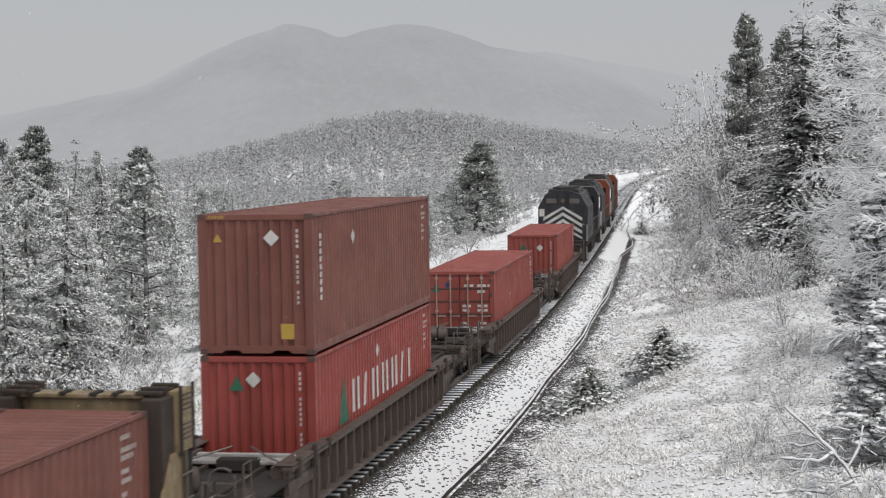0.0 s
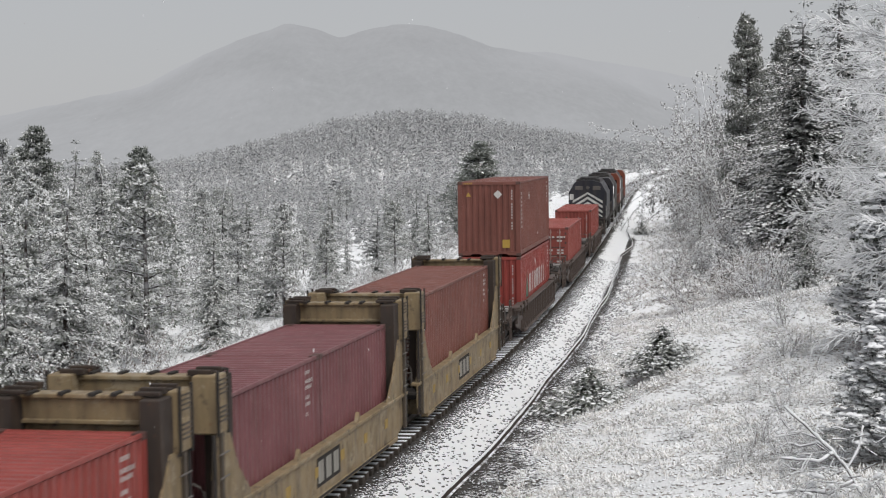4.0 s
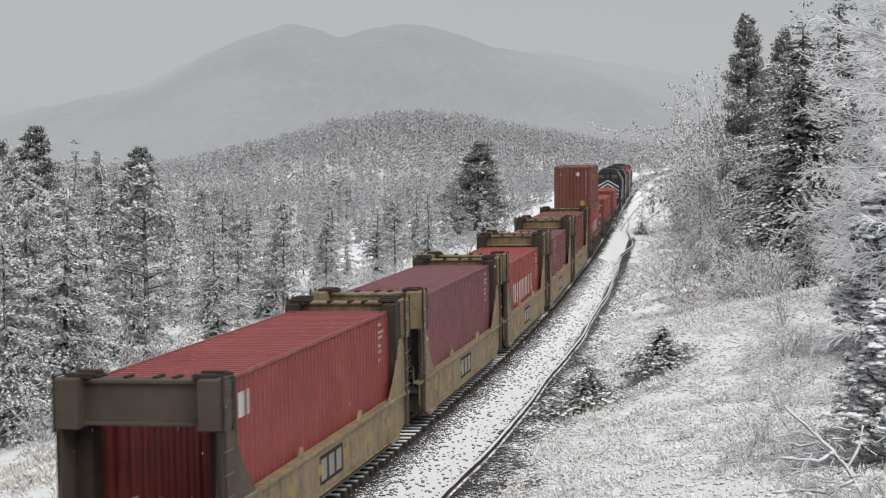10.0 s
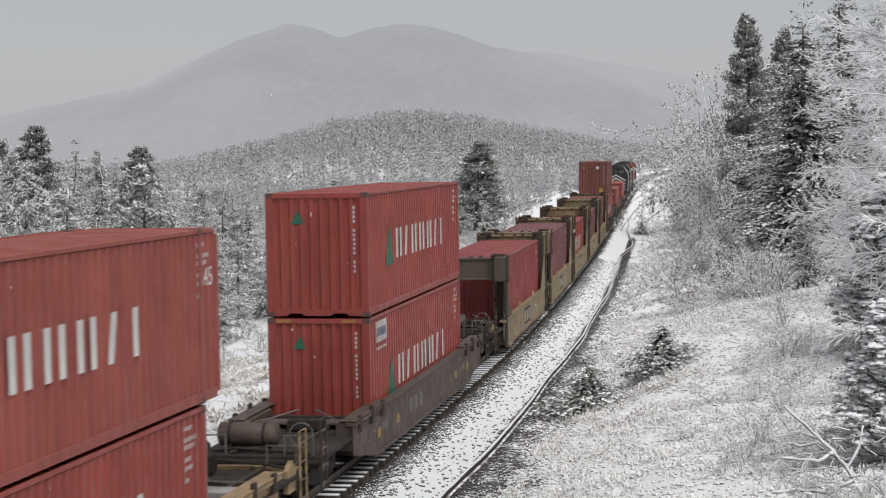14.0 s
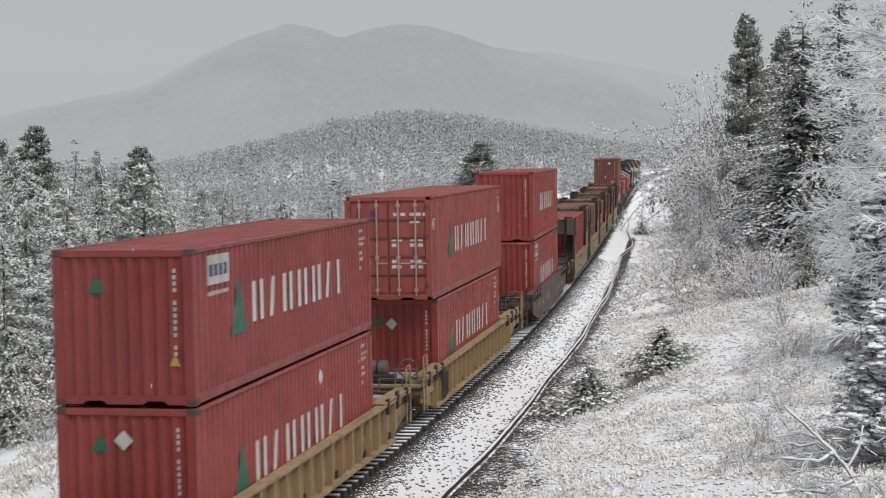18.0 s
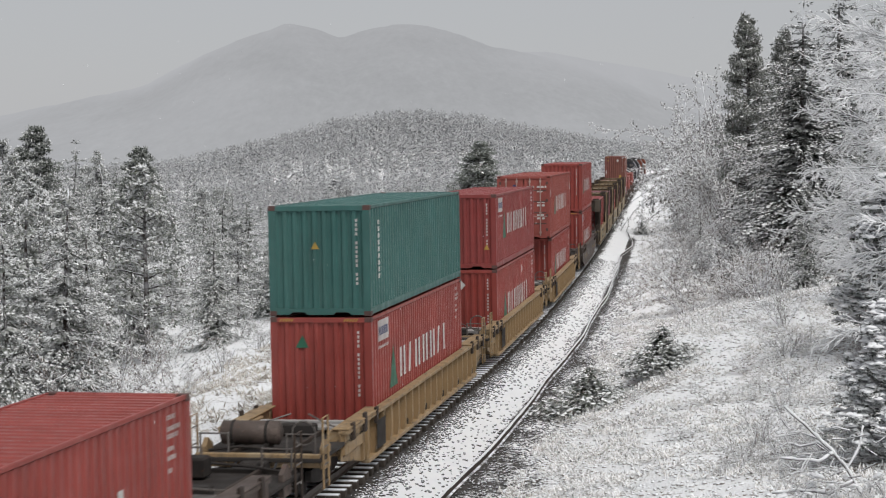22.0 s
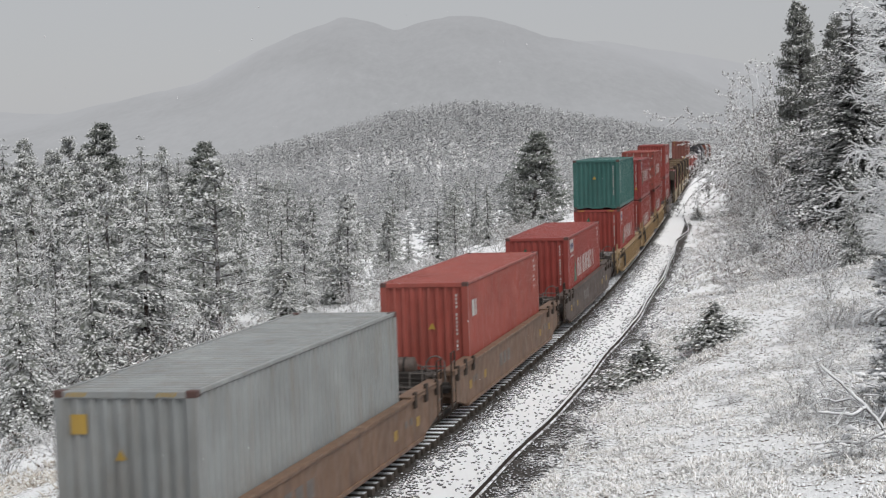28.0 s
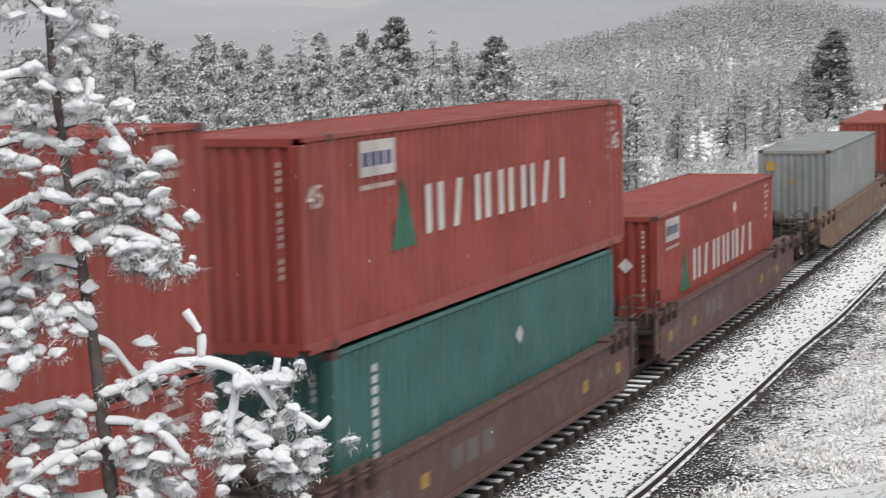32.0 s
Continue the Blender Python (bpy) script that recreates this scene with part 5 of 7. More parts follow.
def spruce_crown(seed, H=8.0, R=1.9, whorls=24, pad=0.22, per=4.5, droop=0.35, ragged=0.25, laden=0.8):
    """Whorls of boughs, each a fan of snow pads with dark needles hanging beneath; also how much snow lies on each corner."""
    rg = np.random.default_rng(seed)
    C, D, Ls, Ws, Ts, lie = [], [], [], [], [], []

    def put(p, d, ln, w, t, ridge, edge):
        C.append(p), D.append(d), Ls.append(ln), Ws.append(w), Ts.append(t)
        lie.append((ridge, edge, ridge, edge))

    for i in range(whorls):
        t = 0.05 + 0.92 * (i + rg.uniform(-0.2, 0.2)) / (whorls - 1)
        t = min(max(t, 0.04), 0.985)
        reach = R * (1 - t) ** 0.85 * (0.85 + 0.3 * rg.random()) + 0.1
        nb = int(6 + 5 * (1 - t) + rg.integers(0, 2))
        az0 = rg.uniform(0, 6.28)
        for b in range(nb):
            if rg.random() < ragged * 0.4:
                continue
            az = az0 + 6.283 * b / nb + rg.normal(0, 0.22)
            ln = reach * (1 + ragged * rg.normal())
            if ln < 0.1:
                continue
            rise = 0.3 * t - droop * (1 - t) + rg.normal(0, 0.06)
            out, side = np.array([math.cos(az), math.sin(az), 0]), np.array([-math.sin(az), math.cos(az), 0])
            snow_here = laden * rg.uniform(0.75, 1.2)
            m = max(2, int(ln * per))
            for q in range(m):
                u = (q + 0.7 + rg.uniform(-0.3, 0.3)) / m
                mid = out * ln * u + np.array([0, 0, t * H + rise * ln * u - 0.16 * ln * u * u])
                fan = 0.3 * ln * u * (1.25 - u) + 0.04
                for o in ((-1, 0, 1) if fan > 0.1 else (0,)):
                    p = mid + side * (fan * o + rg.normal(0, 0.04)) + rg.normal(0, 0.03, 3)
                    d = out + side * 0.6 * o + np.array([0, 0, rise - 0.3 * u + rg.normal(0, 0.16)])
                    z = pad * rg.uniform(0.7, 1.3) * (1 - 0.3 * t)
                    if rg.random() < snow_here:
                        put(p + np.array([0, 0, 0.02]), d, z, z * rg.uniform(0.32, 0.5), z * 0.16, 1.0, rg.uniform(0.55, 0.95))
                    for _ in range(2 if rg.random() < 0.5 else 1):
                        put(p + np.array([0, 0, -0.05]) + rg.normal(0, 0.03, 3), d + rg.normal(0, 0.45, 3) + np.array([0, 0, -0.35]), z * rg.uniform(0.8, 1.3), z * 0.2, z * 0.2, rg.uniform(0, 0.45), 0.0)
    for i in range(int(whorls * 9)):
        t = rg.random() ** 1.3 * 0.9
        a = rg.uniform(0, 6.283)
        r = R * (1 - t) ** 0.85
        out = np.array([math.cos(a), math.sin(a), 0])
        put(out * 0.1 * r + np.array([0, 0, t * H + 0.12]), out + np.array([0, 0, rg.normal(-0.45, 0.35)]), 0.5 * r + 0.08, 0.13 * r + 0.03, 0.05 * r, rg.uniform(0, 0.3), 0.0)
    put(np.array([0, 0, H * 0.95]), (0.05, 0, 1), H * 0.04, H * 0.003, H * 0.003, 0.6, 0.2)
    v, f = kites(np.array(C), np.array(D, float), np.array(Ls), np.array(Ws), np.array(Ts), rg)
    return (v, f), np.array(lie).ravel()


def pine_crown(seed, H=8.0, R=2.2, first=0.25, clumps=60, tuft=11, spray=0.42, round_=0.6, loose=1.0, laden=0.5):
    """Tufts of needles at the ends of the limbs, each capped with snow."""
    rg = np.random.default_rng(seed)
    C, D, Ls, lie = [], [], [], []
    limbs = []
    for k in range(clumps):
        t = first + (1 - first) * (k + rg.random()) / clumps
        u_ = (t - first) / (1 - first)
        prof = min(1.0, 0.45 + u_ * 3.5) * (1.02 - u_) ** round_ + 0.03
        ln = R * prof * (0.5 + 0.55 * rg.random())
        az = rg.uniform(0, 6.28)
        tip = np.array([math.cos(az) * ln, math.sin(az) * ln, t * H + ln * rg.uniform(-0.05, 0.3)])
        limbs.append((np.array([0, 0, t * H - 0.15 * ln]), tip))
        for w in (1.0, 0.66):
            o = tip * np.array([w, w, 1]) - np.array([0, 0, (1 - w) * ln * 0.1])
            for q in range(int(tuft * (0.5 + w / 2))):
                d = rg.normal(0, 1, 3)
                d[2] = d[2] * 0.8 + 0.2
                off = rg.normal(0, 0.2 * loose, 3) * np.array([1, 1, 0.55]) * (0.35 + 0.65 * prof) * H / 9
                C.append(o + off)
                D.append(d)
                Ls.append(spray * rg.uniform(0.6, 1.15))
                cap = float(np.clip(laden + off[2] / (0.11 * loose * H / 9) * 0.4 + rg.normal(0, 0.15), 0, 1))
                lie.append((cap, cap * 0.6, cap, cap * 0.6))
    C, D, Ls = np.array(C), np.array(D), np.array(Ls)
    return kites(C, D, Ls, Ls * 0.27, Ls * 0.2, rg), np.array(lie).ravel(), limbs


def tube_np(a, b, r0, r1, rg):
    """A three-sided twig."""
    a, b = np.asarray(a, float), np.asarray(b, float)
    d = b - a
    d = d / max(np.linalg.norm(d), 1e-6)
    u = np.cross(d, [0.3, 0.2, 1.0])
    u /= max(np.linalg.norm(u), 1e-6)
    w = np.cross(d, u)
    v, ang = [], rg.uniform(0, 2)
    for p, r in ((a, r0), (b, r1)):
        for k in range(3):
            q = ang + 2.094 * k
            v.append(p + (u * math.cos(q) + w * math.sin(q)) * r)
    return np.array(v), np.array([[0, 1, 4], [0, 4, 3], [1, 2, 5], [1, 5, 4], [2, 0, 3], [2, 3, 5]])


def twiggy(seed, H=3.0, stems=7, spread=0.6, levels=3, kids=4, thick=0.03, arch=0.25, flakes=0, flake=0.13, bias=None):
    """A leafless shrub or tree crown: stems that fork, with clots of snow or frosted leaves on the twigs."""
    rg = np.random.default_rng(seed)
    wood, C, D, Ls = [], [], [], []

    def grow(p, d, ln, r, lv):
        n = 3
        for i in range(n):
            d = d + rg.normal(0, 0.13, 3) + np.array([0, 0, -arch * 0.3 if lv < levels else 0.0])
            d = d / np.linalg.norm(d)
            q = p + d * ln / n
            wood.append(tube_np(p, q, r * (1 - 0.25 * i / n), r * (1 - 0.25 * (i + 1) / n), rg))
            if lv <= 1:
                for _ in range(flakes):
                    C.append(p + (q - p) * rg.random() + rg.normal(0, 0.07, 3))
                    D.append(rg.normal(0, 1, 3) + d)
                    Ls.append(flake * rg.uniform(0.5, 1.3))
            p = q
            if lv > 0:
                for _ in range(max(1, round(kids / n + rg.uniform(-0.4, 0.4)))):
                    k = d + rg.normal(0, 0.55, 3)
                    k = k / np.linalg.norm(k)
                    grow(p, k, ln * rg.uniform(0.42, 0.7), r * 0.6, lv - 1)

    for s in range(stems):
        az = rg.uniform(0, 6.28)
        d = np.array([math.cos(az) * spread, math.sin(az) * spread, 1.0]) * rg.uniform(0.8, 1.2)
        if bias is not None:
            d = d + np.array(bias)
        grow(np.array([math.cos(az), math.sin(az), 0.0]) * 0.05 * H, d / np.linalg.norm(d), H * rg.uniform(0.5, 0.75), thick, levels)
    out = [wood, None]
    if C:
        L_ = np.array(Ls)
        out[1] = kites(np.array(C), np.array(D), L_, L_ * 0.28, L_ * 0.3, rg)
    return out


def trunk_mesh(H, r, seed, top=0.93, bare=None):
    rg = random.Random(seed)
    s = Shape()
    pts, rad = [], []
    for k in range(7):
        t = k / 6
        pts.append((0.02 * H * rg.uniform(-0.4, 0.4) * t, 0.02 * H * rg.uniform(-0.4, 0.4) * t, -0.4 + (top * H + 0.4) * t))
        rad.append(r * (1 - 0.85 * t) * (1.25 if k == 0 else 1))
    s.tube(pts, rad, 7)
    for a, b in bare or ():
        s.tube([tuple(a), tuple((np.array(a) + np.array(b)) / 2 + np.array([0, 0, 0.05])), tuple(b)], [r * 0.3, r * 0.22, r * 0.1], 4)
    return s.mesh("trunk", M_BARK, True)


MODEL = {}


def tree_model(key, name, label, category, trunk, crown):
    top = tagged(new(name), label, category)
    if trunk:
        part("trunk", trunk, M_BARK, top)
    for nm, me in crown:
        part(nm, me, None, top)
    top.location = (0, 0, -80)
    MODEL[key] = [top, False]
    return top


def crown_of(made, mat):
    return [("crown", joined("crown", [made[0]], mat, made[1]))]


for k in range(5):
    tree_model(("spruce", k), "spruce_tree", "snow-laden spruce among frosted scrub in the valley", "tree", trunk_mesh(8, 0.13, k),
               crown_of(spruce_crown(20 + k, 8, (1.9, 2.2, 1.7, 2.4, 2.0)[k], 16, 0.17, 6.6, (0.35, 0.25, 0.4, 0.3, 0.45)[k], (0.25, 0.35, 0.25, 0.4, 0.3)[k], (0.8, 0.7, 0.9, 0.75, 0.85)[k]), M_SPRUCE))
    tree_model(("mid", k), "spruce_tree", "snow-dusted conifer in the valley wood", "tree", trunk_mesh(8, 0.12, 60 + k),
               crown_of(spruce_crown(40 + k, 8, (1.9, 2.3, 1.8, 2.5, 2.1)[k], 14, 0.23, 4.8, (0.32, 0.2, 0.4, 0.15, 0.28)[k], 0.35, (0.8, 0.6, 0.9, 0.7, 0.5)[k]), M_MID))
for k in range(2):
    tree_model(("fine", k), "spruce_tree", "snow-laden spruce at the foot of the embankment", "tree", trunk_mesh(8, 0.13, 55 + k),
               crown_of(spruce_crown(50 + k, 8, 2.2 - 0.2 * k, 18, 0.14, 7.6, 0.35, 0.26, 0.9), M_SPRUCE))
for k in range(2):
    tree_model(("dark", k), "spruce_tree", "tall dark spruce with snow along its boughs", "tree", trunk_mesh(15, 0.24, 80 + k),
               crown_of(spruce_crown(70 + k, 15, 3.5 - 0.3 * k, 38, 0.2, 5.4, 0.36, 0.3, 0.85), M_SPRUCE_DARK))
for k in range(4):
    pm, pl, limbs_ = pine_crown(90 + k, 8, (2.3, 2.1, 2.5, 2.5)[k], (0.16, 0.24, 0.12, 0.06)[k], (110, 95, 115, 240)[k], (26, 26, 26, 34)[k], (0.22, 0.22, 0.22, 0.21)[k], 0.62, laden=0.3 if k == 3 else 0.55)
    tree_model(("pine", k), "pine_tree", "green-grey pine with thin snow on its needles", "tree", trunk_mesh(8, 0.15, 95 + k, bare=limbs_[::3]), crown_of((pm, pl), M_PINE_DARK if k == 3 else M_PINE))
for k in range(2):
    pm, pl, limbs_ = pine_crown(110 + k, 15, 3.1, 0.2, 230, 40, 0.28, 0.7, laden=0.45)
    tree_model(("tallpine", k), "pine_tree", "tall pine, its needles grey with frost", "tree", trunk_mesh(15, 0.25, 115 + k, bare=limbs_[::2]), crown_of((pm, pl), M_PINE_GREY))
for k in range(4):
    w_, fl_ = twiggy(130 + k, 3.2, (6, 5, 7, 6)[k], (0.55, 0.8, 0.4, 0.65)[k], 2, 3, 0.028, 0.2, 3, 0.13)
    me = joined("frosted_leaves", [fl_], M_RUSSET if k == 3 else M_FROST, RIDGE)
    tw = joined("twigs", w_, M_TWIG)
    tree_model(("shrub", k), "frosted_shrub", "rime-white shrub with some russet leaves still on it" if k == 3 else "rime-white leafless shrub beneath snow and frost", "shrub", None, [("twig_crown", tw), ("foliage", me)])
for k in range(2):
    w_, fl_ = twiggy(150 + k, 7.5, 6, 0.4, 3, 3, 0.055, 0.18, 6, 0.17)
    tw, me = joined("branches", w_, M_TWIG), joined("frosted_leaves", [fl_], M_FROST, RIDGE)
    tree_model(("tall", k), "frosted_tree", "tall leafless tree, every branch white with rime", "tree", None, [("branch_crown", tw), ("foliage", me)])


def cushion(seed):
    """A settled cushion of snow one unit across."""
    bm = bmesh.new()
    bmesh.ops.create_icosphere(bm, subdivisions=2, radius=0.5)
    for v in bm.verts:
        v.co *= 1 + 0.5 * noise.noise(v.co * 2.6 + Vector((seed * 5.3, 0, 0)))
        v.co.z = v.co.z * (0.7 if v.co.z > 0 else 0.35) - 0.3 * (v.co.x ** 2 + v.co.y ** 2)
    bmesh.ops.triangulate(bm, faces=bm.faces)
    out = (np.array([v.co[:] for v in bm.verts]), np.array([[v.index for v in f.verts] for f in bm.faces]))
    bm.free()
    return out


CUSHION = [cushion(k) for k in range(5)]
pm, pl, limbs_ = pine_crown(125, 8, 2.4, 0.06, 300, 60, 0.15, 0.5, 0.62, laden=0.4)
rc = np.random.default_rng(126)
load = []
for foot, tip in limbs_:
    for u in (1.0, 0.82, 0.64):
        for _ in range(3):
            v_, f_ = CUSHION[rc.integers(5)]
            a_, z_ = rc.uniform(0, 6.28), rc.uniform(0.13, 0.34)
            turn_ = np.array([[math.cos(a_), math.sin(a_), 0], [-math.sin(a_), math.cos(a_), 0], [0, 0, 1]])
            load.append((v_ * np.array([z_ * rc.uniform(1.0, 1.6), z_, z_]) @ turn_ + foot + (tip - foot) * u + rc.normal(0, 0.11, 3) + np.array([0, 0, 0.08]), f_))
snow_load = joined("snow_load", load, SNOW)
snow_load.polygons.foreach_set("use_smooth", [True] * len(snow_load.polygons))
tree_model(("snowpine", 0), "pine_tree", "snowy pine at the edge of the verge", "tree", trunk_mesh(8, 0.15, 99, bare=limbs_[::4]), [*crown_of((pm, pl), M_SNOWPINE), ("snow_load", snow_load)])
tree_model(("low", 0), "juniper_bush", "low spreading juniper under snow on the verge", "bush", None, crown_of(spruce_crown(120, 1.2, 0.85, 16, 0.11, 13.0, 0.05, 0.3, 0.7), M_SNOWPINE))


def plant(key, x, y, height=None, turn=None, sink=0.1, wide=1.0, label=None, group=None):
    """Set a copy of a model on the ground; the first use takes the model itself."""
    full = {"spruce": 8, "mid": 8, "dark": 15, "pine": 8, "tallpine": 15, "fine": 8, "snowpine": 8, "shrub": 3.2, "tall": 9.5, "low": 1.2}[key[0]]
    f = (height or full) / full
    turn = rng.uniform(0, 360) if turn is None else turn
    m = Matrix.Translation((x, y, gz(x, y) - sink)) @ Euler((radians(rng.uniform(-2, 2)), radians(rng.uniform(-2, 2)), radians(turn))).to_matrix().to_4x4() @ Matrix.Diagonal((f * wide, f * wide, f, 1))
    top, used = MODEL[key]
    if not used:
        MODEL[key][1] = True
        top.matrix_basis = m
        ob = top
    else:
        keep = top.scale.copy()
        top.scale = (1, 1, 1)
        ob = copy_thing(top, m)
        top.scale = keep
    if label:
        ob["label"] = label
    return tagged(ob, group=group or "")


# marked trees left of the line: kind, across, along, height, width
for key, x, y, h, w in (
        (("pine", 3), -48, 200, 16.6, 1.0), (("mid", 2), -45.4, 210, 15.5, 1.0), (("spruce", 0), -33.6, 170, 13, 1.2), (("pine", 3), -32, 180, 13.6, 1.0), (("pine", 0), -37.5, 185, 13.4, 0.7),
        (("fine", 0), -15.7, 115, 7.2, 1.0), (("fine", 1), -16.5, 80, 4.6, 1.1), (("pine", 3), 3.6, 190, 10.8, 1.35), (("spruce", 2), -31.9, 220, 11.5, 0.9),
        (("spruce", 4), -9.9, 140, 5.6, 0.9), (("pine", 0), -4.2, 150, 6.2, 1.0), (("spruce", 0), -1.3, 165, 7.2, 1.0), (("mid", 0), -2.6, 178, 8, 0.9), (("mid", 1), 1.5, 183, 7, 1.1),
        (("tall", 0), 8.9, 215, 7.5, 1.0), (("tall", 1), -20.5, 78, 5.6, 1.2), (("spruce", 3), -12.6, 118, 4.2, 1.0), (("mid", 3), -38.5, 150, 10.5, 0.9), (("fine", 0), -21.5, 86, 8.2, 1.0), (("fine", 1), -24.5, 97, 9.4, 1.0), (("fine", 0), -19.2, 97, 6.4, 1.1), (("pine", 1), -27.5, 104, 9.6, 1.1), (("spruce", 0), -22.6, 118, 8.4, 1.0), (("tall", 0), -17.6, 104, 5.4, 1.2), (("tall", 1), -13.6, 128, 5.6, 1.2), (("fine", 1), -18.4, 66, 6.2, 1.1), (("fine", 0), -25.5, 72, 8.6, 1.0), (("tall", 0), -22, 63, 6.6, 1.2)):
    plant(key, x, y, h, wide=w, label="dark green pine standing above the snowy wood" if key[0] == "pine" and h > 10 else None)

# the valley wood: conifers and frosted scrub, their tops below the far treeline
taken = [(x_, y_) for x_, y_ in ((-15.7, 115), (-16.5, 80))]
r3 = random.Random(11)
for k in range(620):
    y = 58 + 270 * r3.random() ** 1.25
    b = r3.uniform(-0.66, 0.09)
    x = b * y
    d = x - track_x(y)
    if d > -15 - y * 0.02 or any((x - p) ** 2 + (y - q) ** 2 < (1.6 + y * 0.0085) ** 2 for p, q in taken):
        continue
    taken.append((x, y))
    ground_here = gz(x, y)
    low = float(np.interp(b, (-0.66, -0.3, -0.24, -0.17, -0.14, -0.05, 0.09), (0.012, 0.006, -0.004, -0.006, -0.022, -0.024, -0.012)))
    top = 7.3 + y * (low + r3.uniform(-0.028, 0.006))
    h = min(max(2.2, top - ground_here), 7.5 + y * 0.04) * r3.uniform(0.8, 1.0)
    kind = r3.random()
    if h < 3.2 or (kind < 0.13 and y < 170):
        plant(("shrub", r3.randrange(4)), x, y, min(max(h * 0.6, 1.6), 4.6), wide=r3.uniform(0.9, 1.3))
    elif kind < 0.22 and y < 200:
        plant(("tall", r3.randrange(2)), x, y, h * 0.9)
    elif kind < 0.54 and y > 70:
        plant(("pine", r3.randrange(3)), x, y, h, wide=r3.uniform(0.8, 1.1))
    else:
        plant(("fine", r3.randrange(2)) if y < 95 else ("spruce" if y < 115 else "mid", r3.randrange(5)), x, y, h, wide=r3.uniform(0.85, 1.15))

# scrub along the foot of the embankment
for k in range(100):
    y = 40 + 190 * r3.random() ** 1.3
    d = -r3.uniform(8.0, 18) - y * 0.012
    plant(("shrub", r3.randrange(4)), track_x(y) + d, y, r3.uniform(0.5, 1.3) if d > -11 else r3.uniform(1.0, 2.8), wide=r3.uniform(0.9, 1.5))

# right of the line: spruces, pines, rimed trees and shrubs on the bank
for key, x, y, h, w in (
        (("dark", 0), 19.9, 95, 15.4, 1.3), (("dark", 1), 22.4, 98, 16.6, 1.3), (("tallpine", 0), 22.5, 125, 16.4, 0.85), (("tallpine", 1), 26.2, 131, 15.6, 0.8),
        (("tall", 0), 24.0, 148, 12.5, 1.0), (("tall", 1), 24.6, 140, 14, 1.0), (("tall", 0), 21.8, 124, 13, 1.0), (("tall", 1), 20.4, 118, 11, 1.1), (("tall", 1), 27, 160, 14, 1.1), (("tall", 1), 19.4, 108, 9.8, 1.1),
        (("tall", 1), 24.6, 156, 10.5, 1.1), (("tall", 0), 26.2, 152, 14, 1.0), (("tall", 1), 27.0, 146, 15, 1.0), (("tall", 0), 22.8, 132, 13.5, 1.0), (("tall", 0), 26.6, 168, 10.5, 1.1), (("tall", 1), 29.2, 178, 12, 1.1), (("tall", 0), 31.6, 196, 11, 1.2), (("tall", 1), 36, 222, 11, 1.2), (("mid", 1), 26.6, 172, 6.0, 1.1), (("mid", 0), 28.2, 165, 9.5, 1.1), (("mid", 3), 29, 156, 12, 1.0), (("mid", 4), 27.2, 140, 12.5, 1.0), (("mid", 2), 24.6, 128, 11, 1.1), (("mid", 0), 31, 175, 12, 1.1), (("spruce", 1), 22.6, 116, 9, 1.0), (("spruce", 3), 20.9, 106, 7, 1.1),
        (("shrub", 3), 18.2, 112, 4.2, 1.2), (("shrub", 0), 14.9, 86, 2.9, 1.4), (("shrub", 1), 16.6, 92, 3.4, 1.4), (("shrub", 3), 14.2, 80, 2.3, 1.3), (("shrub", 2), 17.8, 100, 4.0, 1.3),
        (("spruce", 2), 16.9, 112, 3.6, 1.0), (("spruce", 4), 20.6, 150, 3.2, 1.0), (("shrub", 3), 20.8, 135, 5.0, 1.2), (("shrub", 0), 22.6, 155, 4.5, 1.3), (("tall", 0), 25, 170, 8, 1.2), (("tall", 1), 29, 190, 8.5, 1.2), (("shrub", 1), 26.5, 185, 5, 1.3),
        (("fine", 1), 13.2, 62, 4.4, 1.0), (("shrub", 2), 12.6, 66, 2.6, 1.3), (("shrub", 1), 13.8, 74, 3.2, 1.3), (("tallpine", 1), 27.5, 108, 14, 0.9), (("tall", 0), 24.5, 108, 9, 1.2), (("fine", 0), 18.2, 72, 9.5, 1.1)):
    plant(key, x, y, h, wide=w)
for k in range(46):
    y = r3.uniform(96, 300)
    d = r3.uniform(8.5, 40)
    plant((("shrub", r3.randrange(4)) if d < 13 or r3.random() < 0.4 else ("mid", r3.randrange(5)) if r3.random() < 0.6 else ("tall", r3.randrange(2))), track_x(y) + d, y, r3.uniform(2.0, 4.0) if d < 13 else r3.uniform(5, 11), wide=1.1)
for k in range(44):
    y = r3.uniform(70, 128)
    plant(("shrub", 3 if r3.random() < 0.55 else r3.randrange(3)), track_x(y) + r3.uniform(6.6, 12), y, r3.uniform(1.2, 3.0), wide=r3.uniform(1.1, 1.6), label="thin brown brush dusted with snow on the bank")
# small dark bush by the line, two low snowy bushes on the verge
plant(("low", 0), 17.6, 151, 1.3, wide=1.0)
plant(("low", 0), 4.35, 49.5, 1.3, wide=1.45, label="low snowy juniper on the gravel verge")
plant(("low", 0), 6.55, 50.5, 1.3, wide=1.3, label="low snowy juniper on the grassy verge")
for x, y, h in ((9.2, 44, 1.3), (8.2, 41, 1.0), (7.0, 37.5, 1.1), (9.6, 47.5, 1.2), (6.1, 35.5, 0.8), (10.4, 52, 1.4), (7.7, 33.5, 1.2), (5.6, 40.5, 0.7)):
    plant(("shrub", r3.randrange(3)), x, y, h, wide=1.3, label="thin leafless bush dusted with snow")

for k in range(20):
    y = r3.uniform(29, 47)
    plant(("shrub", r3.randrange(4)), track_x(y) + r3.uniform(9.0, 13.6), y, r3.uniform(0.4, 0.95), wide=r3.uniform(1.1, 1.6), label="thin leafless bush dusted with snow")
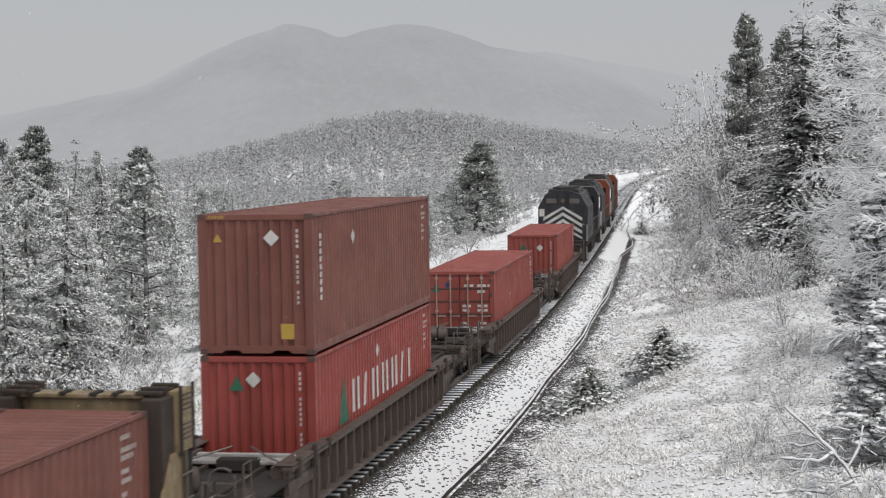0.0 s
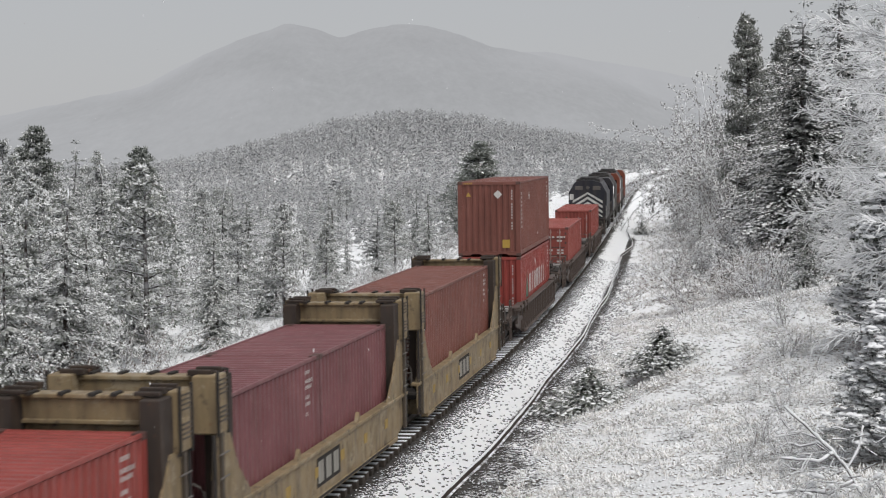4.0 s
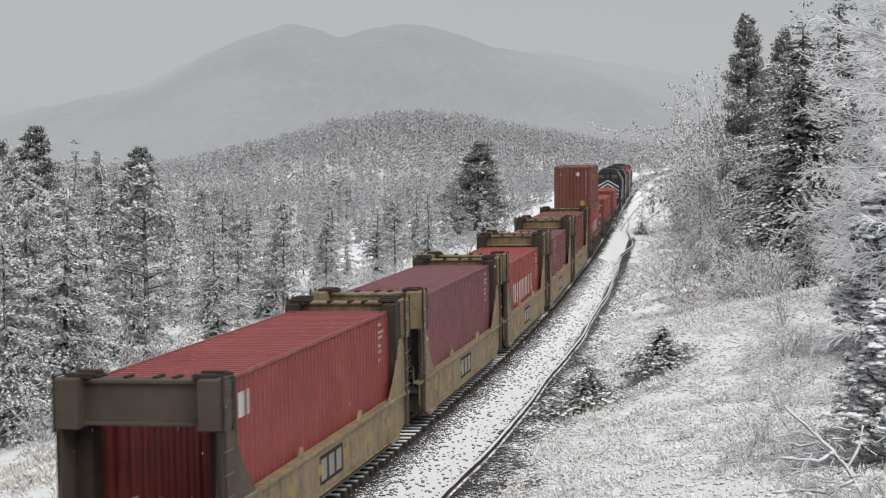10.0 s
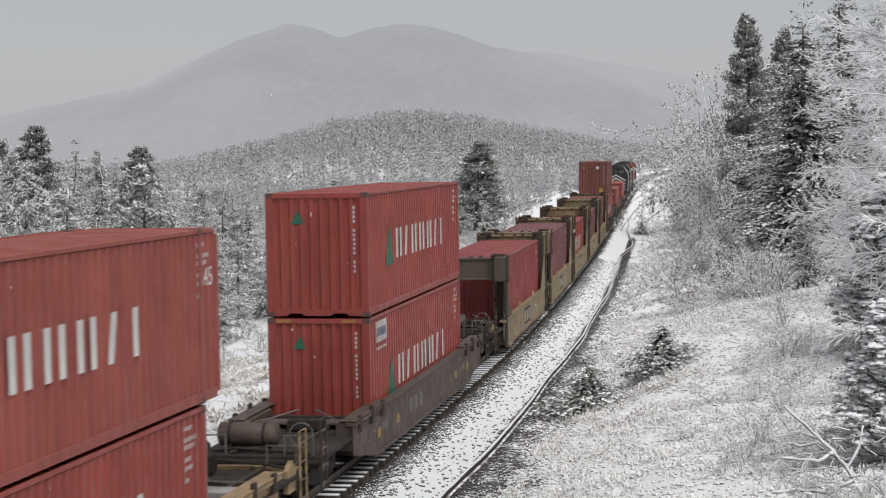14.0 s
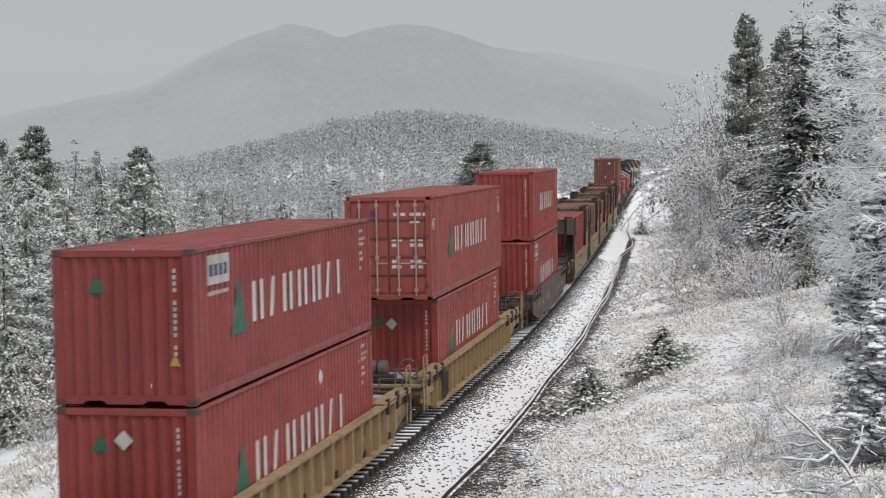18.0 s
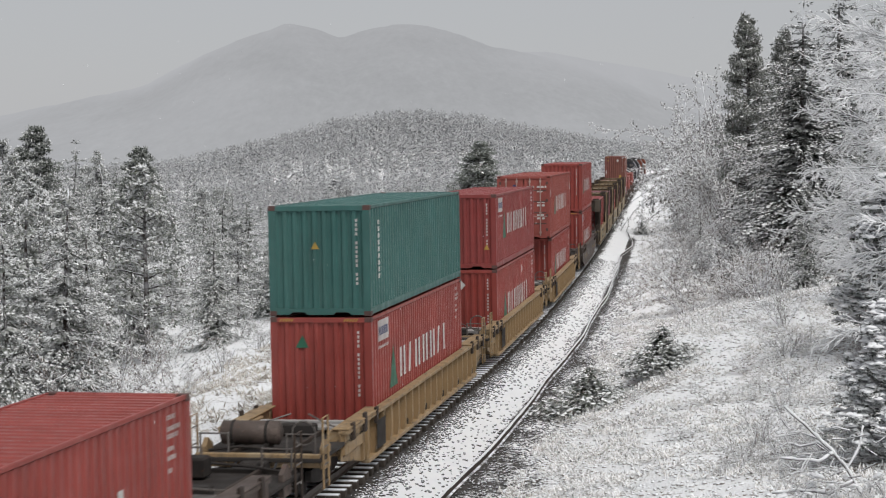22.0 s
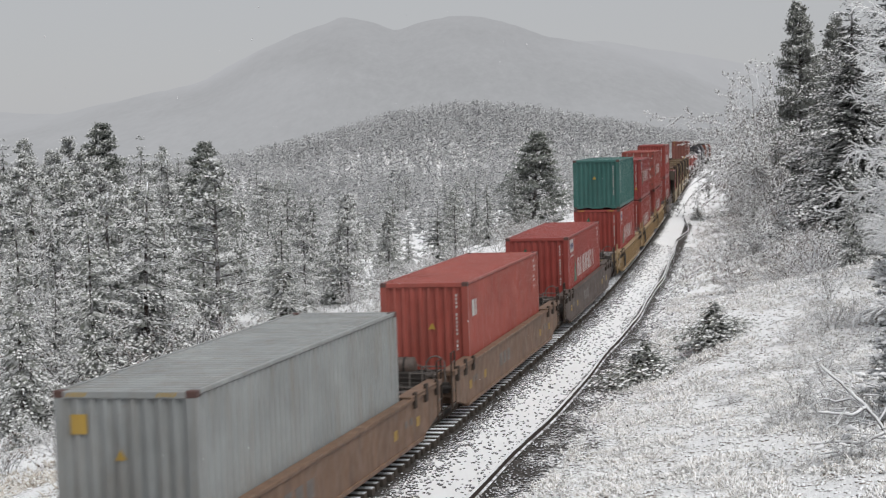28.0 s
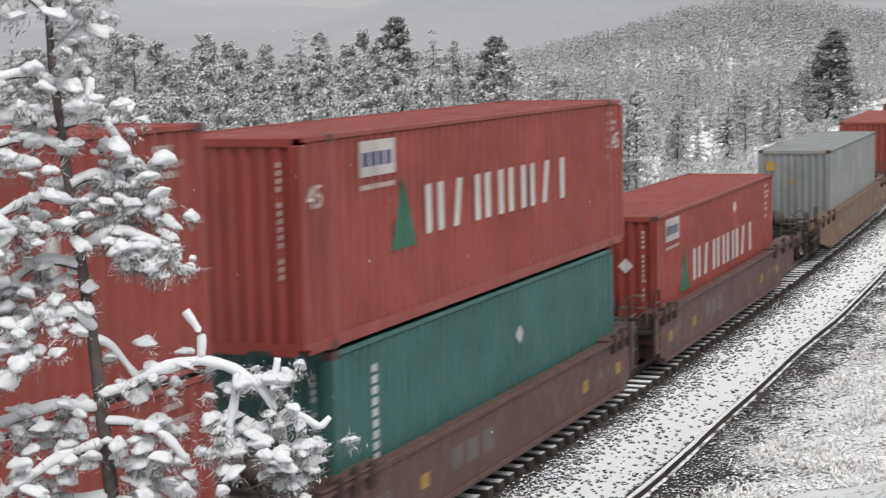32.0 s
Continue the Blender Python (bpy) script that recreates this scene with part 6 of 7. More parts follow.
# the rimed trees that reach over the verge
def rimed_tree(seed, H, reach, aim_az, limbs, label):
    """Long boughs with twigs on both sides that fork again, and a thin ridge of snow on all of them."""
    rg = np.random.default_rng(seed)
    wood, snow = [], []

    def strand(p, d, ln, r, n, droop):
        out = [p]
        for i in range(n):
            d = d + rg.normal(0, 0.09, 3) + np.array([0, 0, -droop / n])
            d = d / np.linalg.norm(d)
            q = out[-1] + d * ln / n
            ra, rb = r * (1 - 0.7 * i / n), r * (1 - 0.7 * (i + 1) / n)
            wood.append(tube_np(out[-1], q, ra, rb, rg))
            up = np.array([0, 0, 1.0])
            snow.append(tube_np(out[-1] + up * (ra * 0.9 + 0.004), q + up * (rb * 0.9 + 0.004), ra * 0.85 + 0.012, rb * 0.85 + 0.0105, rg))
            out.append(q)
        return out, d

    strand(np.array([0, 0, -0.3]), np.array([0, 0, 1.0]), H, 0.1, 8, 0)
    for k in range(limbs):
        h = H * (0.1 + 0.87 * (k + rg.random()) / limbs)
        az = aim_az + rg.normal(0, 0.7)
        ln = reach * (0.5 + 0.6 * rg.random()) * (1.05 - 0.45 * h / H)
        d = np.array([math.cos(az), math.sin(az), 0.1 + 0.75 * (h / H) * rg.uniform(0.5, 1.3)])
        pts, _ = strand(np.array([0, 0, h]), d / np.linalg.norm(d), ln, 0.021, 7, 0.3)
        face = np.array([rg.normal(0, 0.5), -1.0, rg.normal(0, 0.6)])
        for i in range(2, 8):
            run = pts[i] - pts[i - 1]
            run = run / np.linalg.norm(run)
            across = np.cross(run, face)
            across = across / np.linalg.norm(across)
            for w in (-1, 1, -1, 1):
                if rg.random() < 0.15:
                    continue
                d2 = run + across * w * rg.uniform(0.4, 0.85) + rg.normal(0, 0.16, 3)
                start = pts[i] + (pts[i - 1] - pts[i]) * rg.random()
                sub, _ = strand(start, d2 / np.linalg.norm(d2), rg.uniform(0.45, 1.15) * (1.25 - i / 9), 0.0085, 4, 0.15)
                for j in (1, 2, 3):
                    d3 = (sub[j + 1] - sub[j]) / np.linalg.norm(sub[j + 1] - sub[j]) + across * rg.choice([-1, 1]) * rg.uniform(0.4, 0.8) + rg.normal(0, 0.15, 3)
                    strand(sub[j], d3 / np.linalg.norm(d3), rg.uniform(0.15, 0.45), 0.005, 2, 0.1)
    top = tagged(new("frosted_tree"), label, "tree")
    part("branch_crown", joined("branch_crown", wood, M_BARK), M_BARK, top)
    part("snow_cover", joined("snow_cover", snow, SNOW), SNOW, top, "snow lying on every branch and twig")
    return top


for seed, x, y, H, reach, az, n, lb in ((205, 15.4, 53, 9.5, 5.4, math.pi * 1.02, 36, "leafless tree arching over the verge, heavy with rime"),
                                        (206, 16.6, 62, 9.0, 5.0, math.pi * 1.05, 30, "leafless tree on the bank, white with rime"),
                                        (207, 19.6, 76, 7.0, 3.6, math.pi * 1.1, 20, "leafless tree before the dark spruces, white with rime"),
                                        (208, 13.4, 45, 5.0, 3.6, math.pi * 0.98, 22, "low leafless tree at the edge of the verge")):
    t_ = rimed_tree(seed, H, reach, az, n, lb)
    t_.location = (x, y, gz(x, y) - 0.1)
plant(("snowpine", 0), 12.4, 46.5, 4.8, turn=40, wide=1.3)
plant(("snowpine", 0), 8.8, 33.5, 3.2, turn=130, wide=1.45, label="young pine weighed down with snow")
dead = tagged(new("dead_branch"), "bare dead branches with a thick ridge of snow", "branch")
dead.location = (6.9, 30, 1.2)
for line, r in (
        ([(0.75, 0, -0.7), (0.6, 0, -0.2), (0.2, 0, 0.45), (-0.05, 0, 0.72), (-0.35, 0.1, 1.0), (-0.85, 0.15, 1.45)], 0.04),
        ([(0.0, 0, 0.65), (-0.3, -0.1, 0.5), (-0.55, -0.1, 0.55), (-0.95, -0.15, 0.6)], 0.032),
        ([(0.35, 0, 0.15), (-0.1, -0.15, -0.05), (-0.6, -0.2, 0.02), (-1.1, -0.25, -0.02)], 0.034),
        ([(0.1, 0, 0.55), (-0.25, 0.15, 0.82), (-0.55, 0.2, 0.72), (-0.8, 0.25, 0.78)], 0.02),
        ([(-0.3, 0.1, 0.95), (-0.2, 0.15, 1.2), (-0.42, 0.2, 1.45)], 0.014), ([(-0.5, -0.1, 0.54), (-0.6, -0.15, 0.35), (-0.8, -0.2, 0.3)], 0.016),
        ([(0.5, 0, -0.1), (0.1, 0.2, -0.35), (-0.4, 0.25, -0.3), (-0.8, 0.3, -0.42)], 0.028), ([(0.25, 0, 0.35), (0.5, 0.1, 0.75), (0.55, 0.15, 1.1)], 0.02)):
    fine = [Vector(line[i]).lerp(Vector(line[i + 1]), q / 4) for i in range(len(line) - 1) for q in range(4)] + [Vector(line[-1])]
    fine = [p + 0.035 * noise.noise_vector(p * 5) for p in fine]
    r *= 0.7
    rad = [r * (1 - 0.6 * i / len(fine)) for i in range(len(fine))]
    limb_ = part("limb", Shape().tube([tuple(p) for p in fine], rad, 6), M_BARK, dead)
    part("limb_snow", Shape().tube([tuple(p + Vector((0, 0, q + 0.012))) for p, q in zip(fine, rad)], [(q * 0.85 + 0.012) * (0.95 + 0.7 * noise.noise(p * 7)) for p, q in zip(fine, rad)], 7), SNOW, limb_, "ridge of snow on the dead limb", smooth=True)

rt = np.random.default_rng(61)
twig_wood, twig_snow = [], []
for k in range(80):
    p = np.array([rt.uniform(-0.95, 0.8), rt.uniform(-0.3, 0.4), rt.uniform(-0.4, 1.1)])
    d = rt.normal(0, 1, 3) * np.array([1, 0.7, 0.6]) + np.array([-0.5, 0, 0.1])
    q = p + d / np.linalg.norm(d) * rt.uniform(0.15, 0.5)
    twig_wood.append(tube_np(p, q, 0.009, 0.004, rt))
    twig_snow.append(tube_np(p + [0, 0, 0.012], q + [0, 0, 0.01], 0.013, 0.008, rt))
part("twig_crown", joined("twig_crown", twig_wood, M_BARK), M_BARK, dead)["kind"] = "stuff"
part("twig_snow", joined("twig_snow", twig_snow, SNOW), SNOW, dead, "snow lying on the thin twigs")["kind"] = "stuff"

# far woods over the valley and the knoll
def far_tree(seed, sprays, size):
    """A conifer nine metres tall as seen from far off: sprays round a narrow cone, snow on the upper ones; also the snow on each corner."""
    rg = np.random.default_rng(seed)
    t = np.sort(rg.random(sprays)) ** 1.15
    r = 1.75 * (1 - t) ** 0.85 * rg.uniform(0.35, 1.1, sprays) + 0.08
    a = rg.uniform(0, 6.283, sprays)
    C = np.stack([r * np.cos(a) * 0.6, r * np.sin(a) * 0.6, 0.6 + 8.1 * t], 1)
    D = np.stack([np.cos(a), np.sin(a), rg.normal(-0.25, 0.3, sprays)], 1)
    L = size * rg.uniform(0.7, 1.3, sprays) * (1.1 - 0.5 * t)
    C[-1], D[-1], L[-1] = (0, 0, 8.3), (0.05, 0, 1), 0.8
    snow = np.where(rg.random(sprays) < 0.55, rg.uniform(0.7, 1.0, sprays), rg.uniform(0.0, 0.4, sprays))
    v, f = kites(C, D, L, L * 0.3, L * 0.2, rg)
    return v, f, np.stack([snow, snow * 0.75, snow, snow * 0.75], 1).ravel()


pieces, far_lie = [], []
r5 = np.random.default_rng(77)
kinds_near = [far_tree(300 + k, 170, 0.8) for k in range(6)]
kinds_far = [far_tree(310 + k, 56, 1.6) for k in range(8)]
for k in range(11200):
    near_ = k < 900 or 9000 <= k < 9700
    y = (175 + 180 * r5.random()) if 9000 <= k < 9700 else (860 + 200 * r5.random()) if k >= 9700 else (320 + 180 * r5.random()) if k < 900 else (470 + 330 * r5.random()) if k < 2900 else (780 + 400 * r5.random())
    b = r5.uniform(-0.5, 0.1) if 9000 <= k < 9700 else r5.uniform(-0.14, 0.08) if k >= 9700 else r5.uniform(-0.72, 0.1) if y < 700 else r5.uniform(-0.6, 0.2) if k % 4 == 0 else r5.uniform(-0.3, 0.2)
    x = b * y
    d = x - track_x(min(y, 940))
    if -16 < d < 14:
        continue
    v, f, snow_ = kinds_near[k % 6] if near_ else kinds_far[k % 8]
    a = r5.uniform(0, 6.28)
    s = (0.4 + 0.75 * r5.random()) * (0.7 if k % 3 == 0 else 1.0)
    w_ = s * r5.uniform(0.8, 1.25)
    if 780 < y:
        s *= 1.05
    ca, sa = math.cos(a) * w_, math.sin(a) * w_
    if 9000 <= k < 9700:
        s, ca, sa = s * 0.62, ca * 0.75, sa * 0.75
    pieces.append((np.stack([x + v[:, 0] * ca - v[:, 1] * sa, y + v[:, 0] * sa + v[:, 1] * ca, gz(x, y) - 0.3 + v[:, 2] * s], 1), f))
    far_lie.append(snow_ * r5.uniform(0.55, 1.1))
far = new("far_woods", joined("far_woods", pieces, M_FARWOOD, np.concatenate(far_lie)))
tagged(far, "snow-covered conifer woods on the valley floor and knoll", "woods", kind="stuff")

# grass tufts, stones
def scatter_blades(n, seed, zone, tall=1.0):
    rg = np.random.default_rng(seed)
    C, D, L = [], [], []
    while len(C) < n:
        x, y = zone(rg)
        if noise.noise(Vector((x * 0.8, y * 0.42, 2.0))) + rg.uniform(-0.16, 0.22) < 0.02:
            continue
        z = gz(x, y)
        w = rg.uniform(0.04, 0.14)
        for _ in range(9):
            C.append((x + rg.normal(0, w), y + rg.normal(0, w), z - 0.01))
            D.append((rg.normal(0, 0.8), rg.normal(0, 0.8), rg.uniform(0.1, 0.8)))
            L.append(rg.uniform(0.06, 0.24) * tall)
    L = np.array(L)
    return kites(np.array(C), np.array(D, float), L, np.full(len(L), 0.009) + L * 0.06, L * 0.06, rg)


def verge(rg):
    y = 24 + 54 * rg.random() ** 1.3
    return track_x(y) + 4.4 + 14 * rg.random() ** 1.1, y


def far_verge(rg):
    y = 62 + 110 * rg.random()
    return track_x(y) + 4.2 + 9 * rg.random(), y


def shoulder(rg):
    y = 25 + 110 * rg.random() ** 1.3
    return track_x(y) - 5.0 - 9 * rg.random(), y


tagged(new("frosted_grass", joined("frosted_grass", [scatter_blades(130000, 5, verge), scatter_blades(24000, 9, far_verge, 1.5)], M_GRASS, RIDGE)), "tufts of dry grass white with frost", "grass", kind="stuff")
M_DRYGRASS = needled("dry_beige_grass", (0.16, 0.125, 0.085), (0.5, 0.4, 0.27), 0.5, 0.3, tone=(0.9, 0.9, 0.89), fine=5, erect=True)
tagged(new("dry_grass", joined("dry_grass", [scatter_blades(34000, 6, shoulder, 1.7)], M_DRYGRASS, RIDGE)), "dry beige grass dusted with snow along the embankment", "grass", kind="stuff")
OCT = np.array([[1, 0, 0], [-1, 0, 0], [0, 1, 0], [0, -1, 0], [0, 0, 1], [0, 0, -1]], float)
OCF = np.array([[0, 2, 4], [2, 1, 4], [1, 3, 4], [3, 0, 4], [2, 0, 5], [1, 2, 5], [3, 1, 5], [0, 3, 5]])
rg = np.random.default_rng(8)
pieces = []
for k in range(15000):
    y = 20 + 95 * rg.random() ** 1.5
    d = rg.choice([rg.normal(1.75, 0.22), rg.normal(3.9, 0.5), rg.uniform(1.5, 5.2)])
    x = track_x(y) + d
    if d < 1.36:
        continue
    s = rg.uniform(0.02, 0.055)
    pieces.append((OCT * np.array([s * rg.uniform(0.8, 1.4), s, s * rg.uniform(0.5, 0.9)]) @ np.array(Euler((rg.normal(0, 0.4), rg.normal(0, 0.4), rg.uniform(0, 6))).to_matrix()) + np.array([x, y, gz(x, y) + s * 0.2]), OCF))
M_TUSSOCK = snowy("snow_capped_tussock", (0.1, 0.08, 0.06), (0.27, 0.22, 0.16), 0.15, 0.5, 3, 0.8, frost=0.3, fine=5, tone=(0.88, 0.89, 0.91))
lumps_ = []
for k in range(24000):
    x, y = verge(rg) if k < 20500 else shoulder(rg)
    s_ = rg.uniform(0.02, 0.062)
    lumps_.append((OCT * np.array([s_ * rg.uniform(0.8, 1.5), s_, s_ * rg.uniform(0.5, 1.0)]) @ np.array(Euler((rg.normal(0, 0.5), rg.normal(0, 0.5), rg.uniform(0, 6))).to_matrix()) + np.array([x, y, gz(x, y) + s_ * 0.1]), OCF))
tagged(new("grass_tussocks", joined("grass_tussocks", lumps_, M_TUSSOCK)), "frozen grass tussocks capped with snow", "grass", kind="stuff")
M_STONE = snowy("ballast_stone", (0.03, 0.028, 0.026), (0.11, 0.1, 0.095), 0.6, 0.85, 5, 0.55, fine=3)
tagged(new("ballast_stones", joined("ballast_stones", pieces, M_STONE)), "dark ballast stones capped with snow", "gravel", kind="stuff")

# power poles in the valley with their wire
M_POLE = snowy("weathered_pole", (0.1, 0.095, 0.09), (0.2, 0.19, 0.18), 0.6, 0.9, 4, 0.5)
ends = []
for x, y, h in ((-20.4, 130, 6.3), (-10.4, 160, 6.0), (-62, 118, 7.5)):
    z = gz(x, y)
    pole = tagged(new("utility_pole"), "grey wooden utility pole among snowy trees", "pole", "power line")
    part("shaft", Shape().tube([(0, 0, -0.5), (0, 0, h)], [0.1, 0.07], 8), M_POLE, pole)
    part("cap", Shape().tube([(0, 0, h), (0, 0, h + 0.12)], [0.08, 0.03], 8), M_POLE, pole)
    pole.location = (x, y, z)
    ends.append(Vector((x, y, z + h - 0.3)))
for a, b in ((ends[2], ends[0]), (ends[0], ends[1])):
    pts = [a.lerp(b, t / 14) - Vector((0, 0, 1.1 * math.sin(math.pi * t / 14))) for t in range(15)]
    wire = tagged(new("power_wire", Shape().tube([tuple(p) for p in pts], 0.022, 4).mesh("power_wire", M_POLE)), "sagging power wire strung between poles", "wire", "power line")

for top, used in list(MODEL.values()):
    if not used and top.location.z < -50:
        for o in (*top.children_recursive, top):
            bpy.data.objects.remove(o)


# ---- the snow-laden pine by the bank, close to the lens ----
near_pine = tagged(new("pine_tree"), "wind-bent pine with thick snow on every bough", "tree")
near_pine.location = (-4.0, 4.69, 0.085)
near_pine.rotation_euler = (0, 0, radians(23.8))
M_NEEDLE = snowy("brown_green_needles", (0.085, 0.06, 0.045), (0.22, 0.165, 0.12), 0.3, 0.8, 6, 0.6, frost=0.2, fine=20)
M_DARKBARK = snowy("dark_wet_bark", (0.06, 0.05, 0.046), (0.16, 0.135, 0.125), 0.6, 0.95, 9, 0.4, fine=16)
rp = random.Random(31)


def lump(seed, flat):
    """A rounded cushion of settled snow about one unit across, flat beneath."""
    bm = bmesh.new()
    bmesh.ops.create_icosphere(bm, subdivisions=3, radius=0.5)
    for v in bm.verts:
        n = noise.noise(v.co * 2.3 + Vector((seed * 7.1, 0, 0)))
        v.co *= 1 + 0.55 * n + 0.12 * noise.noise(v.co * 7 + Vector((0, seed * 3.3, 0)))
        v.co.z = v.co.z * flat if v.co.z > 0 else v.co.z * flat * 0.55
        v.co.z -= 0.35 * (v.co.x ** 2 + v.co.y ** 2)
    me = bpy.data.meshes.new("snow_clump")
    bm.to_mesh(me)
    bm.free()
    me.materials.append(SNOW)
    me.polygons.foreach_set("use_smooth", [True] * len(me.polygons))
    return me


LUMPS = [lump(k, f) for k, f in enumerate((1.0, 0.85, 1.15, 0.9, 1.05, 0.8))]


def spray_of(seed):
    """A tuft of needles bowed down by snow, a hand's width long."""
    rg = np.random.default_rng(seed)
    n = 60
    C = rg.normal(0, 0.026, (n, 3))
    D = rg.normal(0, 0.7, (n, 3)) + np.array([0, 0, -0.75])
    L = rg.uniform(0.03, 0.065, n)
    return joined("needle_tuft", [kites(C, D, L, L * 0.05, L * 0.04, rg)], M_NEEDLE)


TUFTS = [spray_of(400 + k) for k in range(5)]


def bough(points, r0, r1, parent, clumps, snow=1.0):
    """A limb with snow along its top; points are (across, depth, height)."""
    n = len(points)
    fine, rad = [], []
    for i in range(n - 1):
        for k in range(4):
            t = k / 4
            fine.append(Vector(points[i]).lerp(Vector(points[i + 1]), t))
            rad.append(r0 + (r1 - r0) * (i + t) / (n - 1))
    fine.append(Vector(points[-1]))
    rad.append(r1)
    for q in range(2):
        fine = [fine[0]] + [(fine[i - 1] + fine[i] * 2 + fine[i + 1]) / 4 for i in range(1, len(fine) - 1)] + [fine[-1]]
    limb = part("limb", Shape().tube([tuple(p) for p in fine], rad, 7), M_DARKBARK, parent, smooth=True)
    cap = [p + Vector((0, 0, r * 0.9 + 0.008 * snow)) for p, r in zip(fine, rad)]
    caps = [(r * 1.1 + 0.016 * snow) * (0.95 + 0.5 * noise.noise(p * 9)) for p, r in zip(fine, rad)]
    part("limb_snow", Shape().tube([tuple(p) for p in cap], caps, 8), SNOW, limb, "thick ridge of snow along the bough", smooth=True)
    for k in range(int(clumps * 3.7)):
        t = rp.uniform(0.1, 1.0) ** 0.7
        p = fine[min(len(fine) - 1, int(t * (len(fine) - 1)))]
        q = p + Vector((rp.gauss(0, 0.085), rp.gauss(0, 0.09), rp.uniform(-0.19, 0.05)))
        if rp.random() < 0.85:
            tuft = part("needle_tuft", TUFTS[rp.randrange(5)], M_NEEDLE, limb)
            tuft.location, tuft.rotation_euler = q, (rp.uniform(-0.5, 0.5), rp.uniform(-0.5, 0.5), rp.uniform(0, 6))
        sz = rp.uniform(0.04, 0.115)
        c = part("snow_clump", LUMPS[rp.randrange(6)], SNOW, limb)
        c.location, c.rotation_euler, c.scale = q + Vector((0, 0, sz * 0.12)), (rp.uniform(-0.45, 0.45), rp.uniform(-0.45, 0.45), rp.uniform(0, 6)), (sz * rp.uniform(1.0, 1.5), sz, sz * rp.uniform(0.6, 0.95))
    return limb


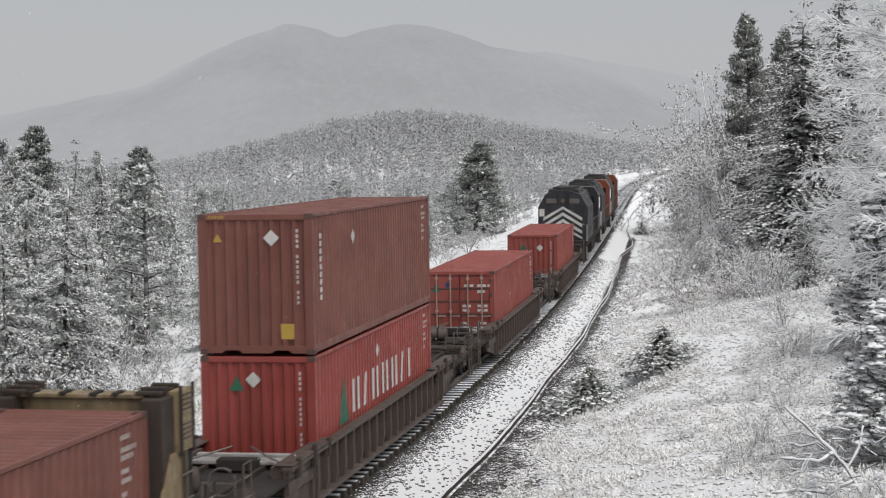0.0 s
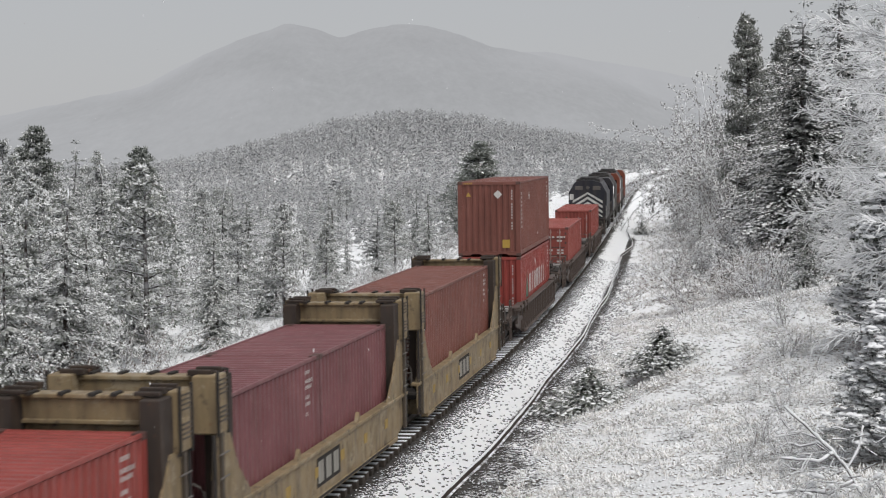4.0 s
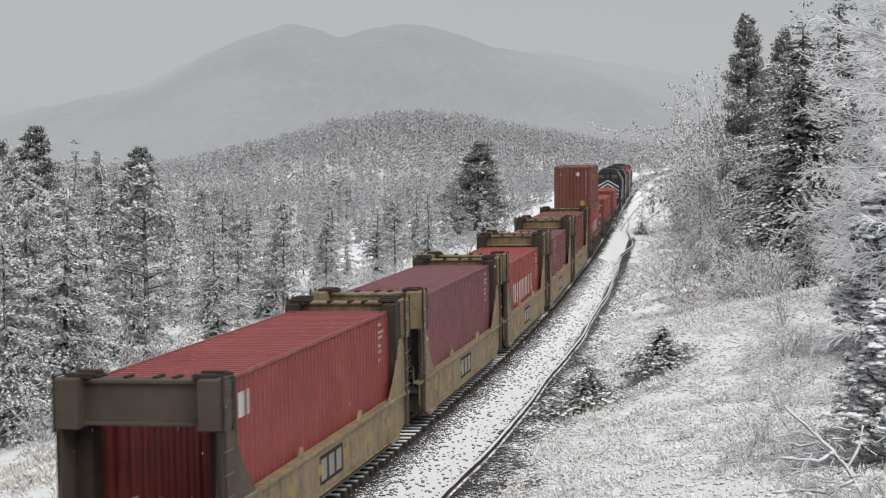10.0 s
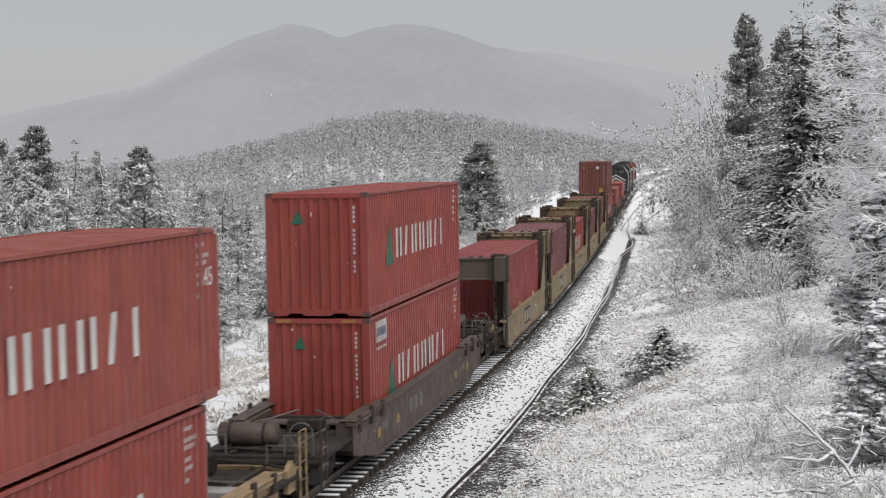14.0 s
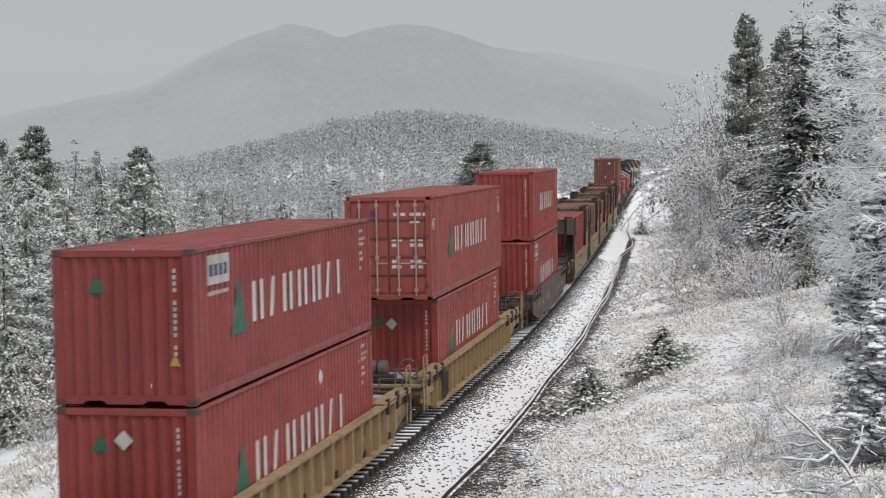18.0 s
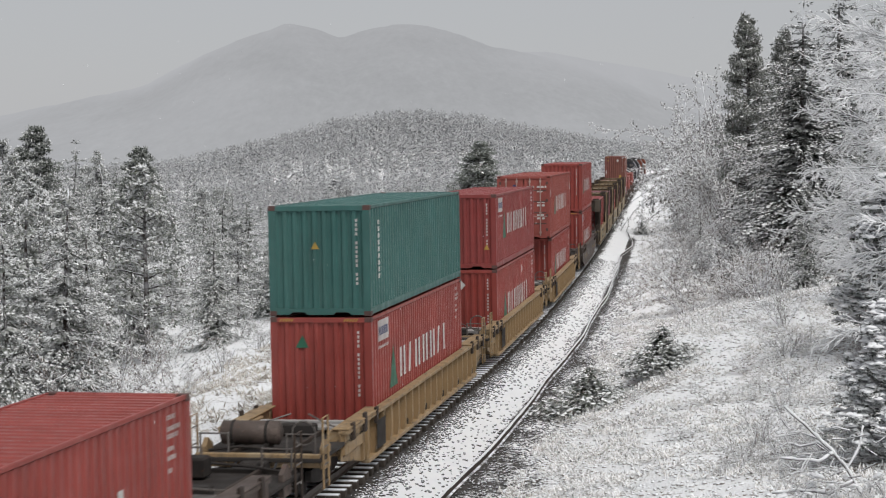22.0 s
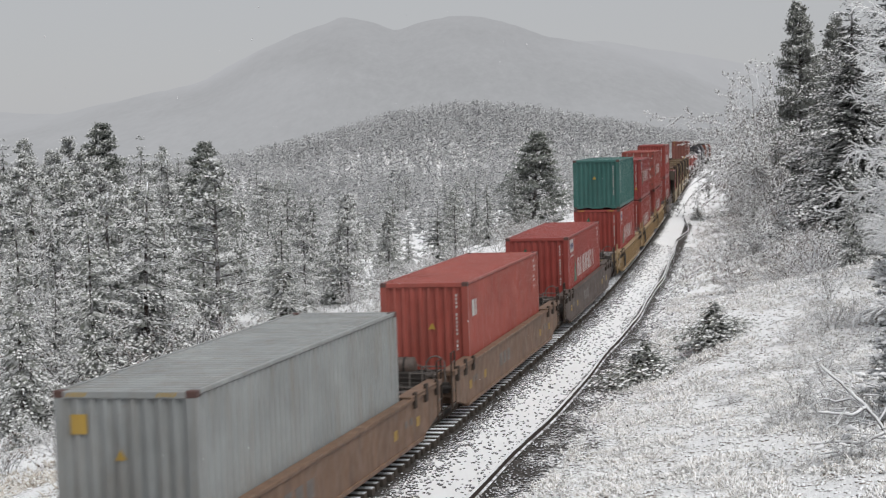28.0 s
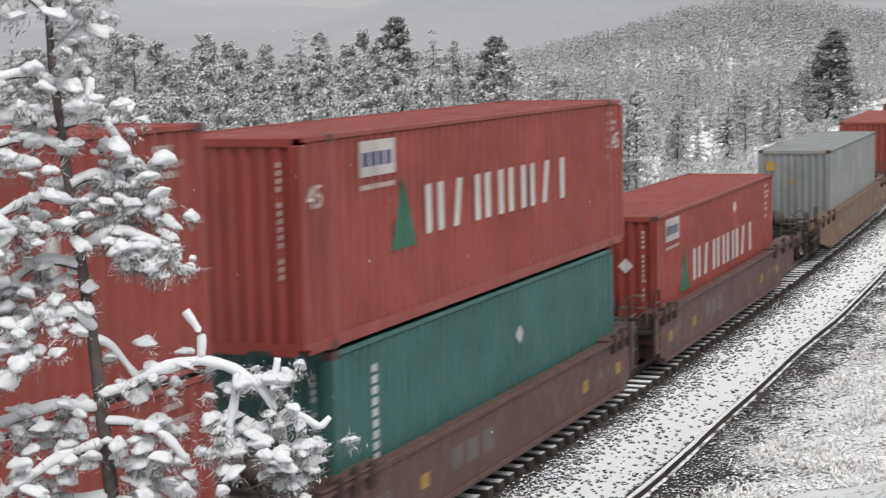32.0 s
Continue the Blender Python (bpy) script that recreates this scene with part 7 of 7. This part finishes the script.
# the trunk leans a little; heights are above the rails
trunk_line = [(0.3, 0, 0.0), (0.24, 0, 2.5), (0.18, 0, 4.5), (0.1, 0, 5.45), (0.0, 0, 6.3), (-0.07, 0, 6.95), (-0.1, 0, 7.9)]
part("trunk", Shape().tube(trunk_line, [0.075, 0.06, 0.042, 0.034, 0.028, 0.023, 0.012], 9), M_DARKBARK, near_pine, smooth=True)
for pts, r, n in (
        ([(0.12, 0, 5.12), (0.28, -0.05, 5.17), (0.44, -0.1, 5.27), (0.68, -0.12, 5.32), (0.86, -0.15, 5.27), (1.0, -0.18, 5.16)], 0.02, 3),
        ([(0.98, -0.18, 5.18), (1.08, -0.16, 5.2), (1.1, -0.15, 5.32)], 0.01, 3),
        ([(0.88, -0.15, 5.25), (0.85, -0.2, 5.08), (0.8, -0.22, 4.9), (0.88, -0.22, 4.78)], 0.011, 8),
        ([(1.0, -0.18, 5.16), (1.1, -0.2, 5.0), (1.12, -0.2, 4.8), (1.18, -0.22, 4.62)], 0.012, 9),
        ([(1.1, -0.2, 5.0), (1.22, -0.2, 5.0), (1.32, -0.22, 4.92), (1.38, -0.2, 4.98)], 0.01, 3),
        ([(0.68, -0.12, 5.33), (0.69, -0.12, 5.46), (0.62, -0.12, 5.57), (0.6, -0.12, 5.6)], 0.009, 0),
        ([(-0.02, 0, 6.62), (0.14, 0.05, 6.68), (0.26, 0.08, 6.62), (0.36, 0.1, 6.74)], 0.014, 2),
        ([(0.2, 0.06, 6.64), (0.3, 0.1, 6.5), (0.34, 0.1, 6.36), (0.44, 0.12, 6.28)], 0.011, 12),
        ([(-0.05, 0, 6.82), (0.06, -0.05, 6.98), (0.14, -0.08, 6.88), (0.1, -0.1, 6.7), (0.2, -0.1, 6.7)], 0.01, 2),
        ([(-0.06, 0, 6.85), (-0.2, -0.05, 6.92), (-0.45, -0.1, 6.86), (-0.7, -0.15, 6.75)], 0.016, 5),
        ([(-0.02, 0, 6.6), (-0.2, 0.05, 6.72), (-0.42, 0.1, 6.66), (-0.75, 0.1, 6.5)], 0.018, 7),
        ([(-0.02, 0, 6.5), (-0.2, -0.05, 6.58), (-0.4, -0.1, 6.52), (-0.7, -0.12, 6.42)], 0.015, 7),
        ([(-0.1, 0, 7.3), (0.05, 0.0, 7.4), (0.22, 0.05, 7.36)], 0.013, 9),
        ([(-0.1, 0, 7.25), (-0.25, 0.0, 7.38), (-0.5, 0.05, 7.36), (-0.75, 0.0, 7.3)], 0.014, 10),
        ([(-0.06, 0, 7.0), (0.06, 0.05, 7.12), (0.12, 0.05, 7.1)], 0.01, 6),
        ([(0.0, 0, 6.3), (0.14, 0.05, 6.36), (0.3, 0.08, 6.3), (0.4, 0.1, 6.12)], 0.014, 14),
        ([(0.02, 0, 6.2), (-0.16, -0.05, 6.26), (-0.4, -0.1, 6.14), (-0.62, -0.1, 5.96)], 0.016, 14),
        ([(0.05, 0, 5.95), (0.25, -0.06, 6.06), (0.42, -0.1, 6.0), (0.56, -0.12, 5.92)], 0.015, 16),
        ([(0.06, 0, 5.85), (-0.15, 0.05, 5.9), (-0.35, 0.1, 5.75), (-0.7, 0.1, 5.48)], 0.018, 16),
        ([(0.1, 0, 5.5), (0.0, -0.1, 5.62), (-0.2, -0.15, 5.6), (-0.5, -0.2, 5.4), (-0.75, -0.2, 5.2)], 0.018, 16),
        ([(0.1, 0, 5.45), (0.2, 0.05, 5.4), (0.28, 0.08, 5.28), (0.34, 0.08, 5.2)], 0.01, 2),
        ([(0.12, 0, 5.05), (-0.1, 0.05, 5.08), (-0.4, 0.1, 4.98), (-0.75, 0.1, 4.86)], 0.02, 16),
        ([(0.13, 0, 4.98), (0.3, -0.05, 4.98), (0.48, -0.1, 4.9), (0.6, -0.1, 4.74)], 0.014, 9),
        ([(0.14, 0, 4.85), (-0.1, -0.1, 4.82), (-0.35, -0.15, 4.66), (-0.7, -0.2, 4.5)], 0.018, 18),
        ([(0.15, 0, 4.75), (0.3, 0.05, 4.7), (0.42, 0.05, 4.55), (0.5, 0.05, 4.35)], 0.014, 12),
        ([(0.17, 0, 4.55), (-0.1, 0.1, 4.5), (-0.4, 0.1, 4.36), (-0.8, 0.1, 4.2)], 0.018, 14),
        ([(0.18, 0, 4.4), (0.36, -0.05, 4.4), (0.55, -0.1, 4.25)], 0.014, 10),
        ([(0.2, 0, 3.9), (-0.2, 0.1, 3.9), (-0.7, 0.2, 3.6)], 0.02, 10), ([(0.2, 0, 3.7), (0.5, 0.1, 3.7), (0.8, 0.2, 3.4)], 0.018, 8)):
    bough([Vector(p) for p in pts], r, r * 0.45, near_pine, n)

for k in range(26):
    a = rp.uniform(0, 1)
    c = part("snow_clump", LUMPS[rp.randrange(6)], SNOW, dead)
    sz = rp.uniform(0.07, 0.17)
    c.location = (rp.uniform(-1.0, 0.9), rp.uniform(-0.3, 0.4), rp.uniform(-0.5, 0.15) + 0.25 * a)
    c.rotation_euler, c.scale = (rp.uniform(-0.4, 0.4), rp.uniform(-0.4, 0.4), rp.uniform(0, 6)), (sz * 1.5, sz, sz * 0.7)

# ---- falling snow: loose flakes that drift down together ----
rf = np.random.default_rng(12)
pieces = []
for k in range(2600):
    y = 8 + 50 * rf.random()
    p = np.array([rf.uniform(-0.62, 0.36) * y, y, rf.uniform(-1, 44)])
    pieces.append((OCT * rf.uniform(0.004, 0.008) + p, OCF))
snowfall = tagged(new("snowflakes", joined("snowflakes", pieces, SNOW)), "sparse snowflakes falling through the air", "snow", kind="stuff")


# ---- what moves: the train, at a steady pace away along the line ----
def motions():
    for thing, mid, reach, up in TRAIN:
        rows = []
        for k in range(33):
            s = mid + 7.997 * k + 0.00062 * k * k
            rows.append((float(k), rail_pose(s, reach) @ Matrix.Translation((0, 0, up))))
        walk(thing, rows)
    walk(snowfall, [(0.0, pose(0, 0, 0)), (32.0, pose(-3.2, 0, -33.6))])


motions()
